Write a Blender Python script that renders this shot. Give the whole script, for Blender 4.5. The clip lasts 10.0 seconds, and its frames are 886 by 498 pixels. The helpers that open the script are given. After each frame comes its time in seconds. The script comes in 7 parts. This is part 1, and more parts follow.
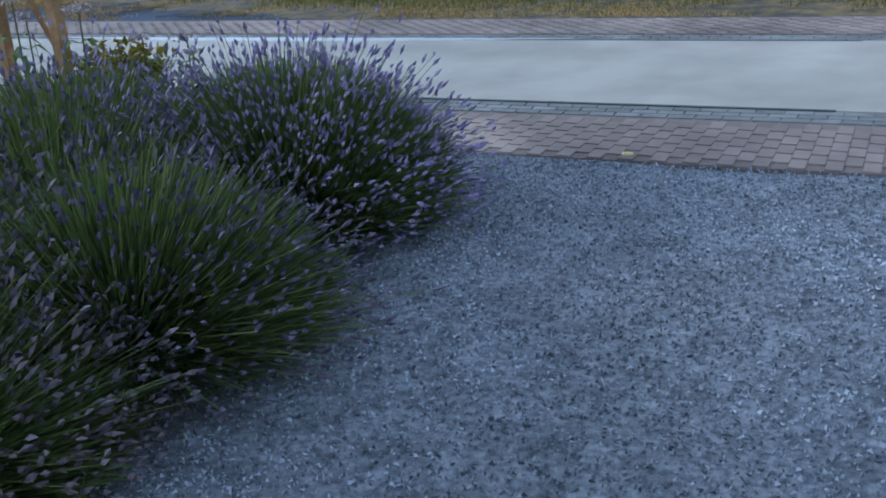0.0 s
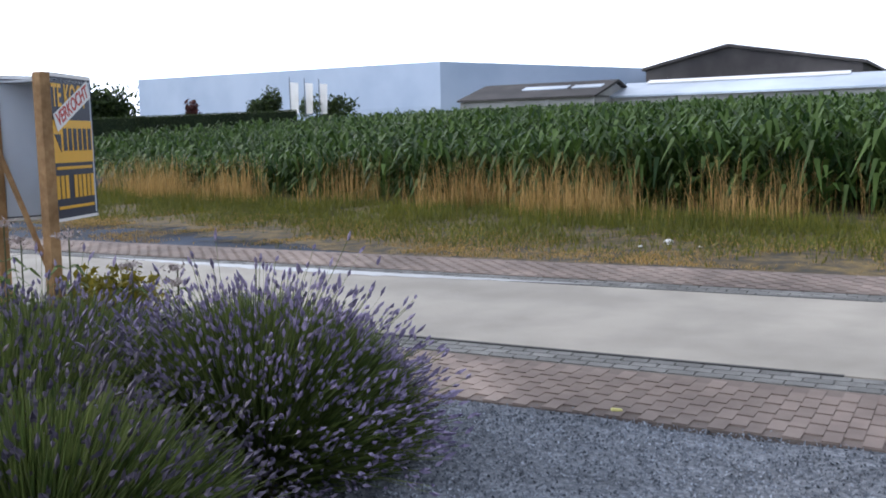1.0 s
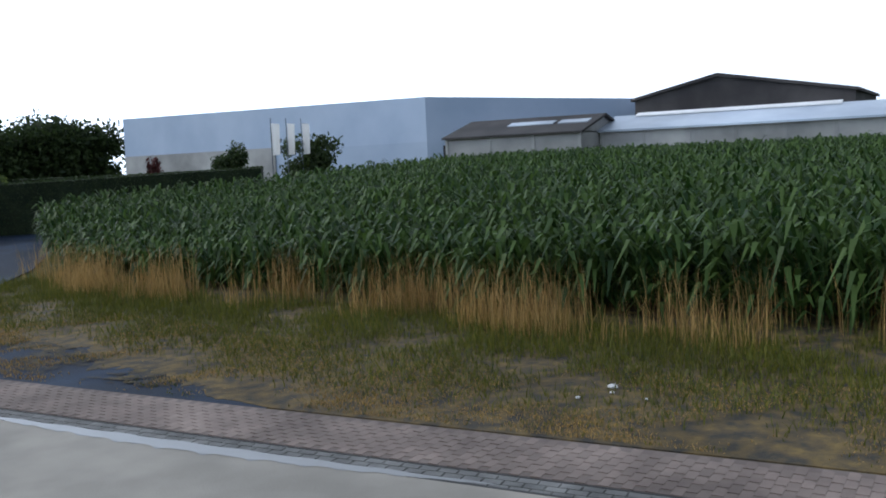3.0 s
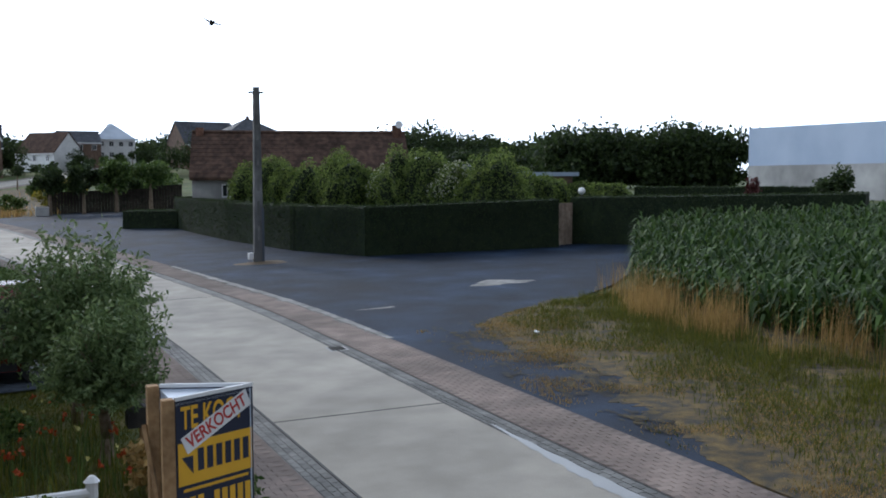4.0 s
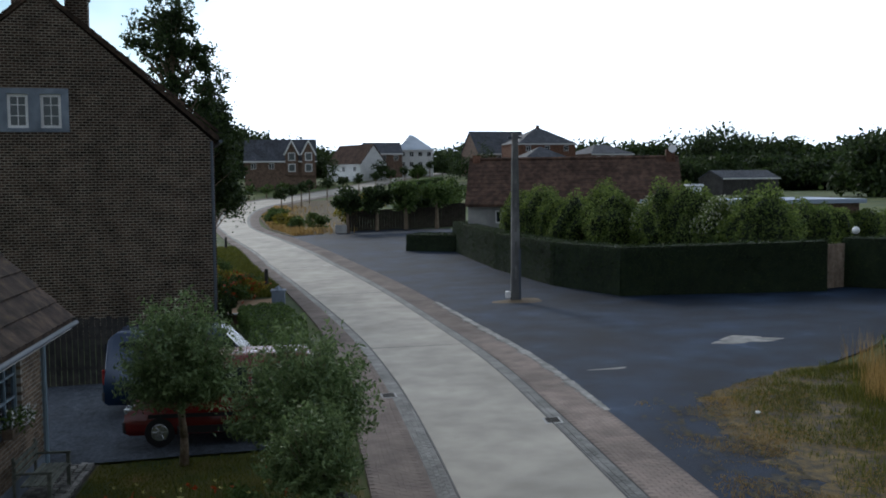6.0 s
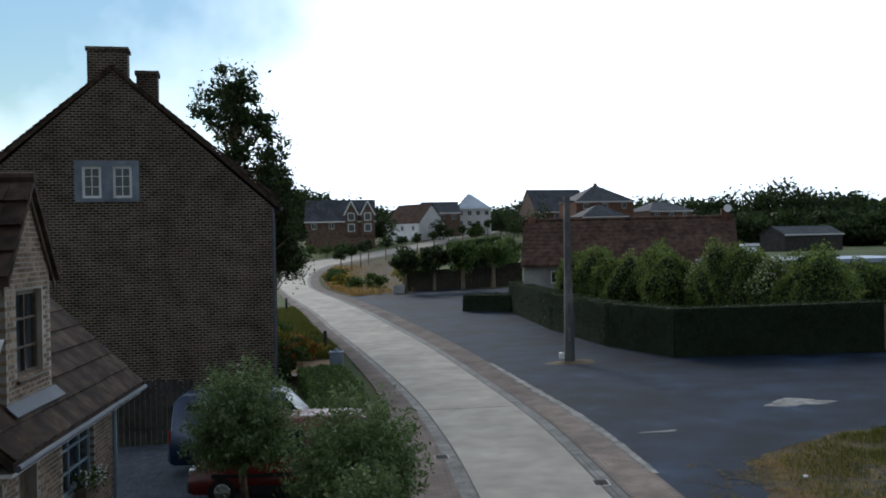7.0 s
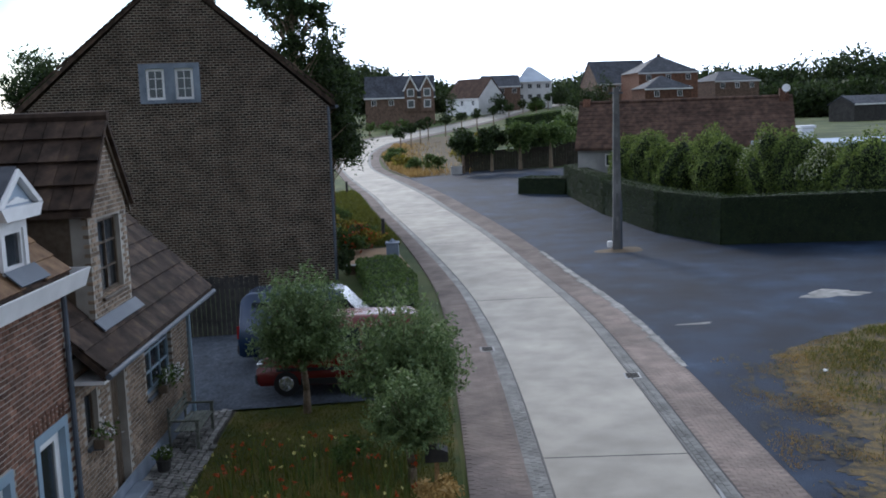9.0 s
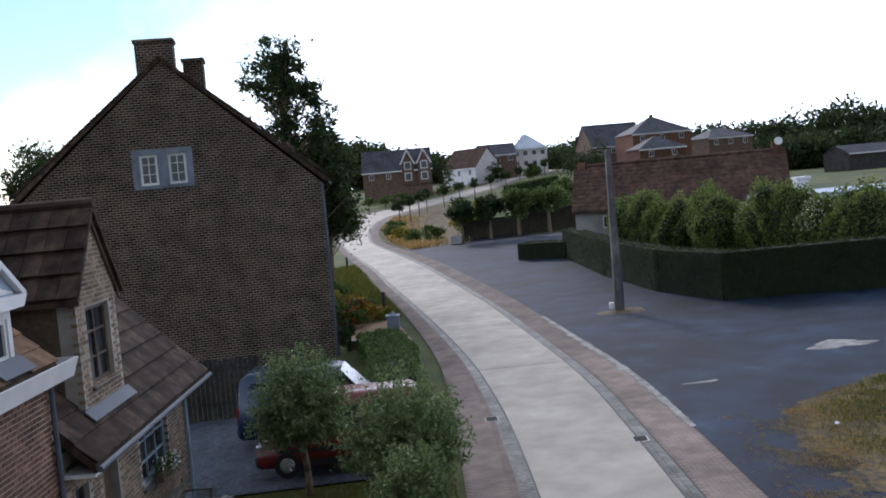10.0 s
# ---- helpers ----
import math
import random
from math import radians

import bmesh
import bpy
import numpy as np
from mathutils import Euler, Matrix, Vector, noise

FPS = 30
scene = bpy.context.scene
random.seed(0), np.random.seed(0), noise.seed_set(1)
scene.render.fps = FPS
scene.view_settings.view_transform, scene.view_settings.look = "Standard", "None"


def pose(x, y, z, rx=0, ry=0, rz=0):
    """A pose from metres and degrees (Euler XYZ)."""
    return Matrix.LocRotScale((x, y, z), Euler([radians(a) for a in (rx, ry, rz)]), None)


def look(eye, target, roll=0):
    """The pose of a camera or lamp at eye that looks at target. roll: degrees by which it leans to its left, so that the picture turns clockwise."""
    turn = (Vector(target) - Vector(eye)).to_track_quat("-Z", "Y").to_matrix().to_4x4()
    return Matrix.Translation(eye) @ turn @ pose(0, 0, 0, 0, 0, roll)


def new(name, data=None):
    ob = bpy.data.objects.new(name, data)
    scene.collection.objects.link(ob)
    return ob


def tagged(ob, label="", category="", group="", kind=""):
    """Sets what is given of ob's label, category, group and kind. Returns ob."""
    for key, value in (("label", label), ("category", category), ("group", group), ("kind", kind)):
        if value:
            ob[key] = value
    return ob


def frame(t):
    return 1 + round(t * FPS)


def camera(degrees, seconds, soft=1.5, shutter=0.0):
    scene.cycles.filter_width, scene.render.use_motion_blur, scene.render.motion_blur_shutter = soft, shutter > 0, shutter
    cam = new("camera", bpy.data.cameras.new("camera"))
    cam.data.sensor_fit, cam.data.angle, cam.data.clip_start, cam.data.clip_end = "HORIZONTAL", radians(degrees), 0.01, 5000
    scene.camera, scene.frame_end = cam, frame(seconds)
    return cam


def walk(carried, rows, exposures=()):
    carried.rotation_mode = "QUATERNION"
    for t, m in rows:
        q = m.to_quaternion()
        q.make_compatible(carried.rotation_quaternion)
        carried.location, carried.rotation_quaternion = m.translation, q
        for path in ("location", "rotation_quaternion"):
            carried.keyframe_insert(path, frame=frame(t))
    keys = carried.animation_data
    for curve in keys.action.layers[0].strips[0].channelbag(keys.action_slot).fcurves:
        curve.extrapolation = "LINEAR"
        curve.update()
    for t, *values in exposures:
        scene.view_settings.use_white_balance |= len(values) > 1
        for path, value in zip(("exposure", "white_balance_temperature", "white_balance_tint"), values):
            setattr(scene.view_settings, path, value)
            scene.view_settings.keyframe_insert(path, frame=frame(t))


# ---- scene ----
cam = camera(48.7, 10.0, soft=1.85)
PATH = [
    (0, pose(12.539, -7.407, 1.661, 69.99, 3.62, 25.30)),
    (0.5, pose(12.963, -7.351, 1.669, 81.81, -1.28, 29.79)),
    (1, pose(12.867, -6.990, 1.687, 83.53, 1.32, 29.22)),
    (1.5, pose(12.851, -6.440, 2.126, 80.75, 0.85, 27.85)),
    (2, pose(12.945, -5.744, 2.373, 83.42, 1.30, 20.69)),
    (2.2, pose(12.836, -5.526, 2.497, 85.02, 3.93, 18.36)),
    (3.3, pose(13.065, -4.324, 3.091, 84.69, 1.43, 39.41)),
    (3.5, pose(13.250, -4.042, 3.191, 85.32, 0.57, 48.18)),
    (4, pose(13.870, -3.681, 3.583, 85.87, 0.17, 65.01)),
    (4.5, pose(14.043, -3.303, 3.951, 86.14, -0.32, 80.36)),
    (4.7, pose(14.150, -3.020, 4.180, 87.07, -3.40, 83.00)),
    (5, pose(14.433, -2.664, 4.584, 86.92, -1.07, 83.07)),
    (6.3, pose(15.323, -2.341, 5.307, 86.22, 0.94, 81.79)),
    (6.5, pose(15.483, -2.300, 5.345, 86.57, 1.15, 81.48)),
    (7, pose(15.993, -2.275, 5.488, 89.46, 1.09, 85.55)),
    (7.5, pose(16.687, -2.073, 5.814, 82.26, 0.79, 90.53)),
    (8, pose(17.153, -2.022, 6.196, 77.13, 1.08, 89.90)),
    (8.2, pose(17.140, -2.020, 6.254, 76.57, 1.12, 89.69)),
    (8.5, pose(17.244, -1.953, 6.434, 81.02, 0.05, 89.96)),
    (9, pose(17.408, -1.877, 6.417, 82.07, 1.98, 89.14)),
    (9.5, pose(17.315, -1.825, 6.456, 76.73, 1.45, 89.04)),
    (10, pose(17.184, -1.680, 6.370, 86.18, 5.00, 89.05)),
]
EXPOSURES = [(0, 0.45, 4700, 6), (0.5, 0.8, 5700, 12), (1.0, 0.73, 5750, 13), (2.0, -0.06, 5500, 8), (3.5, 0.06, 5500, 9), (4.5, 0.03, 5600, 9), (5.0, -0.06, 5600, 9), (6.5, -0.42, 5650, 6), (7.5, -0.26, 5700, 6), (8.0, 0.22, 5450, 8), (9.0, 0.22, 5450, 11), (10.0, 0.22, 5650, 15)]
walk(cam, PATH, EXPOSURES)

# ---- light ----
world = bpy.data.worlds.new("sky")
scene.world = world
world.use_nodes = True
wn = world.node_tree
sky = wn.nodes.new("ShaderNodeTexSky")
sky.sky_type = "NISHITA"
sky.sun_disc = False
sky.sun_elevation = radians(24)
sky.sun_rotation = radians(-104)
sky.dust_density = 0.1
sky.ozone_density = 5.0
sky.air_density = 1.6
# thin bright cloud over most of the sky, with blue gaps
co_ = wn.nodes.new("ShaderNodeTexCoord")
cl = wn.nodes.new("ShaderNodeTexNoise")
cl.inputs["Scale"].default_value = 4.0
cl.inputs["Detail"].default_value = 5
ra = wn.nodes.new("ShaderNodeValToRGB")
ra.color_ramp.elements[0].position, ra.color_ramp.elements[1].position = 0.16, 0.36
gap = wn.nodes.new("ShaderNodeVectorMath")
gap.operation = "DISTANCE"
gap.inputs[1].default_value = (-0.90, -0.36, 0.25)
rag = wn.nodes.new("ShaderNodeMath")
rag.operation = "MULTIPLY_ADD"
rag.inputs[1].default_value = 0.5
wn.links.new(co_.outputs["Generated"], gap.inputs[0])
wn.links.new(cl.outputs["Fac"], rag.inputs[0])
sub_ = wn.nodes.new("ShaderNodeMath")
sub_.operation = "SUBTRACT"
sub_.inputs[1].default_value = 0.25
wn.links.new(gap.outputs["Value"], sub_.inputs[0])
wn.links.new(sub_.outputs[0], rag.inputs[2])
sc = wn.nodes.new("ShaderNodeVectorMath")
sc.operation = "SCALE"
sc.inputs["Scale"].default_value = 0.11
mx_ = wn.nodes.new("ShaderNodeMix")
mx_.data_type = "RGBA"
# the cloud is brightest round the low sun
nv = wn.nodes.new("ShaderNodeVectorMath")
nv.operation = "DOT_PRODUCT"
nv.inputs[1].default_value = (-0.93, -0.23, 0.28)
gl = wn.nodes.new("ShaderNodeMapRange")
gl.inputs["From Min"].default_value, gl.inputs["From Max"].default_value = -1.0, 1.0
gl.inputs["To Min"].default_value, gl.inputs["To Max"].default_value = 0.17, 2.15
cs = wn.nodes.new("ShaderNodeVectorMath")
cs.operation = "SCALE"
cs.inputs[0].default_value = (0.97, 1.0, 1.05)
wn.links.new(co_.outputs["Generated"], nv.inputs[0])
wn.links.new(nv.outputs["Value"], gl.inputs["Value"])
# haze makes the horizon brighter than the zenith
sz = wn.nodes.new("ShaderNodeSeparateXYZ")
hz = wn.nodes.new("ShaderNodeMapRange")
hz.inputs["From Min"].default_value, hz.inputs["From Max"].default_value = 0.1, 0.8
hz.inputs["To Min"].default_value, hz.inputs["To Max"].default_value = 1.12, 0.42
gh = wn.nodes.new("ShaderNodeMath")
gh.operation = "MULTIPLY"
wn.links.new(co_.outputs["Generated"], sz.inputs[0])
wn.links.new(sz.outputs["Z"], hz.inputs["Value"])
wn.links.new(gl.outputs[0], gh.inputs[0])
wn.links.new(hz.outputs[0], gh.inputs[1])
wn.links.new(gh.outputs[0], cs.inputs["Scale"])
wn.links.new(cs.outputs[0], mx_.inputs[7])
wn.links.new(co_.outputs["Generated"], cl.inputs["Vector"])
wn.links.new(rag.outputs[0], ra.inputs["Fac"])
wn.links.new(sky.outputs[0], sc.inputs[0])
wn.links.new(ra.outputs["Color"], mx_.inputs[0])
wn.links.new(sc.outputs[0], mx_.inputs[6])
wn.links.new(mx_.outputs[2], wn.nodes["Background"].inputs["Color"])
wn.nodes["Background"].inputs["Strength"].default_value = 1.0
sun = new("sun", bpy.data.lights.new("sun", "SUN"))
sun.data.energy = 1.5
sun.data.angle = radians(10)
sun.data.color = (1.0, 0.86, 0.7)
sun.matrix_world = look((0, 0, 60), (0 + 0.97 * 60, 0.24 * 60, 60 - 0.44 * 60))


# ---- materials ----
def material(name, a, b, size=1.0, rough=0.8, bump=0.3, fine=30.0, metal=0.0, blotch=0.35, spec=0.3, c=None, vary=0.0):
    """Two colours mixed by noise of about the given size in metres, stains on a larger scale, fine relief."""
    m = bpy.data.materials.new(name)
    m.use_nodes = True
    nt = m.node_tree
    b_ = nt.nodes["Principled BSDF"]
    co = nt.nodes.new("ShaderNodeTexCoord")
    geo = nt.nodes.new("ShaderNodeNewGeometry")
    n1 = nt.nodes.new("ShaderNodeTexNoise")
    n1.inputs["Scale"].default_value = 1.0 / size
    n1.inputs["Detail"].default_value = 6
    n2 = nt.nodes.new("ShaderNodeTexNoise")
    n2.inputs["Scale"].default_value = 0.22 / size
    n2.inputs["Detail"].default_value = 4
    n3 = nt.nodes.new("ShaderNodeTexNoise")
    n3.inputs["Scale"].default_value = fine
    n3.inputs["Detail"].default_value = 4
    for n in (n1, n2, n3):
        nt.links.new(geo.outputs["Position"], n.inputs["Vector"])
    r1 = nt.nodes.new("ShaderNodeValToRGB")
    r1.color_ramp.elements[0].position, r1.color_ramp.elements[0].color = 0.36, (*a, 1)
    r1.color_ramp.elements[1].position, r1.color_ramp.elements[1].color = 0.64, (*b, 1)
    if c:
        e = r1.color_ramp.elements.new(0.75)
        e.color = (*c, 1)
    nt.links.new(n1.outputs["Fac"], r1.inputs["Fac"])
    info = nt.nodes.new("ShaderNodeObjectInfo")
    mr = nt.nodes.new("ShaderNodeMapRange")
    mr.inputs["From Min"].default_value, mr.inputs["From Max"].default_value = 0.3, 0.7
    mr.inputs["To Min"].default_value, mr.inputs["To Max"].default_value = 1 - blotch, 1 + blotch * 0.5
    nt.links.new(n2.outputs["Fac"], mr.inputs["Value"])
    mr2 = nt.nodes.new("ShaderNodeMapRange")
    mr2.inputs["To Min"].default_value, mr2.inputs["To Max"].default_value = 0.9 - vary * 0.45, 1.08 + vary * 0.45
    nt.links.new(info.outputs["Random"], mr2.inputs["Value"])
    mu = nt.nodes.new("ShaderNodeMath")
    mu.operation = "MULTIPLY"
    nt.links.new(mr.outputs[0], mu.inputs[0])
    nt.links.new(mr2.outputs[0], mu.inputs[1])
    if vary:
        mr3 = nt.nodes.new("ShaderNodeMapRange")
        mr3.inputs["To Min"].default_value, mr3.inputs["To Max"].default_value = 1 - vary * 0.5, 1 + vary * 0.5
        nt.links.new(geo.outputs["Random Per Island"], mr3.inputs["Value"])
        mu2 = nt.nodes.new("ShaderNodeMath")
        mu2.operation = "MULTIPLY"
        nt.links.new(mu.outputs[0], mu2.inputs[0])
        nt.links.new(mr3.outputs[0], mu2.inputs[1])
        mu = mu2
    hs = nt.nodes.new("ShaderNodeHueSaturation")
    nt.links.new(r1.outputs[0], hs.inputs["Color"])
    nt.links.new(mu.outputs[0], hs.inputs["Value"])
    nt.links.new(hs.outputs[0], b_.inputs["Base Color"])
    b_.inputs["Roughness"].default_value = rough
    b_.inputs["Metallic"].default_value = metal
    b_.inputs["Specular IOR Level"].default_value = spec
    bp = nt.nodes.new("ShaderNodeBump")
    bp.inputs["Strength"].default_value = bump
    bp.inputs["Distance"].default_value = 0.02
    nt.links.new(n3.outputs["Fac"], bp.inputs["Height"])
    nt.links.new(bp.outputs[0], b_.inputs["Normal"])
    return m


def leafy(name, a, b, back=0.25, patch=(0.6, 1.4)):
    """Leaf colour that varies from leaf to leaf, with some light coming through."""
    m = bpy.data.materials.new(name)
    m.use_nodes = True
    nt = m.node_tree
    b_ = nt.nodes["Principled BSDF"]
    geo = nt.nodes.new("ShaderNodeNewGeometry")
    r = nt.nodes.new("ShaderNodeValToRGB")
    r.color_ramp.elements[0].color, r.color_ramp.elements[1].color = (*a, 1), (*b, 1)
    nt.links.new(geo.outputs["Random Per Island"], r.inputs["Fac"])
    n = nt.nodes.new("ShaderNodeTexNoise")
    n.inputs["Scale"].default_value = 0.9
    nt.links.new(geo.outputs["Position"], n.inputs["Vector"])
    mr = nt.nodes.new("ShaderNodeMapRange")
    mr.inputs["To Min"].default_value, mr.inputs["To Max"].default_value = patch
    nt.links.new(n.outputs["Fac"], mr.inputs["Value"])
    hs = nt.nodes.new("ShaderNodeHueSaturation")
    nt.links.new(r.outputs[0], hs.inputs["Color"])
    nt.links.new(mr.outputs[0], hs.inputs["Value"])
    nt.links.new(hs.outputs[0], b_.inputs["Base Color"])
    b_.inputs["Roughness"].default_value = 0.6
    b_.inputs["Specular IOR Level"].default_value = 0.3
    tr = nt.nodes.new("ShaderNodeBsdfTranslucent")
    nt.links.new(hs.outputs[0], tr.inputs["Color"])
    mx = nt.nodes.new("ShaderNodeMixShader")
    mx.inputs[0].default_value = back
    nt.links.new(b_.outputs[0], mx.inputs[1])
    nt.links.new(tr.outputs[0], mx.inputs[2])
    nt.links.new(mx.outputs[0], nt.nodes["Material Output"].inputs["Surface"])
    return m


def plain(name, col, rough=0.5, metal=0.0, spec=0.5):
    return material(name, tuple(v * 0.93 for v in col), tuple(min(1, v * 1.05) for v in col), 0.4, rough, 0.05, 60, metal, 0.1, spec)


def glass(name, col=(0.02, 0.025, 0.03)):
    m = plain(name, col, 0.06)
    return m


CONCRETE = material("concrete_slab", (0.315, 0.292, 0.25), (0.4, 0.37, 0.317), 0.8, 0.7, 0.25, 40, blotch=0.26, spec=0.22)
BRICK_PAVE = material("paving_brick", (0.19, 0.15, 0.13), (0.265, 0.212, 0.182), 0.5, 0.85, 0.3, 50, vary=0.14)
PAVE_BED = material("paving_joint_sand", (0.155, 0.125, 0.11), (0.205, 0.168, 0.148), 0.5, 0.95, 0.4, 60)
GUTTER = material("gutter_block", (0.13, 0.13, 0.125), (0.2, 0.2, 0.19), 0.3, 0.75, 0.4, 50, vary=0.2)
TAR = plain("tar_joint", (0.02, 0.02, 0.02), 0.7)
ASPHALT = material("worn_asphalt", (0.005, 0.012, 0.028), (0.014, 0.029, 0.06), 1.3, 0.76, 0.4, 45, blotch=0.65, spec=0.19, c=(0.034, 0.056, 0.1))
GRAVEL = material("blue_grey_gravel", (0.1, 0.11, 0.13), (0.22, 0.235, 0.26), 0.04, 0.9, 1.0, 60)
SOIL = material("dry_soil", (0.10, 0.075, 0.05), (0.2, 0.155, 0.1), 0.8, 0.95, 0.6, 40)
MEADOW = material("meadow_ground", (0.035, 0.06, 0.014), (0.1, 0.115, 0.032), 5.0, 0.95, 0.5, 20)
VERGE = material("verge_ground", (0.05, 0.046, 0.038), (0.17, 0.12, 0.045), 0.22, 0.95, 0.6, 40, c=(0.25, 0.175, 0.065))
DARK_BRICK = material("dark_brown_brick", (0.13, 0.085, 0.065), (0.22, 0.15, 0.11), 0.12, 0.85, 0.4, 60)
BUFF_BRICK = material("buff_brick", (0.2, 0.145, 0.1), (0.33, 0.25, 0.18), 0.12, 0.88, 0.4, 60, spec=0.2, vary=0.55)
RED_BRICK = material("red_brown_brick", (0.13, 0.068, 0.045), (0.23, 0.125, 0.085), 0.12, 0.88, 0.4, 60, spec=0.2, vary=0.55)
MORTAR = material("lime_mortar", (0.34, 0.31, 0.27), (0.45, 0.42, 0.37), 0.4, 0.95, 0.4, 60)
ROOF_TILE = material("brown_roof_tile", (0.035, 0.026, 0.021), (0.085, 0.058, 0.043), 0.25, 0.88, 0.4, 40, spec=0.15, c=(0.12, 0.085, 0.045), vary=0.6)
RED_TILE = material("weathered_red_roof_tile", (0.062, 0.042, 0.033), (0.125, 0.078, 0.058), 0.35, 0.9, 0.4, 40, spec=0.12, c=(0.15, 0.105, 0.08))
SLATE = material("grey_roof_slate", (0.04, 0.044, 0.055), (0.075, 0.08, 0.095), 0.5, 0.7, 0.3, 40, spec=0.2)
WHITE = plain("white_paint", (0.8, 0.8, 0.8), 0.35)
PANE = glass("window_glass")
ZINC = plain("zinc_grey", (0.1, 0.115, 0.14), 0.55, 0.1, 0.25)
BARK = material("willow_bark", (0.16, 0.12, 0.08), (0.26, 0.2, 0.14), 0.06, 0.95, 0.8, 40)
WOOD = material("raw_timber", (0.34, 0.2, 0.09), (0.46, 0.29, 0.14), 0.05, 0.75, 0.3, 50)
BLACK_WOOD = material("dark_stained_boards", (0.03, 0.03, 0.03), (0.06, 0.055, 0.05), 0.2, 0.8, 0.3, 50)
# near-black green for cores: the shade deep in foliage, put into the colour
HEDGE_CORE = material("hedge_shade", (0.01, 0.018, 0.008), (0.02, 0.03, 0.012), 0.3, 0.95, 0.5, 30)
HEDGE_LEAF = leafy("hedge_leaf", (0.008, 0.02, 0.003), (0.036, 0.06, 0.01))
SHRUB_LEAF = leafy("shrub_leaf", (0.03, 0.06, 0.014), (0.13, 0.185, 0.045), 0.35)
ROUND_LEAF = leafy("hydrangea_leaf", (0.035, 0.066, 0.014), (0.22, 0.28, 0.065), 0.5)
BANNER = leafy("white_banner_cloth", (0.88, 0.88, 0.88), (0.92, 0.92, 0.92), 0.7, (0.95, 1.05))
TREE_LEAF = leafy("tree_leaf", (0.012, 0.025, 0.008), (0.06, 0.088, 0.026), 0.45)
WILLOW_LEAF = leafy("willow_leaf", (0.055, 0.095, 0.03), (0.21, 0.28, 0.11))
MAIZE_LEAF = leafy("maize_leaf", (0.01, 0.034, 0.005), (0.085, 0.14, 0.03), 0.3)
GOLD_LEAF = leafy("golden_leaf", (0.1, 0.1, 0.012), (0.34, 0.28, 0.03))
DRY_GRASS = leafy("dry_grass", (0.22, 0.14, 0.04), (0.54, 0.36, 0.13))
GREEN_GRASS = leafy("green_grass", (0.046, 0.07, 0.008), (0.175, 0.165, 0.02))
FACTORY = material("pale_metal_cladding", (0.3, 0.37, 0.49), (0.37, 0.44, 0.56), 6.0, 0.5, 0.05, 3, blotch=0.08)
FAC_LOW = material("concrete_panel", (0.28, 0.28, 0.28), (0.38, 0.38, 0.37), 2, 0.8, 0.1, 10)
ETERNIT = material("fibre_cement_roof", (0.04, 0.037, 0.038), (0.075, 0.069, 0.067), 3, 0.8, 0.2, 8)
LIGHT_ROOF = material("pale_sheet_roof", (0.4, 0.46, 0.55), (0.5, 0.56, 0.64), 3, 0.4, 0.1, 5, 0.2)


# ---- mesh helpers ----
RISE_X = (-330, -235, -215, -197, -175, -160, -138, -110, -76, -50)
RISE_Z = (7.7, 5.2, 3.7, 2.6, 1.55, 1.0, 0.55, 0.4, 0.37, 0.0)


def gz(x, y):
    """Height of the ground: it climbs gently across the road and up to the far end of the street."""
    rise = 0.0 if x > -50 else float(np.interp(x, RISE_X, RISE_Z))
    flat = min(1.0, max(0.0, (y - 35) / 40))
    return 0.0349 * max(-15.0, min(40.0, y)) + rise * (1 - flat * flat * (3 - 2 * flat))


def finish(bm, name, mat, smooth=False):
    me = bpy.data.meshes.new(name)
    bm.to_mesh(me)
    bm.free()
    mats = mat if isinstance(mat, (list, tuple)) else [mat]
    for m in mats:
        me.materials.append(m)
    if smooth:
        me.polygons.foreach_set("use_smooth", [True] * len(me.polygons))
    return me


def part(name, bm, mat, parent=None, label="", smooth=False):
    """Links a bmesh as one mesh object, under a thing where one is given."""
    ob = new(name, finish(bm, name, mat, smooth))
    if parent:
        ob.parent = parent
    return tagged(ob, label)


def raw(name, verts, faces, mat, parent=None, label=""):
    me = bpy.data.meshes.new(name)
    me.from_pydata([tuple(v) for v in verts], [], [tuple(f) for f in faces])
    me.materials.append(mat)
    me.update()
    ob = new(name, me)
    if parent:
        ob.parent = parent
    return tagged(ob, label)


def thing(name, m, label, category, group="", kind=""):
    ob = new(name)
    ob.empty_display_size = 0.2
    ob.matrix_world = m
    return tagged(ob, label, category, group, kind)


def box(bm, x0, x1, y0, y1, z0, z1, bevel=0.0, m=None):
    vs = [bm.verts.new((x, y, z)) for z in (z0, z1) for x, y in ((x0, y0), (x1, y0), (x1, y1), (x0, y1))]
    fs = [bm.faces.new([vs[i] for i in f]) for f in ((3, 2, 1, 0), (4, 5, 6, 7), (0, 1, 5, 4), (1, 2, 6, 5), (2, 3, 7, 6), (3, 0, 4, 7))]
    if bevel:
        es = list({e for f in fs for e in f.edges})
        out = bmesh.ops.bevel(bm, geom=es, offset=bevel, segments=1, affect="EDGES")
        vs = list({v for f in out["faces"] for v in f.verts} | {v for v in vs if v.is_valid})
    if m is not None:
        bmesh.ops.transform(bm, matrix=m, verts=[v for v in vs if v.is_valid])
    return bm


def boxm(*a, bevel=0.0, m=None):
    return box(bmesh.new(), *a, bevel=bevel, m=m)


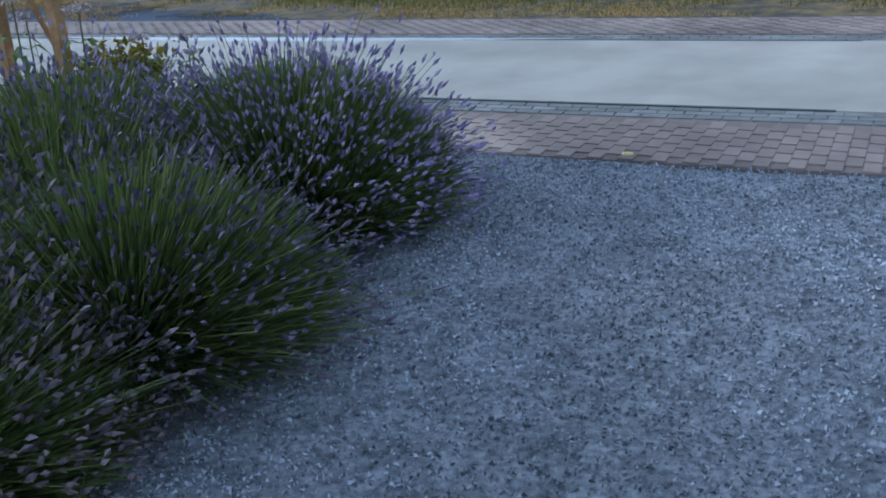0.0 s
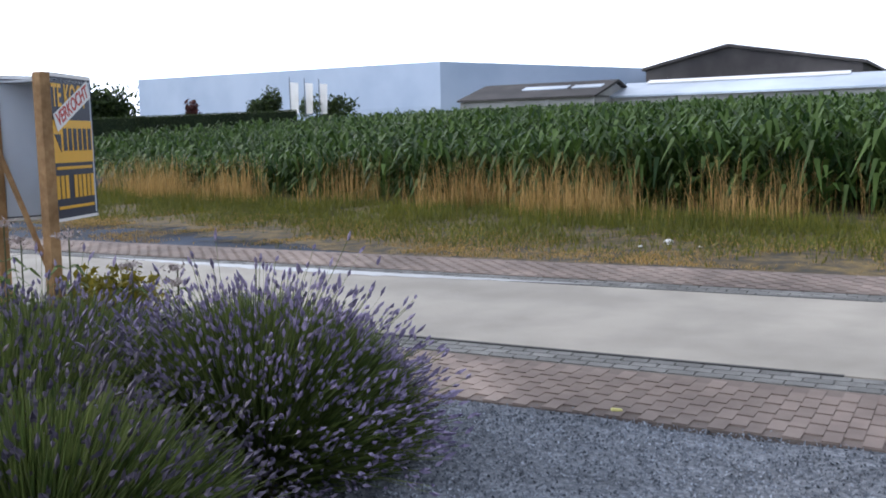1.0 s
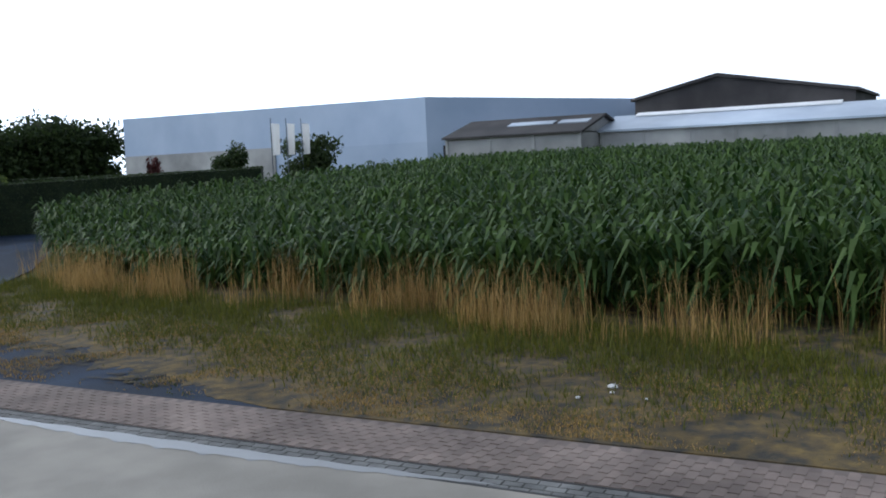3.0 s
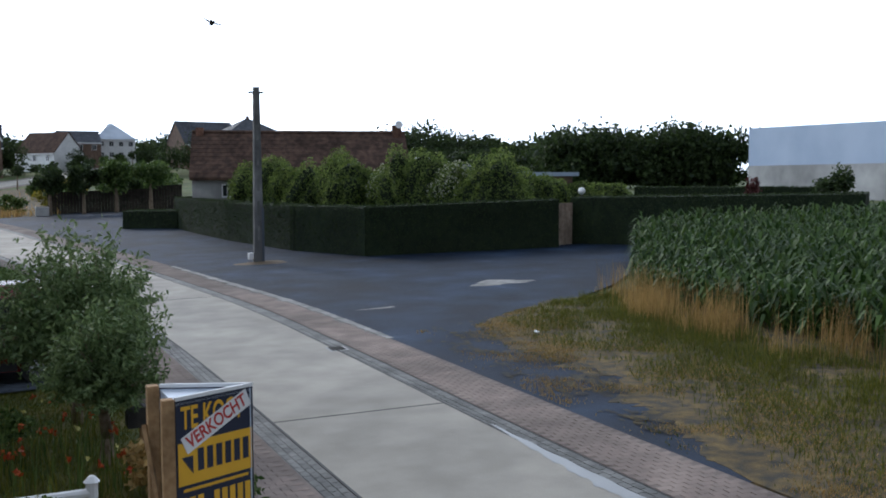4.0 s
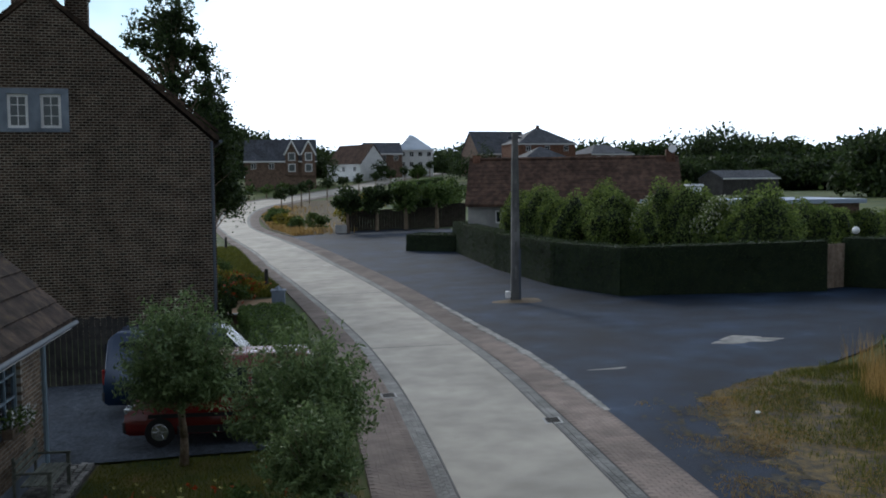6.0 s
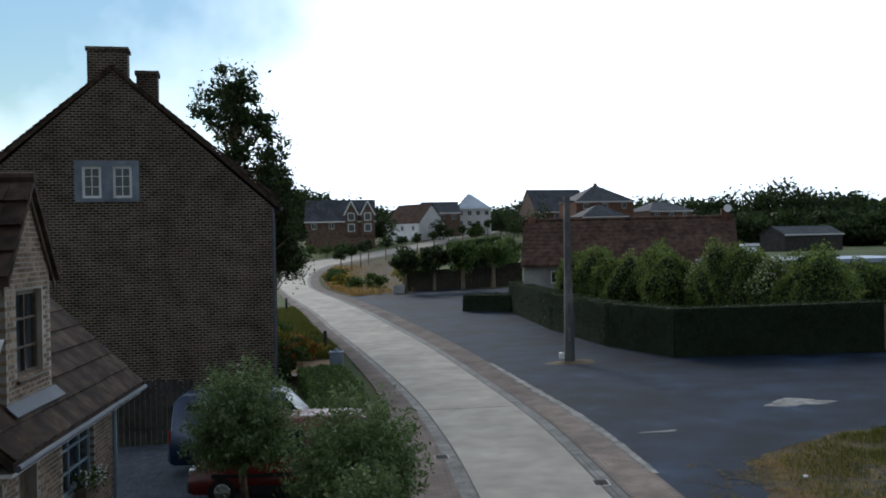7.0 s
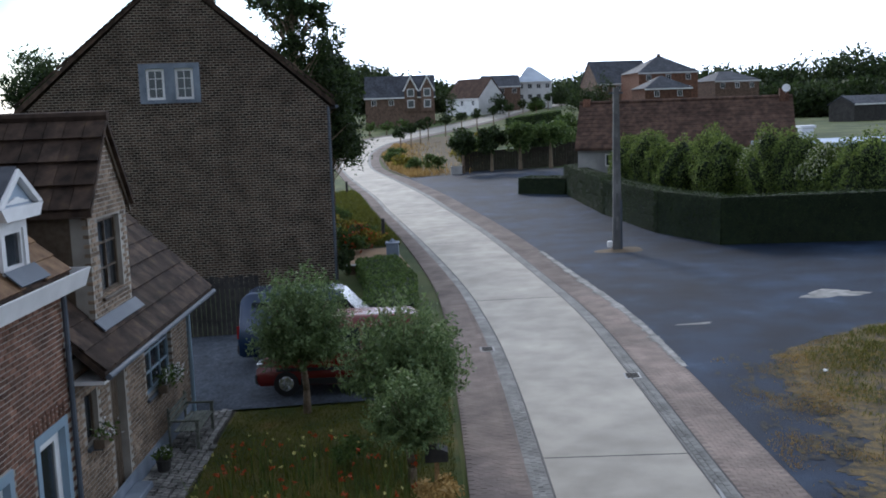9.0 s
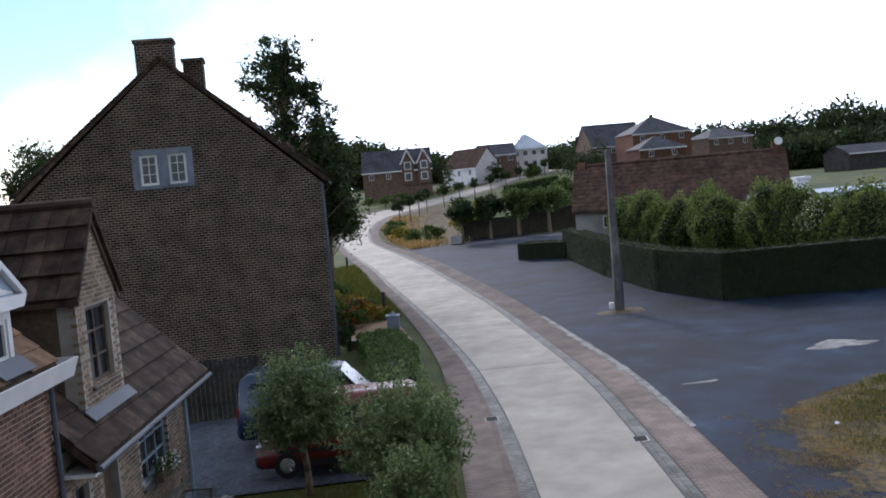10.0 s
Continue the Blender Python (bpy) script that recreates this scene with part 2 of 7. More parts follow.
def prism(bm, pts, d0, d1, axis="x"):
    """A flat outline, pushed from d0 to d1 along an axis."""
    def at(p, d):
        return {"x": (d, p[0], p[1]), "y": (p[0], d, p[1]), "z": (p[0], p[1], d)}[axis]
    a = [bm.verts.new(at(p, d0)) for p in pts]
    b = [bm.verts.new(at(p, d1)) for p in pts]
    n = len(pts)
    bm.faces.new(a[::-1])
    bm.faces.new(b)
    for i in range(n):
        bm.faces.new((a[i], a[(i + 1) % n], b[(i + 1) % n], b[i]))
    bmesh.ops.recalc_face_normals(bm, faces=bm.faces)
    return bm


def tube(bm, a, b, r0, r1=None, n=8):
    a, b = Vector(a), Vector(b)
    q = (b - a).to_track_quat("Z", "Y").to_matrix().to_4x4()
    bmesh.ops.create_cone(bm, cap_ends=True, segments=n, radius1=r0, radius2=r0 if r1 is None else r1, depth=(b - a).length,
                          matrix=Matrix.Translation((a + b) / 2) @ q)
    return bm


def ribbon(name, left, right, lift, mat, cuts=3, thick=0.12):
    """A sheet between two rows of places on the ground, with a skirt below its edges."""
    vs, fs = [], []
    for a, b in zip(left, right):
        for j in range(cuts + 1):
            x, y = a[0] + (b[0] - a[0]) * j / cuts, a[1] + (b[1] - a[1]) * j / cuts
            vs.append((x, y, gz(x, y) + lift))
        vs.append((b[0], b[1], gz(*b) + lift - thick))
        vs.append((a[0], a[1], gz(*a) + lift - thick))
    w = cuts + 3
    for i in range(len(left) - 1):
        for j in range(cuts + 1):
            fs.append((i * w + j, i * w + j + 1, i * w + w + j + 1, i * w + w + j))
        fs.append((i * w + w - 1, i * w, i * w + w, i * w + w + w - 1))
    return tagged(raw(name, vs, fs, mat), kind="structure")


def spline(pts, step):
    """Places along a smooth line through the given ones."""
    out = []
    for i in range(len(pts) - 1):
        p = [Vector(pts[max(0, min(len(pts) - 1, i + k))]) for k in (-1, 0, 1, 2)]
        n = max(1, int((p[2] - p[1]).length / step))
        for j in range(n):
            t = j / n
            out.append(0.5 * (2 * p[1] + (p[2] - p[0]) * t + (2 * p[0] - 5 * p[1] + 4 * p[2] - p[3]) * t * t + (3 * p[1] - p[0] - 3 * p[2] + p[3]) * t ** 3))
    out.append(Vector(pts[-1]))
    return out


def leaves(rng, centre, radii, count, size, lumps=9, fill=0.55, lean=0.0, aspect=1.0):
    """Corner places of many small leaves in an uneven crown: n x 4 x 3."""
    c, r = np.array(centre), np.array(radii)
    lump = rng.normal(size=(lumps, 3))
    lump /= np.linalg.norm(lump, axis=1)[:, None]
    lump *= rng.uniform(0.35, 0.75, (lumps, 1))
    which = rng.integers(0, lumps, count)
    d = rng.normal(size=(count, 3))
    d /= np.linalg.norm(d, axis=1)[:, None]
    d *= rng.uniform(fill, 1.0, (count, 1)) * rng.uniform(0.3, 0.55, lumps)[which][:, None]
    p = c + (lump[which] + d) * r
    return quads(rng, p, size, lean, aspect)


def quads(rng, p, size, lean=0.0, aspect=1.0):
    n = len(p)
    u = rng.normal(size=(n, 3))
    u[:, 2] += lean
    u /= np.linalg.norm(u, axis=1)[:, None]
    v = np.cross(u, rng.normal(size=(n, 3)))
    v /= np.linalg.norm(v, axis=1)[:, None]
    s = size * rng.uniform(0.6, 1.3, (n, 1))
    u, v = u * s * aspect, v * s
    return np.stack([p - u, p + v * 0.5, p + u, p - v * 0.5], 1)


def quad_mesh(name, q, mat, parent=None, label=""):
    n = len(q)
    me = bpy.data.meshes.new(name)
    me.vertices.add(n * 4)
    me.vertices.foreach_set("co", q.reshape(-1).astype(np.float32))
    me.loops.add(n * 4)
    me.loops.foreach_set("vertex_index", np.arange(n * 4, dtype=np.int32))
    me.polygons.add(n)
    me.polygons.foreach_set("loop_start", np.arange(0, n * 4, 4, dtype=np.int32))
    me.materials.append(mat)
    me.update(calc_edges=True)
    ob = new(name, me)
    if parent:
        ob.parent = parent
    return tagged(ob, label)


def blades(rng, p, height, width, bend=0.35):
    """Grass: each blade is two quads that bow over. p: n x 3 roots."""
    n = len(p)
    a = rng.uniform(0, 2 * math.pi, n)
    side = np.stack([np.cos(a), np.sin(a), np.zeros(n)], 1) * width * rng.uniform(0.6, 1.3, (n, 1))
    h = np.asarray(height) * rng.uniform(0.6, 1.2, n)
    b = rng.uniform(0, 2 * math.pi, n)
    out = np.stack([np.cos(b), np.sin(b), np.zeros(n)], 1) * (h * bend * rng.uniform(0.2, 1.2, n))[:, None]
    up = np.zeros((n, 3))
    up[:, 2] = h
    m, t = p + out * 0.3 + up * 0.6, p + out + up
    return np.concatenate([np.stack([p - side, p + side, m + side * 0.8, m - side * 0.8], 1),
                           np.stack([m - side * 0.8, m + side * 0.8, t + side * 0.15, t - side * 0.15], 1)])


RNG = np.random.default_rng(5)
GZ = np.vectorize(gz)


# ---- ground and road ----
def ground():
    xs = [-3000, -1200, -600, -400, -330, -300, -270, -250, -235, -225, -215, -205, -197, -190] + list(range(-180, -40, 8)) + list(range(-40, 61, 10)) + [80, 120, 200, 400, 1000, 3000]
    ys = [-3000, -1000, -400, -200, -120, -80, -60, -40, -25, -15, -8, 0, 8, 15, 25, 40, 60, 80, 120, 200, 400, 1000, 3000]
    vs = [(x, y, gz(x, y) - 0.05) for y in ys for x in xs]
    w = len(xs)
    fs = [(j * w + i, j * w + i + 1, j * w + w + i + 1, j * w + w + i) for j in range(len(ys) - 1) for i in range(w - 1)]
    tagged(raw("ground", vs, fs, MEADOW), "dry yellow-green meadow ground reaching the horizon", "ground", kind="structure")


LEFT_KEYS = [(60, -1.4), (30, -1.4), (5, -1.4), (-5, -1.45), (-12, -1.55), (-20, -2.0), (-33.8, -3.55), (-50, -5.8), (-61, -7.3), (-76.6, -9.9), (-94.9, -12.4),
             (-115.4, -14.8), (-155.5, -17.2), (-183.1, -16.0), (-198.2, -6.8), (-215.5, 4.2), (-241.3, 17.6), (-334.8, 52.4)]
RIGHT_KEYS = [(60, 4.0), (30, 4.0), (5, 4.0), (-5, 4.08), (-12, 4.0), (-20, 3.4), (-33.8, 2.25), (-50, 0.4), (-61, -1.2), (-76.4, -3.9), (-92.2, -6.6),
              (-109.4, -8.3), (-138.3, -9.6), (-160.3, -8.4), (-174.6, -4.6), (-195.2, 5.3), (-230.4, 21.7), (-324.6, 57.5)]


def road_lines():
    """Six lines along the street: outer edge, grey blocks, slab, gutter, seam, brick strip and its outer edge."""
    out = []
    for f in range(7):
        pts = []
        for (a, b) in zip(LEFT_KEYS, RIGHT_KEYS):
            k = min(1, max(0, (-a[0] - 5) / 25))
            fr = [0, 0.26 - 0.1 * k, 0.746, 0.806, 0.811, 1.0, 0.195 - 0.08 * k][f]
            pts.append((a[0] + (b[0] - a[0]) * fr, a[1] + (b[1] - a[1]) * fr, 0))
        n = []
        for i in range(len(pts) - 1):
            p = [Vector(pts[max(0, min(len(pts) - 1, i + q))]) for q in (-1, 0, 1, 2)]
            for j in range(12):
                t = j / 12
                n.append(0.5 * (2 * p[1] + (p[2] - p[0]) * t + (2 * p[0] - 5 * p[1] + 4 * p[2] - p[3]) * t * t + (3 * p[1] - p[0] - 3 * p[2] + p[3]) * t ** 3))
        n.append(Vector(pts[-1]))
        out.append([(v.x, v.y) for v in n])
    return out


LINES = road_lines()


def edge(line, x):
    for a, b in zip(line, line[1:]):
        if a[0] >= x >= b[0]:
            return a[1] + (b[1] - a[1]) * (a[0] - x) / max(1e-6, a[0] - b[0])
    return line[0][1]


def road():
    tagged(ribbon("road", LINES[1], LINES[2], 0.02, CONCRETE), "pale grey worn concrete slab street with tarred joints", "road")
    tagged(ribbon("gutter", LINES[2], LINES[3], 0.008, GUTTER), "grey block gutter with water lying in it", "gutter")
    tagged(ribbon("gutter_seam", LINES[3], LINES[4], 0.012, TAR), "black tarred seam beside the gutter", "seam")
    tagged(ribbon("pavement_far", LINES[4], LINES[5], 0.016, PAVE_BED), "red-brown brick strip on the field side", "pavement")
    tagged(ribbon("pavement_near", LINES[0], LINES[6], 0.012, PAVE_BED), "red-brown brick strip on the garden side", "pavement")
    tagged(ribbon("channel_near", LINES[6], LINES[1], 0.010, GUTTER), "rows of grey blocks along the slab edge", "gutter")
    for n, (i, j) in enumerate(((1, 1), (2, 2))):
        l = LINES[i]
        tagged(ribbon("slab_seam", [(p[0], p[1] - 0.02) for p in l[20:110]], [(p[0], p[1] + 0.015) for p in l[20:110]], 0.023, TAR, 1, 0.01), "thin dark tarred slab edge seam", "seam")
    for x in (0.0, 14.8, -15.5, -31, -47):
        a, b = edge(LINES[1], x), edge(LINES[2], x)
        tagged(ribbon("slab_joint", [(x, a), (x + 0.29, b)], [(x + 0.035, a), (x + 0.325, b)], 0.0235, TAR, 1, 0.01), "thin dark tarred joint across the slab", "joint")


def yard():
    xs = [5.5, 4.0, 2.0, -1.0, -3.5, -5, -6, -8.5, -10, -14, -20, -24, -25, -30, -40, -50, -56, -62, -70, -77, -81]
    top = [4.7, 5.1, 5.7, 6.6, 6.9, 7.2, 7.9, 10.9, 13, 17, 22, 22, 22, 12, 10, 10, 10, 10, 11, 11, 6]
    tagged(ribbon("yard", [(x, edge(LINES[5], x) + 0.02) for x in xs], [(x, t) for x, t in zip(xs, top)], 0.0, ASPHALT, 8, 0.03),
           "patched dark blue-grey asphalt yard with dry stains", "asphalt yard")
    bm = bmesh.new()
    for k in range(1):
        vs = []
        for i in range(20):
            a = i / 20 * 2 * math.pi
            r = 1 + 0.25 * math.sin(3 * a + k) + 0.12 * math.sin(7 * a)
            x, y = -12.65 + 0.62 * r * math.sin(a), 10.6 + 0.95 * r * math.cos(a)
            vs.append(bm.verts.new((x, y, gz(x, y) + 0.006)))
        bm.faces.new(vs)
    bmesh.ops.recalc_face_normals(bm, faces=bm.faces)
    tagged(part("dust_patch", bm, PALE_PATCH), "pale dry dust patch on the asphalt", "stain", kind="structure")
    bm = bmesh.new()
    for x0, x1, y0, y1 in ((1.8, 9.2, 2.42, 2.7),):
        n = 60
        lo = [bm.verts.new((x0 + (x1 - x0) * i / n, y1 - 0.02 - (y1 - y0) * math.sin(math.pi * i / n) * (0.75 + 0.2 * math.sin(i * 1.9) * math.sin(i * 0.57 + 1)), 0)) for i in range(n + 1)]
        hi = [bm.verts.new((x0 + (x1 - x0) * i / n, y1 + 0.01 * math.sin(i * 0.9), 0)) for i in range(n + 1)]
        for i in range(n):
            bm.faces.new((lo[i], lo[i + 1], hi[i + 1], hi[i]))
    for v in bm.verts:
        v.co.z = gz(v.co.x, v.co.y) + 0.024
    tagged(part("gutter_water", bm, WATER), "thin film of water lying along the gutter", "puddle", kind="structure")


def drive():
    a = [(9.75 + 0.5 * k, -1.42 + 0.06 * math.sin(k * 1.3)) for k in range(31)]
    b = [(9.95 + 0.5 * k, -14.0) for k in range(31)]
    tagged(ribbon("gravel_drive", a, b, 0.0, GRAVEL, 12), "blue-grey gravel driveway", "gravel")
    n = 70000
    x, y = 9.45 + 5.75 * RNG.uniform(0, 1, n) ** 1.1, RNG.uniform(-7.0, -1.25, n)
    k = (y < -1.45 + RNG.exponential(0.06, n)) & (x > 9.8 - RNG.exponential(0.1, n))
    x, y = x[k], y[k]
    n = len(x)
    c = np.stack([x, y, GZ(x, y) + 0.003], 1)
    r = RNG.normal(0, 1, (n, 4, 3))
    r = r / np.linalg.norm(r, axis=2)[:, :, None] * RNG.uniform(0.006, 0.015, (n, 1, 1))
    r[:, 3, 2] = np.abs(r[:, 3, 2]) + 0.005
    v = (c[:, None, :] + r).reshape(-1, 3)
    i = np.arange(n)[:, None] * 4
    f = np.concatenate([i + np.array(t) for t in ((0, 1, 3), (1, 2, 3), (2, 0, 3), (0, 2, 1))])
    tagged(raw("loose_gravel", v.tolist(), f.tolist(), STONE), "loose blue-grey gravel stones", "gravel", kind="stuff")


WATER = plain("wet_slab", (0.16, 0.16, 0.155), 0.3, 0.0, 0.5)
PALE_PATCH = material("pale_dust", (0.22, 0.22, 0.21), (0.4, 0.39, 0.37), 0.35, 0.9, 0.3, 40)
STONE = leafy("gravel_stone", (0.05, 0.06, 0.075), (0.34, 0.37, 0.42), 0.0, (0.1, 1.8))
ground()
road()
yard()
drive()


# ---- walls ----
def bricked(name, a, b, mortar, along):
    """Brickwork for walls seen from afar, laid in courses of 75 mm along y or x."""
    m = material(name, a, b, 0.15, 0.9, 0.3, 60, spec=0.15)
    nt = m.node_tree
    geo = nt.nodes.new("ShaderNodeNewGeometry")
    sep = nt.nodes.new("ShaderNodeSeparateXYZ")
    com = nt.nodes.new("ShaderNodeCombineXYZ")
    nt.links.new(geo.outputs["Position"], sep.inputs[0])
    nt.links.new(sep.outputs[along], com.inputs[0])
    nt.links.new(sep.outputs["Z"], com.inputs[1])
    br = nt.nodes.new("ShaderNodeTexBrick")
    nt.links.new(com.outputs[0], br.inputs["Vector"])
    br.inputs["Scale"].default_value = 1.0
    br.inputs["Brick Width"].default_value = 0.25
    br.inputs["Row Height"].default_value = 0.098
    br.inputs["Mortar Size"].default_value = 0.016
    br.inputs["Mortar Smooth"].default_value = 0.3
    br.inputs["Color1"].default_value = (*a, 1)
    br.inputs["Color2"].default_value = (*b, 1)
    br.inputs["Mortar"].default_value = (*mortar, 1)
    b_ = nt.nodes["Principled BSDF"]
    hs = [n for n in nt.nodes if n.type == "HUE_SAT"][0]
    nt.links.new(br.outputs["Color"], hs.inputs["Color"])
    bp = [n for n in nt.nodes if n.type == "BUMP"][0]
    inv = nt.nodes.new("ShaderNodeMath")
    inv.operation = "SUBTRACT"
    inv.inputs[0].default_value = 1.0
    nt.links.new(br.outputs["Fac"], inv.inputs[1])
    nt.links.new(inv.outputs[0], bp.inputs["Height"])
    bp.inputs["Strength"].default_value = 0.8
    return m


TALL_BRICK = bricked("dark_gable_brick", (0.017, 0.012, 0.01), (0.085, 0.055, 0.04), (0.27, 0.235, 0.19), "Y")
FAR_BRICK = bricked("far_red_brick", (0.17, 0.09, 0.065), (0.25, 0.14, 0.1), (0.3, 0.27, 0.23), "Y")
COURSE, BRICK = 0.078, 0.225


def pieces(parent, name, mats, size, mat, near, limit=300, label=""):
    """Alike blocks: those nearest to a place are objects on one mesh, the others one joined mesh."""
    sx, sy, sz = (s / 2 for s in size)
    v = np.array([(x, y, z) for z in (-sz, sz) for x, y in ((-sx, -sy), (sx, -sy), (sx, sy), (-sx, sy))])
    f = np.array([(4, 5, 6, 7), (0, 1, 5, 4), (1, 2, 6, 5), (2, 3, 7, 6), (3, 0, 4, 7), (3, 2, 1, 0)])
    n = Vector(near)
    mats = sorted(mats, key=lambda m: (m.translation - n).length)
    me = bpy.data.meshes.new(name)
    me.from_pydata(v.tolist(), [], f.tolist())
    me.materials.append(mat)
    for m in mats[:limit]:
        ob = new(name, me)
        ob.parent = parent
        ob.matrix_basis = m
    rest = mats[limit:]
    if rest:
        vs = np.concatenate([v @ np.array(m.to_3x3()).T + np.array(m.translation) for m in rest])
        fs = (f[None] + (np.arange(len(rest)) * 8)[:, None, None]).reshape(-1, 4)
        tagged(raw(name + "work", vs.tolist(), fs.tolist(), mat, parent), label, kind="stuff")


def wall_bricks(x0, x1, z0, z1, y, holes, top=None):
    """Places of bricks in a wall that faces +y, in half-brick bond, leaving out the holes."""
    out = []
    rows = int((z1 - z0) / COURSE)
    for r in range(rows):
        z = z0 + (r + 0.5) * COURSE
        x = x0 + (BRICK / 2 if r % 2 else 0)
        while x < x1 - 0.05:
            c = x + BRICK / 2
            ok = c + BRICK / 2 < x1 + 0.06
            for a, b, c0, c1 in holes:
                if a - 0.09 < c < b + 0.09 and c0 < z < c1:
                    ok = False
            if top is not None and z > top(c):
                ok = False
            if ok:
                out.append(Matrix.Translation((c, y + random.uniform(-0.002, 0.003), z)))
            x += BRICK
    return out


def frame_bars(parent, name, x0, x1, z0, z1, y, t, d, mat, label=""):
    bm = bmesh.new()
    box(bm, x0, x1, y - d, y, z1 - t, z1)
    box(bm, x0, x1, y - d, y, z0, z0 + t)
    box(bm, x0, x0 + t, y - d, y, z0 + t, z1 - t)
    box(bm, x1 - t, x1, y - d, y, z0 + t, z1 - t)
    return part(name, bm, mat, parent, label)


def window(parent, x0, x1, z0, z1, y, mat, cols=2, rows=2, t=0.06, sill=ZINC):
    """A window that faces +y in a wall whose face lies at y."""
    w = frame_bars(parent, "window", x0, x1, z0, z1, y - 0.08, t, 0.07, mat)
    part("pane", boxm(x0 + t, x1 - t, y - 0.13, y - 0.12, z0 + t, z1 - t), PANE, w)
    bm = bmesh.new()
    for i in range(1, cols):
        c = x0 + (x1 - x0) * i / cols
        box(bm, c - 0.018, c + 0.018, y - 0.118, y - 0.085, z0 + t, z1 - t)
    for i in range(1, rows):
        c = z0 + (z1 - z0) * i / rows
        box(bm, x0 + t, x1 - t, y - 0.117, y - 0.09, c - 0.018, c + 0.018)
    if cols > 1 or rows > 1:
        part("glazing_bar", bm, mat, w)
    part("sill", boxm(x0 - 0.06, x1 + 0.06, y - 0.1, y + 0.06, z0 - 0.07, z0 - 0.01, bevel=0.01), sill, w)
    return w


def holed_wall(name, parent, x0, x1, y0, y1, z0, z1, holes, mat):
    """A wall along x, with openings that go through it."""
    bm = bmesh.new()
    xs = sorted({x0, x1, *[h[0] for h in holes], *[h[1] for h in holes]})
    for a, b in zip(xs, xs[1:]):
        spans = sorted((max(z0, h[2]), h[3]) for h in holes if h[0] < b - 1e-6 and h[1] > a + 1e-6)
        z = z0
        for lo, hi in spans:
            if lo > z:
                box(bm, a, b, y0, y1, z, lo)
            z = hi
        if z < z1:
            box(bm, a, b, y0, y1, z, z1)
    return part(name, bm, mat, parent)


def tile_roof(parent, x0, x1, ya, za, yb, zb, mat, tw=0.3, th=0.34, skip=None, limit=300, near=(0, 0, 0)):
    """Overlapping roof tiles on a slope that falls from (yb, zb) to the eave (ya, za)."""
    ln = math.hypot(ya - yb, za - zb)
    ang = math.atan2(za - zb, ya - yb)
    out = []
    rows, cols = int(ln / th), int((x1 - x0) / tw)
    for r in range(rows + 1):
        for c in range(cols):
            d = (r + 0.5) * ln / (rows + 1)
            y, z = yb + (ya - yb) * d / ln, zb + (za - zb) * d / ln
            x = x0 + (c + 0.5) * (x1 - x0) / cols
            if skip and skip(x, y):
                continue
            m = Matrix.Translation((x, y - 0.02 * math.sin(ang), z + 0.035)) @ Euler((ang + 0.06 + random.uniform(-0.012, 0.012), random.uniform(0.02, 0.05), random.uniform(-0.01, 0.01))).to_matrix().to_4x4()
            out.append(m)
    pieces(parent, "roof_tile", out, ((x1 - x0) / cols * 0.985, ln / (rows + 1) * 1.06, 0.026), mat, near, limit)


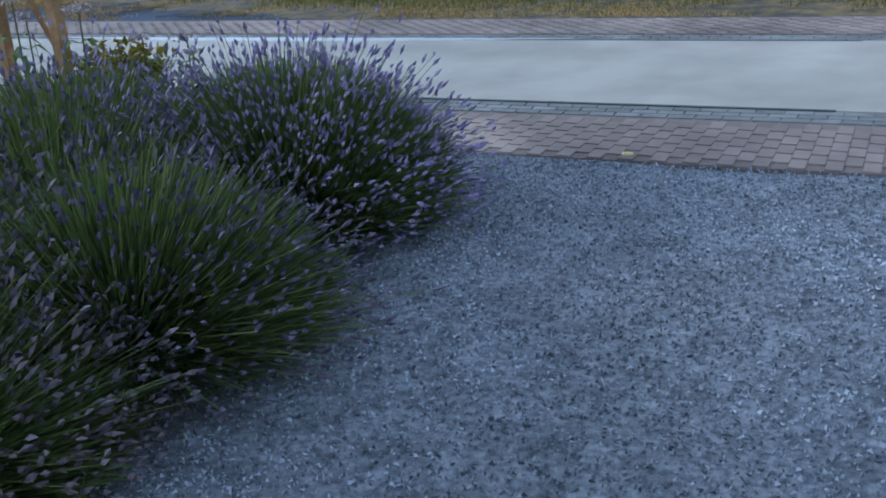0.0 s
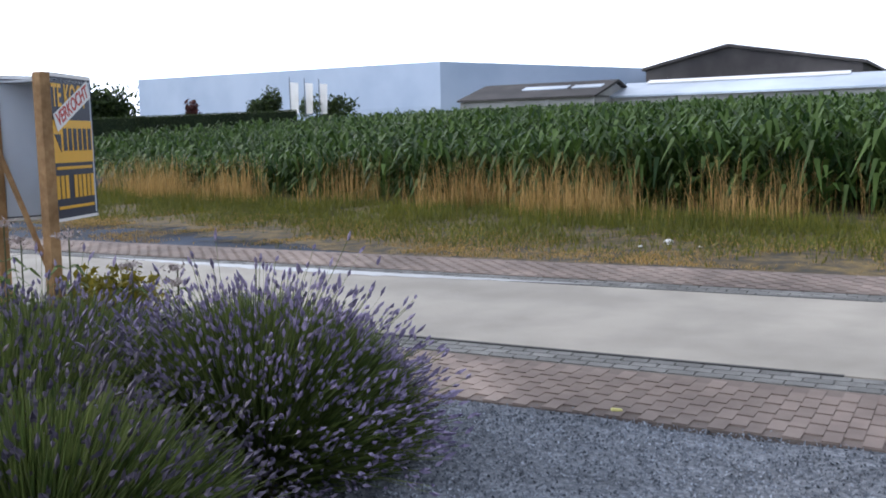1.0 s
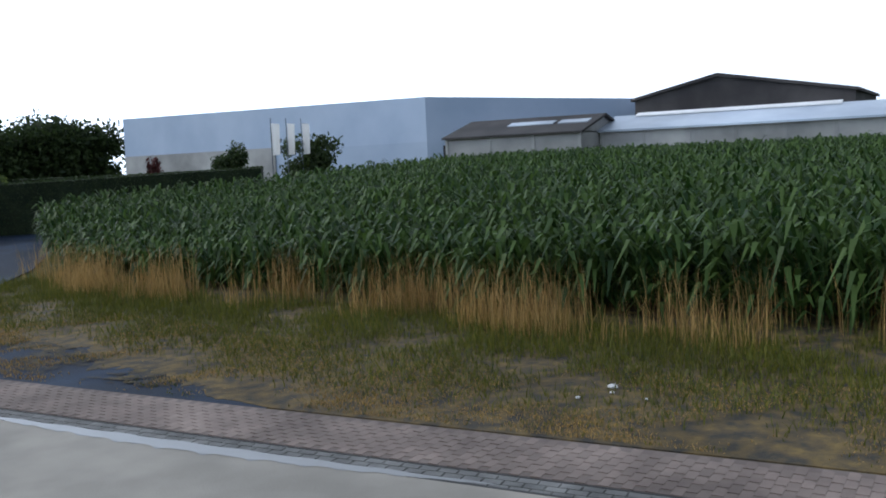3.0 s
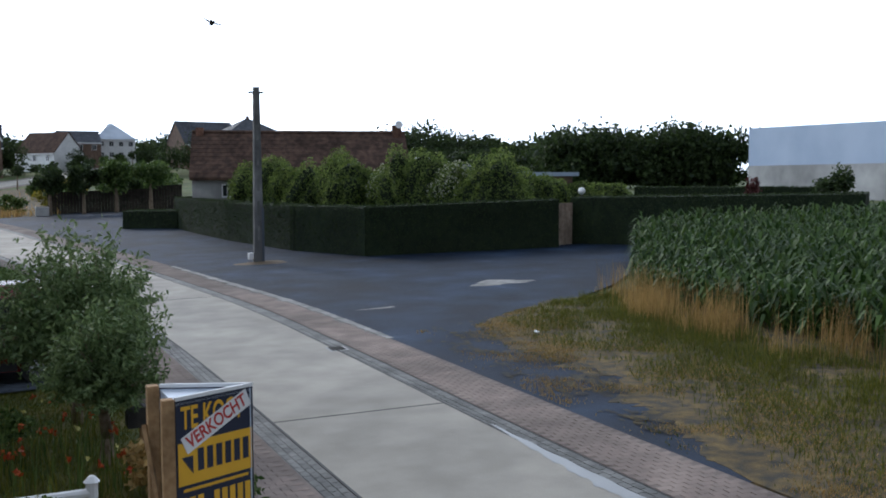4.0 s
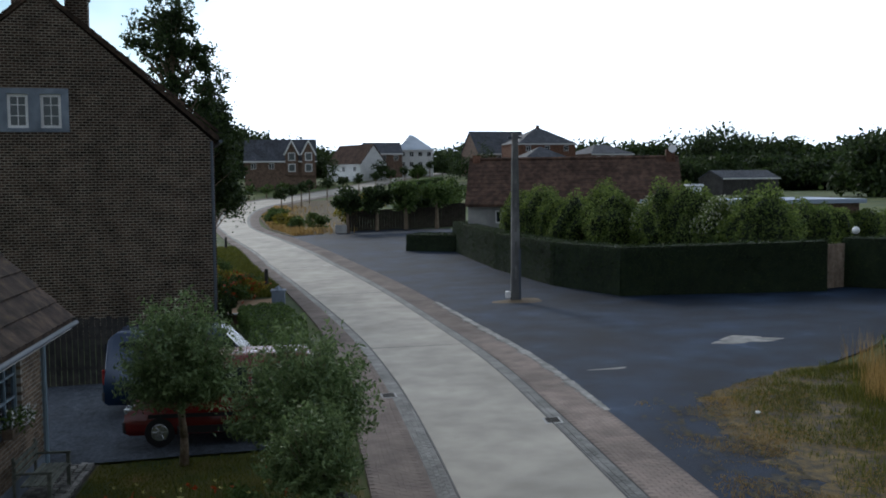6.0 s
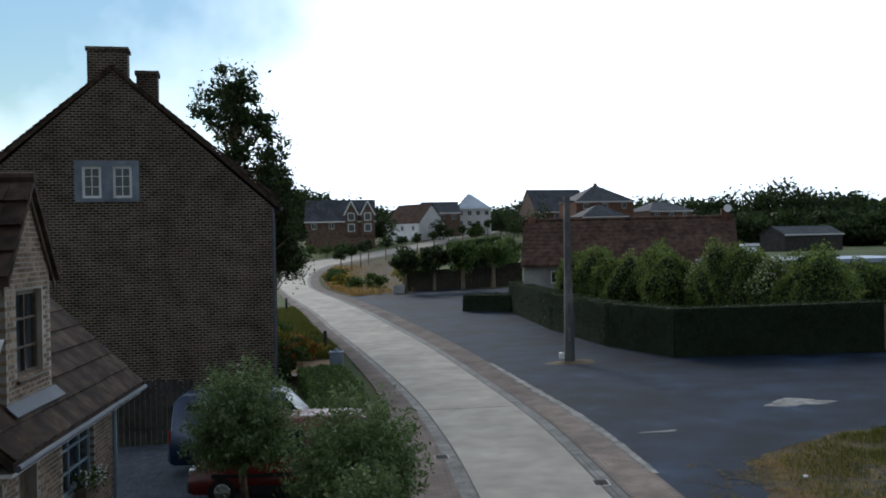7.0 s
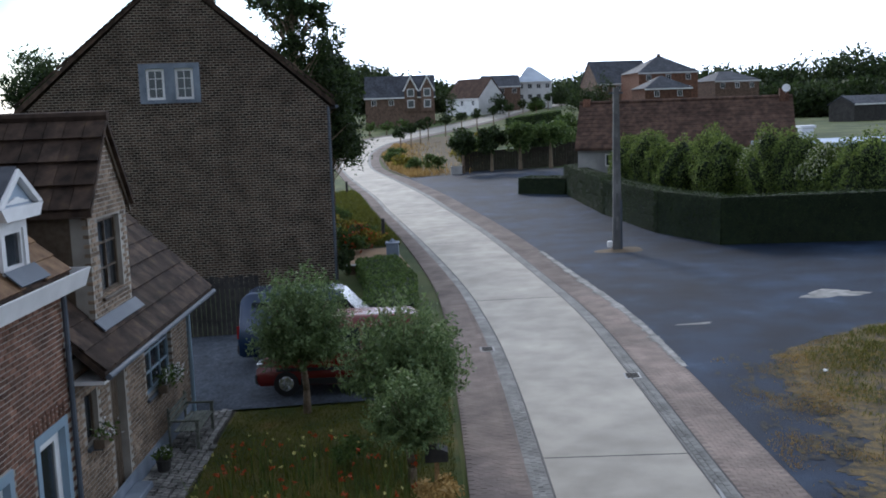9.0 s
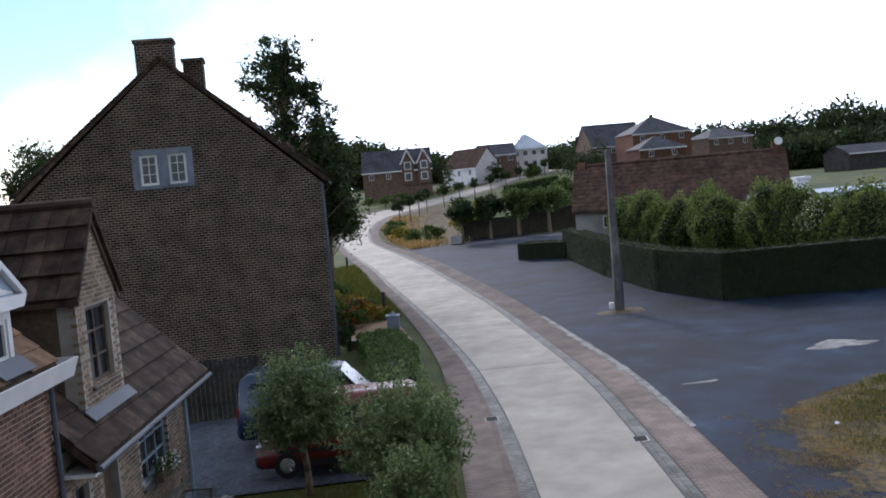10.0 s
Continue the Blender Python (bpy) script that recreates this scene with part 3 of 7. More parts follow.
def tall_house():
    h = thing("brick_house", pose(-21.7, -11.7, -0.4, 0, 0, 8), "tall dark brown brick house with steep gable roof", "house")
    w, d, eave, ridge = 11.9, 11, 7.2, 12.5
    hy = 1.35
    # gable with an opening for the twin window
    bm = bmesh.new()
    a, b, lo, hi = -1.32 - 0.1, 0.9, 7.55, 9.1
    def roof_z(y):
        return ridge - (ridge - eave) * abs(y) / (w / 2)
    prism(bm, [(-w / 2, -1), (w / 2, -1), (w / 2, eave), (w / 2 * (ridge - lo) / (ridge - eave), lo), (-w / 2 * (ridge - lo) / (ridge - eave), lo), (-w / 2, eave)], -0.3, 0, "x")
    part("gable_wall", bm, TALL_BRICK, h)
    bm = bmesh.new()
    prism(bm, [(-w / 2 * (ridge - lo) / (ridge - eave), lo), (a, lo), (a, hi), (-w / 2 * (ridge - hi) / (ridge - eave), hi)], -0.3, 0, "x")
    prism(bm, [(b, lo), (w / 2 * (ridge - lo) / (ridge - eave), lo), (w / 2 * (ridge - hi) / (ridge - eave), hi), (b, hi)], -0.3, 0, "x")
    prism(bm, [(-w / 2 * (ridge - hi) / (ridge - eave), hi), (w / 2 * (ridge - hi) / (ridge - eave), hi), (0, ridge)], -0.3, 0, "x")
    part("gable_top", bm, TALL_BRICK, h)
    bm = bmesh.new()
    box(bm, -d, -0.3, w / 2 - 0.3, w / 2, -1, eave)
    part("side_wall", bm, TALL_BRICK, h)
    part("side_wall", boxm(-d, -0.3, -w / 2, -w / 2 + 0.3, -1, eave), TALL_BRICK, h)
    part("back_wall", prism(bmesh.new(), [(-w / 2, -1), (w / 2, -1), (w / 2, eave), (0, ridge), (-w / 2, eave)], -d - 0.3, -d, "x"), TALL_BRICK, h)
    for s in (-1, 1):
        pts = [(0, ridge + 0.03), (s * 3.4, ridge - 3.4 * 0.857 + 0.03), (s * 6.0, eave + 0.1 - 0.0), (s * 6.15, eave + 0.06), (s * 6.15, eave + 0.22), (s * 3.4, ridge - 3.4 * 0.857 + 0.2), (0, ridge + 0.2)]
        part("roof", prism(bmesh.new(), pts, -d - 0.35, 0.05, "x"), ROOF_TILE, h)
        bm = bmesh.new()
        for i in range(26):
            f0, f1 = i / 26, (i + 1.05) / 26
            y0, y1 = 6.1 * f0, 6.1 * f1
            z0, z1 = ridge + 0.2 - 0.83 * y0, ridge + 0.2 - 0.83 * y1
            prism(bm, [(s * y0, z0 + 0.0), (s * y1, z1 + 0.035), (s * y1, z1 - 0.09), (s * y0, z0 - 0.09)], -0.02, 0.09, "x")
        part("verge_tiles", bm, ROOF_TILE, h)
    part("gutter", tube(bmesh.new(), (-d, 6.2, eave + 0.02), (0.1, 6.2, eave + 0.02), 0.07), ZINC, h)
    part("downpipe", tube(bmesh.new(), (0.04, 5.86, -0.6), (0.04, 5.86, eave + 0.02), 0.055), ZINC, h, "grey zinc downpipe on the corner")
    for x, y0, y1, z1 in ((-0.55, -0.9, 0.55, 13.4), (-1.9, 0.75, 1.55, 12.75)):
        bm = boxm(x - 0.45, x + 0.45, y0, y1, 9.5, z1 - 0.16)
        box(bm, x - 0.5, x + 0.5, y0 - 0.06, y1 + 0.06, z1 - 0.16, z1, bevel=0.02)
        part("chimney", bm, TALL_BRICK, h)
    # attic window: a grey stone surround with two white casements
    bm = bmesh.new()
    m = (a + b) / 2
    for y0, y1, z0, z1 in ((a, b, lo, lo + 0.14), (a, b, hi - 0.2, hi), (a, a + 0.26, lo + 0.14, hi - 0.2), (b - 0.26, b, lo + 0.14, hi - 0.2), (m - 0.2, m + 0.2, lo + 0.14, hi - 0.2)):
        box(bm, -0.24, 0.03, y0, y1, z0, z1)
    wn_ = part("window", bm, STONE_TRIM, h, "blue-grey stone window surround")
    for y0, y1 in ((a + 0.26, m - 0.2), (m + 0.2, b - 0.26)):
        z0, z1, t = lo + 0.14, hi - 0.2, 0.1
        bm = bmesh.new()
        for p0, p1, q0, q1 in ((y0, y1, z0, z0 + t), (y0, y1, z1 - t, z1), (y0, y0 + t, z0 + t, z1 - t), (y1 - t, y1, z0 + t, z1 - t)):
            box(bm, -0.14, -0.05, p0, p1, q0, q1)
        c = (y0 + y1) / 2
        box(bm, -0.12, -0.07, c - 0.015, c + 0.015, z0 + t, z1 - t)
        for k in (0.36, 0.68):
            box(bm, -0.118, -0.072, y0 + t, y1 - t, z0 + (z1 - z0) * k - 0.012, z0 + (z1 - z0) * k + 0.012)
        part("casement", bm, WHITE, wn_, "white casement")
        part("pane", boxm(-0.1, -0.09, y0 + t, y1 - t, z0 + t, z1 - t), CURTAIN, wn_)
    return h


STONE_TRIM = material("blue_stone", (0.16, 0.19, 0.24), (0.23, 0.265, 0.32), 0.4, 0.7, 0.2, 40)
CURTAIN = plain("pane_with_net_curtain", (0.13, 0.145, 0.15), 0.08)
BLUE_FRAME = plain("grey_blue_paint", (0.26, 0.35, 0.43), 0.4)
BROWN_WOOD = material("brown_painted_wood", (0.09, 0.065, 0.045), (0.13, 0.1, 0.07), 0.1, 0.5, 0.2, 50)
tall_house()

FY = -7.55     # face of the row of low houses


def cottage():
    h = thing("cottage", pose(0, 0, 0), "low buff brick cottage with tiled roof and dormer", "house")
    holes = [(-3.15, -1.22, 1.08, 2.3), (0.08, 0.88, -0.6, 2.14), (1.54, 2.12, 1.26, 2.1)]
    holed_wall("front_wall", h, -4.5, 2.62, FY - 0.3, FY - 0.003, -0.6, 2.8, holes, MORTAR)
    part("end_wall", boxm(-4.5, -4.2, -13.2, FY - 0.302, -0.6, 2.8), BUFF_BRICK, h)
    part("back_wall", boxm(-4.5, 2.62, -13.5, -13.2, -0.6, 2.8), BUFF_BRICK, h)
    part("plinth", boxm(-4.52, 2.62, FY - 0.006, FY + 0.03, -0.6, 0.06), STONE_TRIM, h, "blue-grey painted plinth")
    pieces(h, "brick", wall_bricks(-4.49, 2.6, 0.07, 2.62, FY - 0.045, holes), (BRICK - 0.018, 0.1, COURSE - 0.018), BUFF_BRICK, (1.5, FY, 1.2), 300)
    # corner post and downpipe
    part("downpipe", tube(bmesh.new(), (-4.46, FY + 0.06, -0.3), (-4.46, FY + 0.06, 2.5), 0.045), BLUE_FRAME, h, "grey-blue downpipe")
    # main roof
    ya, za, yb, zb = -7.02, 2.62, -10.5, 6.0
    bm = prism(bmesh.new(), [(ya, za), (yb, zb), (-13.98, za), (-13.98, za - 0.14), (yb, zb - 0.16), (ya, za - 0.14)], -4.85, 2.6, "x")
    part("roof", bm, ROOF_TILE, h)
    tile_roof(h, -4.85, 2.6, ya, za, yb, zb, ROOF_TILE, 0.4, 0.46, lambda x, y: -0.6 < x < 1.5 and y < -7.5, 300, (1, -7, 3))
    part("gutter", tube(bmesh.new(), (-4.9, ya + 0.06, za - 0.08), (2.6, ya + 0.06, za - 0.08), 0.05), ZINC, h, "zinc gutter")
    part("soffit", boxm(-4.85, 2.6, FY - 0.02, ya - 0.02, za - 0.2, za - 0.145), WHITE, h)
    # dormer, flush with the facade
    dx0, dx1, dz, top = -0.58, 1.42, 5.12, 6.42
    mid = (dx0 + dx1) / 2
    dy = -7.5
    hole = [(-0.18, 0.98, 3.52, 4.84)]
    holed_wall("dormer_front", h, dx0, dx1, dy - 0.3, dy - 0.003, 2.9, dz, hole, MORTAR)
    part("dormer_gable", prism(bmesh.new(), [(dx0, dz), (dx1, dz), (mid, top)], dy - 0.3, dy - 0.003, "y"), MORTAR, h)
    gab = lambda c: dz + (top - dz) * (1 - abs(c - mid) / ((dx1 - dx0) / 2)) - 0.05
    br = [m for m in wall_bricks(dx0, dx1, 3.0, top, dy - 0.045, hole) if m.translation.z < gab(m.translation.x)]
    pieces(h, "dormer_brick", br, (BRICK - 0.018, 0.1, COURSE - 0.018), BUFF_BRICK, (0.4, dy, 4.2), 300)
    part("dormer_side", boxm(dx1 - 0.12, dx1 - 0.002, -9.9, dy - 0.302, 2.9, dz), BROWN_WOOD, h, "dark weathered dormer cheek")
    part("dormer_side", boxm(dx0 + 0.002, dx0 + 0.12, -9.9, dy - 0.302, 2.9, dz), BROWN_WOOD, h)
    for s in (-1, 1):
        ex = mid + s * ((dx1 - dx0) / 2 + 0.16)
        ez = top - (top - dz) * ((dx1 - dx0) / 2 + 0.16) / ((dx1 - dx0) / 2)
        bm = prism(bmesh.new(), [(mid, top + 0.02), (ex, ez + 0.02), (ex, ez + 0.12), (mid, top + 0.14)], -10.6, dy + 0.12, "y")
        part("dormer_roof", bm, ROOF_TILE, h)
        out = []
        ln = math.hypot(ex - mid, ez - top)
        ang = math.atan2(top - ez, (mid - ex))
        for r in range(4):
            for c in range(9):
                f = (r + 0.5) / 4
                x, z = mid + (ex - mid) * f, top + (ez - top) * f
                out.append(Matrix.Translation((x, -7.55 - c * 0.33, z + 0.16)) @ Euler((0, -math.atan2(ez - top, ex - mid) if s > 0 else -math.atan2(top - ez, mid - ex), 0)).to_matrix().to_4x4() @ Euler((0.03, -0.15 * s, 0)).to_matrix().to_4x4())
        pieces(h, "dormer_tile", out, (ln / 4 * 1.12, 0.325, 0.025), ROOF_TILE, (0.4, -7.5, 6), 80)
        part("barge_board", prism(bmesh.new(), [(mid, top + 0.0), (ex, ez), (ex, ez - 0.12), (mid, top - 0.12)], dy + 0.02, dy + 0.05, "y"), BROWN_WOOD, h)
    part("ridge_tiles", tube(bmesh.new(), (mid, -10.4, top + 0.15), (mid, dy + 0.14, top + 0.15), 0.09), ROOF_TILE, h)
    part("flashing", boxm(dx0 - 0.1, dx1 + 0.1, dy - 0.3, dy + 0.1, 3.02, 3.06, m=None), ZINC, h, "grey lead flashing at the dormer foot")
    bm = boxm(0, dx1 - dx0 + 0.24, 0, 0.24, 0, 0.025, m=Matrix.Translation((dx0 - 0.12, dy + 0.0, 3.2)) @ Euler((-0.77, 0, 0)).to_matrix().to_4x4())
    part("lead_apron", bm, ZINC, h, "pale lead apron")
    window(h, -0.18, 0.98, 3.52, 4.84, dy, BROWN_WOOD, 2, 3, 0.07, BROWN_WOOD)
    window(h, -3.15, -1.22, 1.08, 2.3, FY, BLUE_FRAME, 3, 3, 0.06)
    window(h, 1.54, 2.12, 1.26, 2.1, FY, BROWN_WOOD, 1, 1, 0.05)
    d = part("door", boxm(0.12, 0.84, FY - 0.2, FY - 0.14, -0.22, 2.08), BROWN_WOOD, h, "brown wooden plank door")
    for i in range(5):
        part("plank", boxm(0.14 + i * 0.138, 0.27 + i * 0.138, FY - 0.14, FY - 0.125, -0.2, 2.06, bevel=0.005), BROWN_WOOD, d)
    part("doorstep", boxm(0.0, 0.95, FY + 0.032, FY + 0.35, -0.4, -0.12, bevel=0.02), STONE_TRIM, h)
    # flower boxes
    for x0, x1, z, n in ((-2.75, -1.7, 1.1, 150), (1.58, 2.08, 1.27, 26)):
        f = thing("flower_box", pose((x0 + x1) / 2, FY + 0.16, z), "window box with white geraniums and green leaves", "flower box", "window boxes")
        w = (x1 - x0) / 2
        part("box", boxm(-w, w, -0.09, 0.09, -0.06, 0.1, bevel=0.01), BROWN_WOOD, f)
        part("bracket", boxm(-w * 0.8, w * 0.8, -0.16, 0.05, -0.09, -0.06), ZINC, f)
        p = np.stack([RNG.uniform(-w, w, n * 2), RNG.normal(0.03, 0.1, n * 2), RNG.uniform(0.03, 0.3, n * 2)], 1)
        tagged(quad_mesh("leaves", quads(RNG, p, 0.05), SHRUB_LEAF, f), kind="stuff")
        p = np.stack([RNG.uniform(-w, w * 0.8, n), RNG.normal(0.08, 0.1, n), RNG.uniform(0.1, 0.34, n)], 1)
        tagged(quad_mesh("blossom", quads(RNG, p, 0.035), PETAL, f, "white blossom"), kind="stuff")


PETAL = leafy("white_petal", (0.6, 0.58, 0.6), (0.85, 0.85, 0.85), 0.2)
cottage()


def near_house():
    h = thing("red_brick_house", pose(0, 0, 0), "red brick house with white dormer and gutter boards", "house")
    x0, x1 = 2.66, 9.0
    holes = [(2.92, 4.15, -0.6, 2.08), (4.9, 6.0, -0.6, 1.95)]
    holed_wall("front_wall", h, x0, x1, FY - 0.3, FY - 0.003, -0.6, 4.05, holes, MORTAR)
    pieces(h, "brick", wall_bricks(x0 + 0.01, 6.6, -0.28, 3.95, FY - 0.045, holes), (BRICK - 0.018, 0.1, COURSE - 0.018), RED_BRICK, (3.6, FY, 2.8), 300)
    part("end_wall", prism(bmesh.new(), [(FY - 0.31, -0.6), (FY - 0.31, 4.0), (-10.9, 7.0), (-14.5, 4.0), (-14.5, -0.6)], x0, x0 + 0.3, "x"), RED_BRICK, h)
    ya, za, yb, zb = -7.4, 4.22, -10.9, 7.3
    part("roof", prism(bmesh.new(), [(ya, za), (yb, zb), (-14.5, za), (-14.5, za - 0.14), (yb, zb - 0.16), (ya, za - 0.14)], x0, x1, "x"), ROOF_TILE, h)
    tile_roof(h, x0, 7.0, ya, za, yb, zb, ORANGE_TILE, 0.24, 0.34, lambda x, y: 3.55 < x < 4.45 and y > -8.9, 300, (3, -7, 4.4))
    # white box gutter
    bm = prism(bmesh.new(), [(-7.2, 4.26), (-7.16, 4.26), (-7.26, 3.97), (-7.54, 3.97), (-7.54, 4.02), (-7.3, 4.02)], x0 - 0.25, x1, "x")
    part("gutter_board", bm, WHITE, h, "white moulded gutter board")
    part("gutter_end", prism(bmesh.new(), [(-7.18, 4.255), (-7.54, 4.255), (-7.54, 3.975), (-7.27, 3.975)], x0 - 0.28, x0 - 0.252, "x"), WHITE, h)
    part("gutter_lining", boxm(x0 - 0.24, x1, -7.5, -7.22, 4.12, 4.14), SLATE, h)
    part("downpipe", tube(bmesh.new(), (2.76, FY + 0.06, -0.3), (2.76, FY + 0.06, 3.93), 0.045), ZINC, h)
    # white dormer
    yf, c0 = -7.6, 4.02
    d = frame_bars(h, "dormer_window", c0 - 0.43, c0 + 0.43, 4.36, 5.16, yf, 0.12, 0.1, WHITE, "white dormer window frame")
    part("pane", boxm(c0 - 0.31, c0 + 0.31, yf - 0.08, yf - 0.07, 4.48, 5.04), PANE, d)
    frame_bars(d, "casement", c0 - 0.31, c0 + 0.31, 4.48, 5.04, yf - 0.03, 0.06, 0.04, WHITE)
    for s in (-1, 1):
        part("cheek", boxm(c0 + s * 0.4 - 0.03, c0 + s * 0.4 + 0.03, -10.0, yf - 0.102, 4.2, 5.18), BLUE_SIDING, d, "pale blue boarded cheek")
    part("cornice", prism(bmesh.new(), [(c0 - 0.55, 5.18), (c0 + 0.55, 5.18), (c0 + 0.7, 5.36), (c0 - 0.7, 5.36)], -8.0, yf + 0.16, "y"), WHITE, d)
    part("pediment", prism(bmesh.new(), [(c0 - 0.58, 5.362), (c0 + 0.58, 5.362), (c0, 5.74)], -7.9, yf + 0.06, "y"), BLUE_SIDING, d)
    for k in range(3):
        q = 0.16 + 0.12 * k
        part("moulding", prism(bmesh.new(), [(c0 - 0.6 + q * 1.2, 5.39 + 0.03 * k), (c0 + 0.6 - q * 1.2, 5.39 + 0.03 * k), (c0 + 0.6 - q * 1.2 - 0.06, 5.42 + 0.03 * k), (c0 - 0.6 + q * 1.2 + 0.06, 5.42 + 0.03 * k)], yf + 0.061, yf + 0.085, "y"), WHITE, d)
    for s in (-1, 1):
        part("rake", prism(bmesh.new(), [(c0, 5.86), (c0 + s * 0.72, 5.37), (c0 + s * 0.58, 5.365), (c0, 5.76)], -8.0, yf + 0.15, "y"), WHITE, d)
        part("dormer_roof", prism(bmesh.new(), [(c0, 5.9), (c0 + s * 0.73, 5.4), (c0 + s * 0.72, 5.375), (c0, 5.864)], -10.2, yf + 0.1, "y"), SLATE, d)
    part("apron", boxm(-0.5, 0.5, 0, 0.3, 0, 0.02, m=Matrix.Translation((c0, yf + 0.02, 4.5)) @ Euler((-0.72, 0, 0)).to_matrix().to_4x4()), ZINC, d)
    # glazed doors with blue-grey frames
    for a, b, top in ((2.92, 4.15, 2.08), (4.9, 6.0, 1.95)):
        f = frame_bars(h, "door", a, b, -0.3, top, FY + 0.02, 0.14, 0.2, BLUE_FRAME, "grey-blue framed glazed door")
        part("pane", boxm(a + 0.3, b - 0.3, FY - 0.13, FY - 0.12, 0.1, top - 0.3), PANE, f)
        frame_bars(f, "leaf", a + 0.14, b - 0.14, -0.16, top - 0.14, FY - 0.09, 0.17, 0.06, WHITE, "white door leaf")
    bm = bmesh.new()
    for i in range(9):
        x = 2.98 + i * 0.155
        box(bm, x, x + 0.06, FY - 0.02, FY + 0.012, 2.085, 2.3)
    part("soldier_course", bm, RED_BRICK, h)
    part("plinth", boxm(x0, 3.04, FY - 0.006, FY + 0.03, -0.6, 0.0), STONE_TRIM, h)


ORANGE_TILE = material("orange_brown_tile", (0.13, 0.075, 0.04), (0.24, 0.145, 0.075), 0.2, 0.8, 0.4, 40, c=(0.25, 0.2, 0.1))
BLUE_SIDING = plain("pale_blue_boards", (0.32, 0.4, 0.5), 0.5)
near_house()


# ---- front garden ----
def garden():
    lawn_a = [(-4.4, -6.55), (-3, -6.55), (-1, -6.45), (0.6, -6.3), (2.4, -6.3), (3.5, -6.3)]
    lawn_b = [(-4.4, -1.55), (-3, -1.55), (-1, -1.52), (0.6, -1.5), (2.4, -1.48), (3.5, -1.46)]
    tagged(ribbon("lawn", lawn_a, lawn_b, 0.0, LAWN, 10), "mown front lawn, yellow-green and brown", "lawn")
    n = 45000
    x, y = RNG.uniform(-4.4, 3.4, n), RNG.uniform(-6.5, -1.6, n)
    p = np.stack([x, y, GZ(x, y)], 1)
    tagged(quad_mesh("lawn_grass", blades(RNG, p, 0.05, 0.004), GREEN_GRASS), "short mown garden grass", "grass", kind="stuff")
    a = [(-4.6, FY + 0.04), (-2, FY + 0.04), (1, FY + 0.04), (5, FY + 0.04), (9, FY + 0.04)]
    b = [(-4.6, -6.56), (-2, -6.52), (1, -6.4), (5, -6.6), (9, -6.7)]
    path = tagged(ribbon("cobble_path", a, b, -0.02, PATH_BED, 4), "path of grey granite cobbles along the cottage", "path")
    out = []
    for i in range(57):
        for j in range(7):
            x = -4.55 + i * 0.138 + (0.065 if j % 2 else 0) + random.uniform(-0.014, 0.014)
            y = FY + 0.12 + j * 0.15 + random.uniform(-0.014, 0.014)
            if y < -6.58 + 0.03 * i / 10:
                out.append(pose(x, y, gz(x, y) + 0.006, random.uniform(-4, 4), random.uniform(-4, 4), random.uniform(-6, 6)))
    pieces(path, "cobble", out, (0.108, 0.118, 0.06), COBBLE, (0, -7, 0), 300)
    a = [(-4.6, -10.5), (-7, -10.5), (-9, -10.5), (-12.9, -10.5)]
    b = [(-4.6, -1.7), (-7, -1.75), (-9, -2.6), (-12.9, -3.2)]
    tagged(ribbon("parking_bay", a, b, 0.005, BAY, 6), "blue-grey gravel parking bay, its colour darkened for shade", "gravel")
    # poppies and lilies among taller stalks
    def flowers(name, label, cat, n, x0, x1, y0, y1, h, leafmat, petal, size):
        g = thing(name, pose(0, 0, 0), label, cat, kind="stuff")
        x, y = RNG.uniform(x0, x1, n), RNG.uniform(y0, y1, n)
        p = np.stack([x, y, GZ(x, y)], 1)
        tagged(quad_mesh("stalks", np.concatenate([blades(RNG, p, h, 0.006, 0.25), blades(RNG, p[: n // 2] + 0.01, h * 0.6, 0.012, 0.5)]), leafmat, g), kind="stuff")
        k = RNG.choice(n, n // 6, replace=False)
        c = np.repeat(p[k] + np.stack([np.zeros(len(k)), np.zeros(len(k)), h * RNG.uniform(0.7, 1.0, len(k))], 1), 6, 0)
        c = c + RNG.normal(0, size * 0.5, c.shape)
        tagged(quad_mesh("petals", quads(RNG, c, size), petal, g), kind="stuff")
    flowers("poppy_bed", "orange-red poppies among tall yellow-green stalks", "flowers", 380, -1.4, 2.6, -5.9, -2.2, 0.55, GREEN_GRASS, POPPY, 0.042)
    flowers("lily_bed", "pale yellow lilies on tall leafy stems", "flowers", 200, -0.6, 3.2, -6.0, -2.4, 0.85, SHRUB_LEAF, LILY, 0.03)
    # white rail fence
    f = thing("rail_fence", pose(3.55, -4.8, -0.2), "low white round-rail garden fence with capped posts", "fence")
    part("rail", tube(bmesh.new(), (0.0, -1.8, 0.58), (-0.1, 2.0, 0.58), 0.055, n=10), WHITE, f)
    for y, x in ((-1.8, 0.0), (0.1, -0.05), (2.0, -0.1)):
        bm = tube(bmesh.new(), (x, y, -0.1), (x, y, 0.7), 0.06, n=10)
        tube(bm, (x, y, 0.7), (x, y, 0.76), 0.085, 0.03, 10)
        part("post", bm, WHITE, f)
    # goose ornament by the path, plain shape
    bm = bmesh.new()
    bmesh.ops.create_uvsphere(bm, u_segments=12, v_segments=8, radius=0.12, matrix=Matrix.Translation((0, 0, 0.11)) @ Matrix.Diagonal((1.2, 0.9, 0.9, 1)))
    bmesh.ops.create_uvsphere(bm, u_segments=10, v_segments=6, radius=0.065, matrix=Matrix.Translation((0.03, 0, 0.26)))
    o = part("garden_ornament", bm, FAC_LOW, None, smooth=True)
    o.matrix_world = pose(2.2, -7.2, gz(2.2, -7.2))
    tagged(o, "small rounded grey stone garden ornament on cobbles", "ornament")
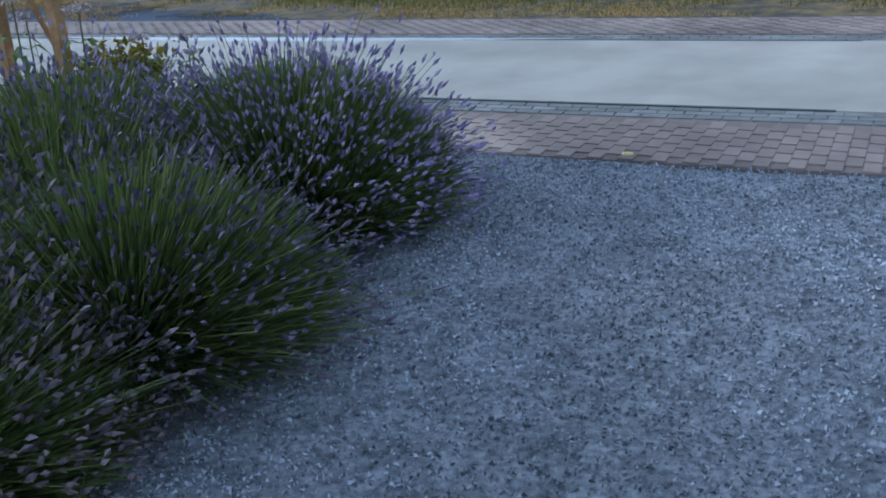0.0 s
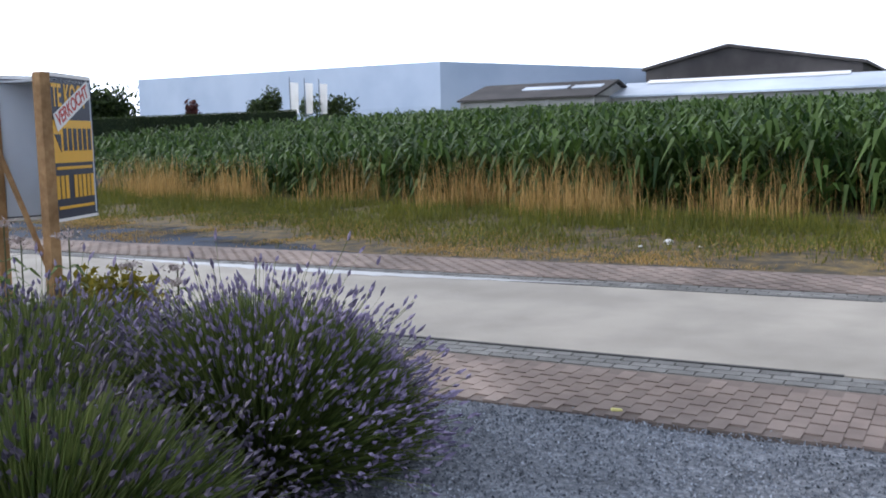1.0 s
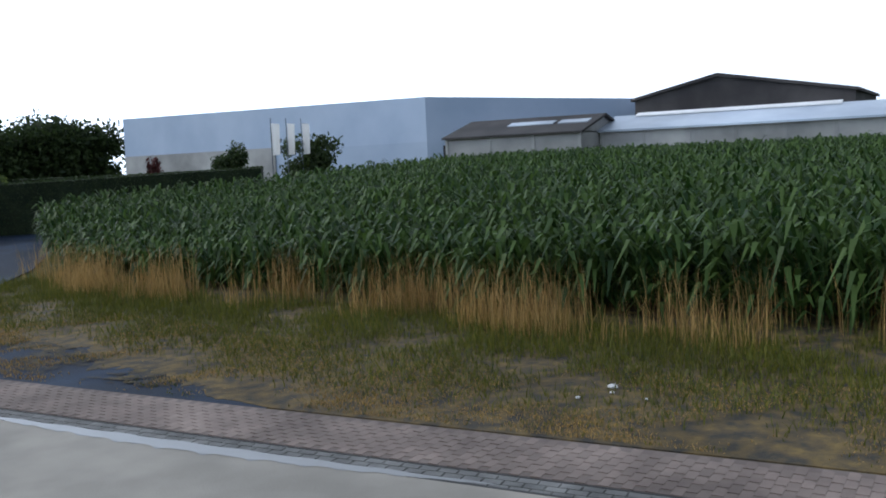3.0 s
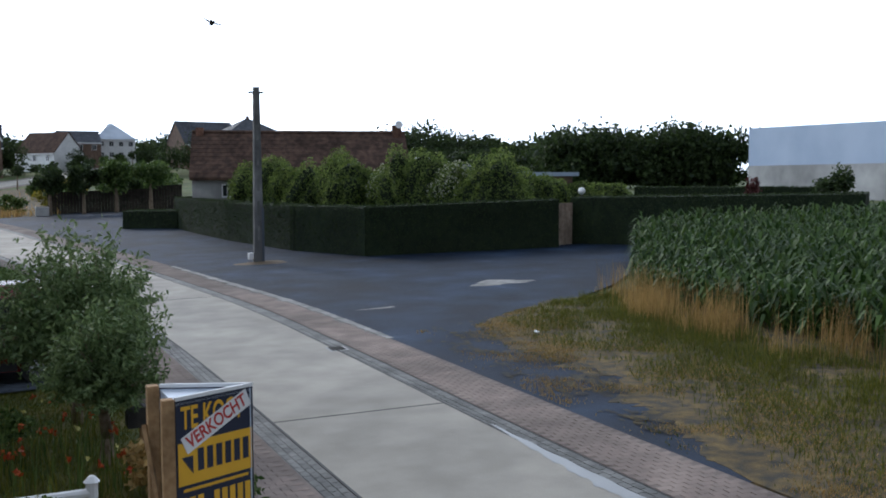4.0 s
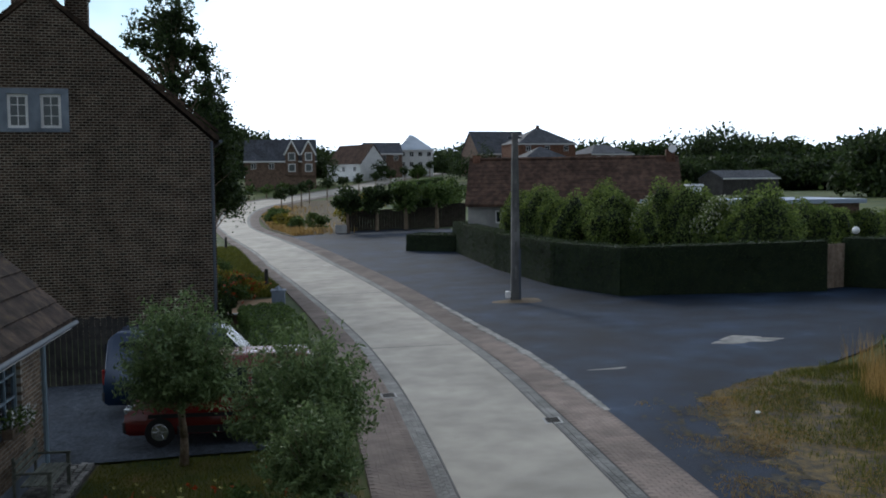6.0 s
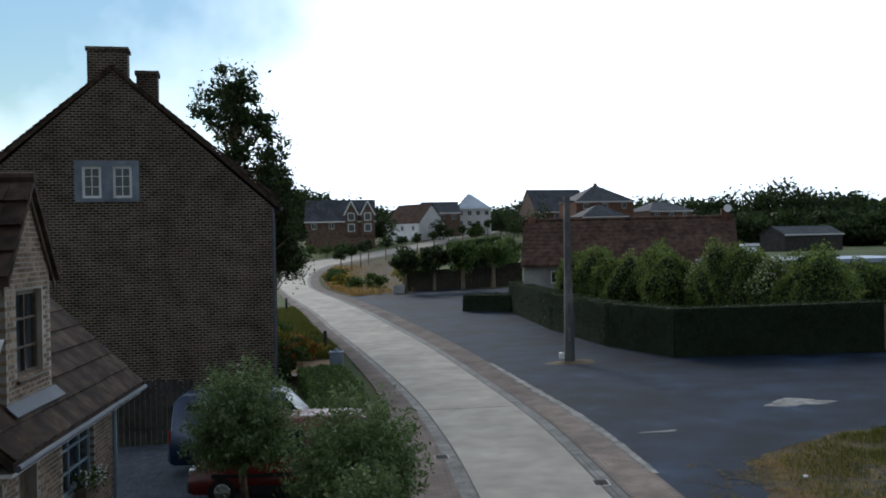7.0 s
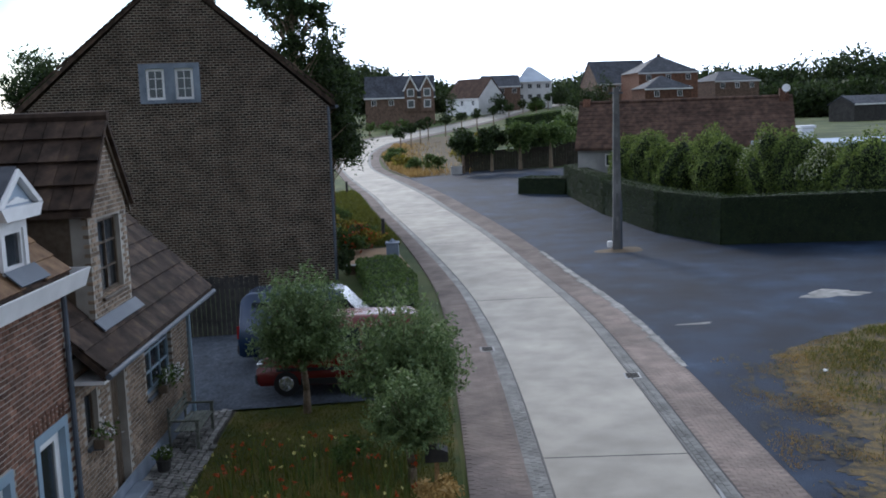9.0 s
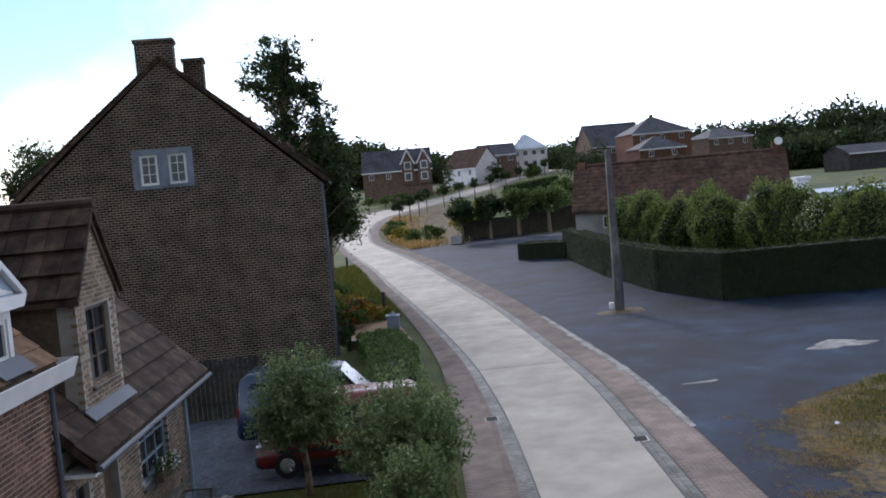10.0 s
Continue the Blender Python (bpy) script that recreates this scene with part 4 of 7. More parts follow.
    # pot plant beside the door
    g = thing("potted_plant", pose(-0.75, -7.2, gz(0, -7.2)), "small potted plant with white flowers by the door", "plant")
    bm = tube(bmesh.new(), (0, 0, 0), (0, 0, 0.26), 0.11, 0.15, 12)
    part("pot", bm, BLACK_WOOD, g)
    tagged(quad_mesh("leaves", leaves(RNG, (0, 0, 0.36), (0.22, 0.22, 0.2), 250, 0.045), SHRUB_LEAF, g), kind="stuff")
    tagged(quad_mesh("blossom", leaves(RNG, (0, 0, 0.45), (0.16, 0.16, 0.12), 40, 0.03), PETAL, g), kind="stuff")
    # bench
    b = thing("garden_bench", pose(-2.55, -7.05, gz(-2.5, -7.05)), "weathered grey-green wooden garden bench by the wall", "bench")
    for i in range(5):
        part("slat", boxm(-0.7, 0.7, -0.22 + i * 0.105, -0.135 + i * 0.105, 0.42, 0.445, bevel=0.006), BENCH, b)
    for i in range(3):
        part("back_slat", boxm(-0.7, 0.7, -0.3, -0.275, 0.55 + i * 0.12, 0.63 + i * 0.12, bevel=0.006), BENCH, b)
    for sx in (-0.66, 0.66):
        part("arm", boxm(sx - 0.025, sx + 0.025, -0.3, 0.3, 0.62, 0.66, bevel=0.006), BENCH, b)
        part("leg", boxm(sx - 0.03, sx + 0.03, 0.22, 0.28, 0, 0.62), BENCH, b)
        part("leg", boxm(sx - 0.03, sx + 0.03, -0.34, -0.302, 0, 0.92), BENCH, b)
    # letter box on a post
    g = thing("letter_box", pose(1.0, -1.95, gz(1, -1.95)), "black letter box on a wooden post", "letter box")
    part("post", boxm(-0.04, 0.04, -0.04, 0.04, -0.05, 0.5), WOOD, g)
    part("box", prism(bmesh.new(), [(-0.2, 0.5), (0.2, 0.5), (0.2, 0.68), (0, 0.76), (-0.2, 0.68)], -0.15, 0.15, "x"), BLACK_WOOD, g)


LAWN = material("lawn_ground", (0.035, 0.055, 0.008), (0.12, 0.1, 0.024), 1.0, 0.95, 0.5, 40, c=(0.2, 0.11, 0.045))
# blue-grey gravel, with the bay's shadow darkening put into the base colours
BAY = material("shade_darkened_gravel", (0.03, 0.038, 0.052), (0.075, 0.088, 0.112), 0.08, 0.92, 0.8, 50)
PATH_BED = material("dark_joint_soil", (0.02, 0.018, 0.015), (0.045, 0.04, 0.032), 0.3, 0.95, 0.5, 50)
COBBLE = material("granite_cobble", (0.13, 0.127, 0.12), (0.28, 0.27, 0.25), 0.2, 0.75, 0.5, 40, vary=0.5)
POPPY = leafy("poppy_petal", (0.3, 0.04, 0.012), (0.5, 0.1, 0.025), 0.3)
LILY = leafy("lily_petal", (0.4, 0.38, 0.12), (0.6, 0.55, 0.2), 0.3)
BENCH = material("weathered_bench", (0.1, 0.11, 0.09), (0.17, 0.18, 0.15), 0.08, 0.8, 0.3, 50)
garden()


def willow(x, y, trunk, crown, size, n, label, lean=0.0, seed=1):
    """A pollard willow: bare trunk, knuckles, and a brush of thin shoots with narrow leaves."""
    rng = np.random.default_rng(seed)
    g = thing("pollard_willow", pose(x, y, gz(x, y)), label, "tree", "pollard willows")
    bm = bmesh.new()
    pts = [(0, 0, -0.1), (lean * 0.3, 0.02, trunk * 0.4), (lean * 0.7, -0.02, trunk * 0.75), (lean, 0, trunk)]
    rad = [0.1, 0.075, 0.068, 0.085]
    for i in range(3):
        tube(bm, pts[i], pts[i + 1], rad[i], rad[i + 1], 10)
    part("trunk", bm, BARK, g, smooth=True)
    bm = bmesh.new()
    q = []
    shoots = int(n / 45)
    for i in range(shoots):
        a, e = rng.uniform(0, 2 * math.pi), math.asin(rng.uniform(-0.25, 1.0))
        d = np.array([math.cos(a) * math.cos(e), math.sin(a) * math.cos(e), math.sin(e)])
        ln = crown[1] * rng.uniform(0.65, 1.12)
        d = d * np.array([crown[0] / crown[1], crown[0] / crown[1], 1.0])
        root = np.array([lean, 0, trunk])
        tip = root + d * ln + np.array([0, 0, 0.18 * ln])
        if i % 3 == 0:
            tube(bm, root, root + (tip - root) * 0.75, 0.012, 0.004, 4)
        m = 45
        t = rng.uniform(0.18, 1.0, m)
        p = root + (tip - root) * t[:, None] + rng.normal(0, 0.05 * crown[1], (m, 3)) * (1.1 - 0.6 * t[:, None])
        q.append(quads(rng, p, size, 0.5, 1.6))
    part("shoot_mass", bm, BARK, g)
    tagged(quad_mesh("crown", np.concatenate(q), WILLOW_LEAF, g), kind="stuff")


willow(-3.95, -4.84, 1.4, (1.15, 1.65), 0.036, 26000, "young pollard willow with a round grey-green crown", 0.08, 3)
willow(-1.6, -2.55, 1.1, (1.3, 1.55), 0.036, 30000, "bushy pollard willow with a wide silvery crown", -0.05, 4)
willow(0.9, -2.4, 0.95, (0.78, 1.05), 0.03, 15000, "small pollard willow with a dense silvery crown", 0.05, 5)


def shrub(name, x, y, r, h, n, leaf, size, label, category="shrub", trunk=0.0, group="", seed=7, blossom=None, z=None, solid=False):
    rng = np.random.default_rng(seed)
    z = gz(x, y) if z is None else z
    g = thing(name, pose(x, y, z), label, category, group)
    if trunk:
        part("trunk", tube(bmesh.new(), (0, 0, -0.2), (0, 0, trunk + h * 0.35), r * 0.09 + 0.02, r * 0.05 + 0.01, 8), BARK, g)
    c = (0, 0, trunk + h / 2)
    if solid:
        # a full crown: bulging outline, close leaves on the outside, near-black core as inner shade
        f = rng.uniform(1.5, 3.5, (5, 3)) * rng.choice([-1, 1], (5, 3))
        o = rng.uniform(0, 6.3, 5)

        def bulge(d):
            return 0.88 + 0.065 * np.sin(d @ f.T * 1.7 + o).sum(1)
        d = rng.normal(size=(n, 3))
        d /= np.linalg.norm(d, axis=1)[:, None]
        p = np.array(c) + d * bulge(d)[:, None] * rng.uniform(0.84, 1.07, (n, 1)) * np.array([r, r, h / 2])
        tagged(quad_mesh("crown", quads(rng, p, size, 0.3), leaf, g), kind="stuff")
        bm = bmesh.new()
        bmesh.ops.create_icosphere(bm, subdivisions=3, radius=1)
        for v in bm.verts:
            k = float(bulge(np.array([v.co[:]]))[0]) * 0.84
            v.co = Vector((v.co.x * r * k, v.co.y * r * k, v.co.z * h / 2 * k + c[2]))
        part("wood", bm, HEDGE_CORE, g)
        q = quads(rng, p[d[:, 2] > 0.1][: n // 9] + d[d[:, 2] > 0.1][: n // 9] * 0.06, size) if blossom else None
    else:
        tagged(quad_mesh("crown", leaves(rng, c, (r, r, h / 2), n, size, 14, 0.3), leaf, g), kind="stuff")
        q = leaves(rng, c, (r * 1.05, r * 1.05, h / 2 * 1.05), n // 14, size * 1.1, 14, 0.8) if blossom else None
    if blossom:
        tagged(quad_mesh("blossom", q, blossom, g), kind="stuff")
    return g


# yellow-green shrubs before the fence, with some taller plants by the sign
for i, (x, y, r, h) in enumerate([(4.3, -6.3, 0.75, 0.7), (4.4, -5.3, 0.8, 0.75), (4.5, -4.3, 0.75, 0.8), (4.4, -3.4, 0.7, 0.75), (5.6, -6.0, 0.8, 0.8), (5.7, -4.9, 0.85, 0.8), (5.8, -3.8, 0.8, 0.75), (6.9, -5.6, 0.8, 0.7), (6.8, -4.5, 0.7, 0.7)]):
    shrub("spirea_bush", x, y, r * 1.15, h * 1.2, 2600, GOLD_LEAF if i % 3 else SHRUB_LEAF, 0.042, "low golden-leaved spirea shrub" if i % 3 else "low green garden shrub", "shrub", 0, "shrubs along the white fence", 40 + i)
shrub("golden_shrub", 7.75, -2.45, 0.5, 1.12, 2600, GOLD_LEAF, 0.035, "small golden-leaved shrub beside the lavender", "shrub", 0, "", 59)
shrub("evening_primrose", 4.3, -1.75, 0.5, 1.1, 1800, SHRUB_LEAF, 0.05, "leafy green plant with yellow flowers by the street", "plant", 0, "", 60, LILY)
shrub("dry_grass_clump", 2.3, -1.9, 0.5, 0.7, 1200, DRY_GRASS, 0.05, "straw-coloured clump of faded plants", "plant", 0, "", 61)
shrub("garden_shrub", -0.2, -3.5, 0.5, 0.7, 1200, SHRUB_LEAF, 0.04, "green leafy shrub under the willow", "shrub", 0, "", 62)


def stalks_plant(x, y, h, seed):
    """A tall herb: upright stem, paired drooping leaves, a flat pale flower head."""
    rng = np.random.default_rng(seed)
    g = thing("hemp_agrimony", pose(x, y, gz(x, y)), "tall leafy herb with flat pinkish-white flower heads", "plant", "tall herbs by the sign")
    bm = bmesh.new()
    tube(bm, (0, 0, -0.05), (0.02, 0.01, h), 0.008, 0.005, 6)
    part("stem", bm, STEM, g)
    q = []
    for i in range(9):
        z = h * (0.15 + 0.085 * i)
        for k in range(4):
            a = k * math.pi / 2 + i * 0.8 + rng.uniform(-0.3, 0.3)
            d, s = np.array([math.cos(a), math.sin(a), 0]), np.array([-math.sin(a), math.cos(a), 0]) * 0.018
            r, m, t = np.array([0, 0, z]), d * 0.08 + [0, 0, z + 0.02], d * 0.16 + [0, 0, z - 0.05]
            q += [np.stack([r - s * 0.3, r + s * 0.3, m + s, m - s]), np.stack([m - s, m + s, t + s * 0.1, t - s * 0.1])]
    tagged(quad_mesh("foliage", np.array(q), SHRUB_LEAF, g), kind="stuff")
    p = np.stack([rng.normal(0, 0.035, 90), rng.normal(0, 0.035, 90), h + rng.normal(0.0, 0.012, 90)], 1)
    tagged(quad_mesh("flower_head", quads(rng, p, 0.014), FADED, g), kind="stuff")


STEM = plain("green_stem", (0.09, 0.1, 0.04), 0.7)
FADED = leafy("faded_lilac_petal", (0.3, 0.25, 0.24), (0.55, 0.47, 0.45), 0.15)
for i, (x, y, h) in enumerate([(7.9, -2.9, 1.25), (7.7, -3.2, 1.35), (7.6, -3.5, 1.3), (8.0, -2.5, 1.0), (8.15, -2.25, 0.95), (7.45, -2.9, 1.2), (7.7, -3.8, 1.45), (8.35, -2.45, 0.9)]):
    stalks_plant(x, y, h, 80 + i)


# ---- lavender bed ----
def lavender(x, y, r, h, stems, label, flower, seed, tilt=(0, 0)):
    """A mound of narrow leaves with hundreds of thin stems, each ending in a flower spike."""
    rng = np.random.default_rng(seed)
    g = thing("lavender_bush", pose(x, y, gz(x, y)), label, "lavender", "lavender bushes")
    n = stems * 14
    a, e = rng.uniform(0, 2 * math.pi, n), np.arcsin(rng.uniform(0.05, 1, n))
    d = np.stack([np.cos(a) * np.cos(e) * r, np.sin(a) * np.cos(e) * r, np.sin(e) * h], 1)
    p = d * rng.uniform(0.3, 0.92, (n, 1))
    dd = d / np.linalg.norm(d, axis=1)[:, None]
    s = np.cross(dd, rng.normal(size=(n, 3)))
    s /= np.linalg.norm(s, axis=1)[:, None]
    s *= 0.0042
    ln = rng.uniform(0.08, 0.2, (n, 1))
    tip = p + dd * ln + np.array([0, 0, 0.03])
    tagged(quad_mesh("foliage", np.stack([p - s, p + s, tip + s * 0.4, tip - s * 0.4], 1), LAV_LEAF, g), kind="stuff")
    n = stems
    a, e = rng.uniform(0, 2 * math.pi, n), np.arcsin(rng.uniform(0.02, 1, n))
    ln = rng.uniform(0.8, 1.1, n)[:, None]
    d = np.stack([np.cos(a) * np.cos(e) * r + tilt[0], np.sin(a) * np.cos(e) * r + tilt[1], np.sin(e) * h + 0.04], 1) * ln
    root = d * 0.3
    d = d + rng.normal(0, 0.11, (n, 3)) * r
    d[:, 2] = np.maximum(d[:, 2], 0.08)
    dd = d - root + rng.normal(0, 0.17, (n, 3)) + np.array([0, 0, 0.12])
    dd /= np.linalg.norm(dd, axis=1)[:, None]
    s = np.cross(dd, rng.normal(size=(n, 3)))
    s /= np.linalg.norm(s, axis=1)[:, None]
    t = np.cross(dd, s)
    w = 0.0022
    tagged(quad_mesh("stemwork", np.stack([root - s * w, root + s * w, d + s * w * 0.8, d - s * w * 0.8], 1), LAV_STEM, g), kind="stuff")
    top = d + dd * rng.uniform(0.03, 0.075, (n, 1))
    mid = d + (top - d) * 0.45
    q = []
    for k in range(3):
        b = k * 2 * math.pi / 3
        c = b + 2 * math.pi / 3
        u0, u1 = s * math.cos(b) + t * math.sin(b), s * math.cos(c) + t * math.sin(c)
        q.append(np.stack([d + u0 * 0.003, d + u1 * 0.003, mid + u1 * 0.012, mid + u0 * 0.012], 1))
        q.append(np.stack([mid + u0 * 0.012, mid + u1 * 0.012, top + u1 * 0.002, top + u0 * 0.002], 1))
    tagged(quad_mesh("flowering", np.concatenate(q), flower, g), kind="stuff")
    # added dark mound: its colour stands for the shade under the leaves
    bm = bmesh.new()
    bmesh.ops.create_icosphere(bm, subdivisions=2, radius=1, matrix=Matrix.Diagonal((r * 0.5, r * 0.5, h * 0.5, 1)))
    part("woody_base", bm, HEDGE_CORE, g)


LAV_LEAF = leafy("lavender_leaf", (0.045, 0.075, 0.02), (0.16, 0.2, 0.055), 0.4)
LAV_STEM = leafy("lavender_stem", (0.08, 0.11, 0.035), (0.17, 0.19, 0.07), 0.3)
LAV_FLOWER = leafy("lavender_flower", (0.12, 0.1, 0.19), (0.42, 0.36, 0.54), 0.25)
LAV_DULL = leafy("dull_lavender_flower", (0.05, 0.045, 0.075), (0.18, 0.155, 0.21), 0.2)
LAV_FADED = leafy("faded_lavender_flower", (0.08, 0.066, 0.08), (0.23, 0.195, 0.2), 0.2)
lavender(9.25, -2.8, 0.98, 0.84, 4600, "large lavender bush with purple spikes over grey-green leaves", LAV_FLOWER, 11, (0.03, 0))
lavender(8.1, -3.3, 1.1, 0.9, 1900, "lavender bush with blue-purple spikes", LAV_FLOWER, 12)
lavender(9.4, -4.4, 1.0, 0.72, 2100, "low lavender bush with fading lilac spikes over gravel", LAV_DULL, 13, (0.1, -0.1))
lavender(8.5, -3.9, 1.1, 0.85, 2200, "lavender bush with dull lilac spikes", LAV_DULL, 17)
lavender(8.5, -5.0, 1.1, 0.8, 4200, "lavender bush with faded whitish-brown spikes", LAV_FADED, 14)
lavender(9.3, -5.6, 0.95, 0.6, 3600, "low lavender bush with faded whitish-brown spikes", LAV_FADED, 15)
lavender(7.4, -4.6, 1.0, 0.75, 1300, "lavender bush with dull purple spikes", LAV_FLOWER, 16)
tagged(ribbon("flower_bed", [(6.2, -7.3), (7.5, -7.3), (9, -7.3), (9.95, -7.3)], [(6.2, -1.45), (7.5, -1.45), (9, -1.45), (9.72, -1.45)], 0.01, SOIL, 6), "dark soil bed under the lavender", "flower bed")
tagged(ribbon("garden_bed", [(3.5, -7.0), (4.5, -7.0), (6.2, -7.0)], [(3.5, -1.46), (4.5, -1.46), (6.2, -1.46)], 0.006, SOIL, 6), "dark soil bed under low shrubs", "flower bed")
o = part("bed_edging", boxm(9.2, 10.15, -6.9, -6.25, gz(10, -6.5) - 0.05, gz(10, -6.5) + 0.12, bevel=0.02), FAC_LOW)
tagged(o, "pale concrete edging slab beside the flower bed", "kerb")
o = part("fallen_leaf", boxm(-0.04, 0.04, -0.025, 0.025, 0.012, 0.03, bevel=0.01), LILY)
o.matrix_world = pose(10.87, -1.284, gz(10.87, -1.284), 5, 8, 30)
tagged(o, "dry yellow leaf lying on the gravel edge", "leaf")
for x, y, s in ((9.07, 6.0, 0.07), (9.15, 5.75, 0.03), (8.85, 5.45, 0.035), (13.0, 4.9, 0.05), (-4.32, 7.02, 0.08), (9.6, 5.6, 0.025)):
    bm = bmesh.new()
    bmesh.ops.create_icosphere(bm, subdivisions=2, radius=s, matrix=Matrix.Diagonal((1, 0.8, 0.4, 1)))
    for v in bm.verts:
        v.co *= random.uniform(0.8, 1.15)
    o = part("litter", bm, WHITE)
    o.matrix_world = pose(x, y, gz(x, y) + 0.02, 0, 0, random.uniform(0, 180))
    tagged(o, "crumpled scrap of white paper on the verge", "litter", "white scraps")


# ---- the estate agent's board ----
def letters(text, size, m, mat, parent, label):
    cu = bpy.data.curves.new("lettering", "FONT")
    cu.body, cu.size, cu.align_x, cu.align_y, cu.extrude, cu.offset = text, size, "CENTER", "CENTER", 0.001, size * 0.018
    tmp = new("lettering", cu)
    bpy.context.view_layer.update()
    me = bpy.data.meshes.new_from_object(tmp.evaluated_get(bpy.context.evaluated_depsgraph_get()))
    bpy.data.objects.remove(tmp)
    me.materials.clear()
    me.materials.append(mat)
    ob = new("lettering", me)
    ob.parent = parent
    ob.matrix_basis = m
    return tagged(ob, label)


def sign():
    z0 = gz(7.3, -2.3)
    g = thing("for_sale_board", pose(0, 0, 0), "yellow and dark blue V-shaped for-sale board on wooden posts", "sign")
    tip, ends = Vector((7.23, -2.05, 0)), (Vector((7.49, -2.62, 0)), Vector((7.0, -2.64, 0)))
    for k, e in enumerate(ends):
        a, b = (e, tip) if k == 0 else (tip, e)
        d = (b - a).normalized()
        w = (b - a).length
        m = Matrix.Translation((a.x, a.y, 1.21)) @ Matrix(((d.x, d.y, 0, 0), (d.y, -d.x, 0, 0), (0, 0, 1, 0), (0, 0, 0, 1))).to_4x4()
        # local x along the board, z up, and a normal that points outwards
        n = Vector((d.y, -d.x, 0))
        m = Matrix(((d.x, 0, n.x, a.x), (d.y, 0, n.y, a.y), (0, 1, 0, 1.21), (0, 0, 0, 1)))
        p = part("panel", boxm(0, w, 0, 0.94, -0.012, 0), NAVY, g, "dark blue printed board")
        p.matrix_basis = m
        def lay(name, x0, x1, y0, y1, mat, z, lab=""):
            o = part(name, boxm(x0 * w, x1 * w, y0, y1, 0, z), mat, p, lab)
            return o
        lay("band", 0.02, 0.98, 0.37, 0.655, YELLOW, 0.003, "yellow band")
        part("backing", boxm(0.01, w - 0.01, 0.01, 0.93, -0.02, -0.0125), PALE_SHEET, p, "pale translucent back")
        part("edge_strip", boxm(0, w, 0.94, 0.965, -0.014, 0.004), WHITE, p)
        part("edge_strip", boxm(0, w, -0.02, 0.0, -0.014, 0.004), WHITE, p)
        flat = Matrix.Identity(4)
        letters("TE KOOP", 0.17, Matrix.Translation((w * 0.47, 0.81, 0.002)) @ Matrix.Diagonal((0.72, 1.25, 1, 1)), YELLOW, p, "yellow lettering")
        lay("name_bar", 0.26, 0.335, 0.45, 0.6, NAVY, 0.006, "dark lettering as plain bars")
        for i in range(1, 6):
            lay("name_bar", 0.26 + i * 0.118, 0.26 + i * 0.118 + 0.075, 0.45, 0.6, NAVY, 0.006)
        part("emblem", prism(bmesh.new(), [(0.06 * w, 0.56), (0.2 * w, 0.56), (0.2 * w, 0.44)], 0.003, 0.006, "z"), NAVY, p, "dark triangular emblem")
        lay("text_bar", 0.08, 0.92, 0.325, 0.345, YELLOW, 0.003)
        for i in range(9):
            if i not in (3,):
                lay("number_bar", 0.05 + i * 0.103, 0.05 + i * 0.103 + 0.07, 0.13, 0.285, YELLOW, 0.003, "yellow numerals as plain bars")
        lay("text_bar", 0.08, 0.92, 0.06, 0.08, YELLOW, 0.003)
        s = part("sticker", boxm(-0.29, 0.29, -0.062, 0.062, 0, 0.002), WHITE, p, "white diagonal sticker")
        s.matrix_basis = Matrix.Translation((w * 0.51, 0.755, 0.006)) @ Euler((0, 0, radians(25))).to_matrix().to_4x4()
        letters("VERKOCHT", 0.125, Matrix.Translation((0, 0, 0.003)) @ Matrix.Diagonal((0.8, 1, 1, 1)), RED_INK, s, "red lettering")
    part("top_panel", prism(bmesh.new(), [(tip.x, tip.y), (ends[1].x, ends[1].y), (ends[0].x, ends[0].y)], 2.12, 2.135, "z"), PALE_SHEET, g, "pale translucent top sheet")
    for e in ends:
        part("post", boxm(e.x - 0.04, e.x + 0.04, e.y - 0.09, e.y - 0.01, z0 - 0.1, 2.17, bevel=0.005), WOOD, g, "raw timber post")
    part("brace", tube(bmesh.new(), (7.0, -2.75, 1.9), (7.75, -2.55, z0 + 0.1), 0.02, n=6), WOOD, g)


NAVY = plain("navy_print", (0.012, 0.02, 0.05), 0.4)
YELLOW = plain("yellow_print", (0.75, 0.42, 0.02), 0.4)
RED_INK = plain("red_print", (0.5, 0.03, 0.02), 0.4)
PALE_SHEET = plain("pale_sheet", (0.6, 0.66, 0.75), 0.3)
sign()


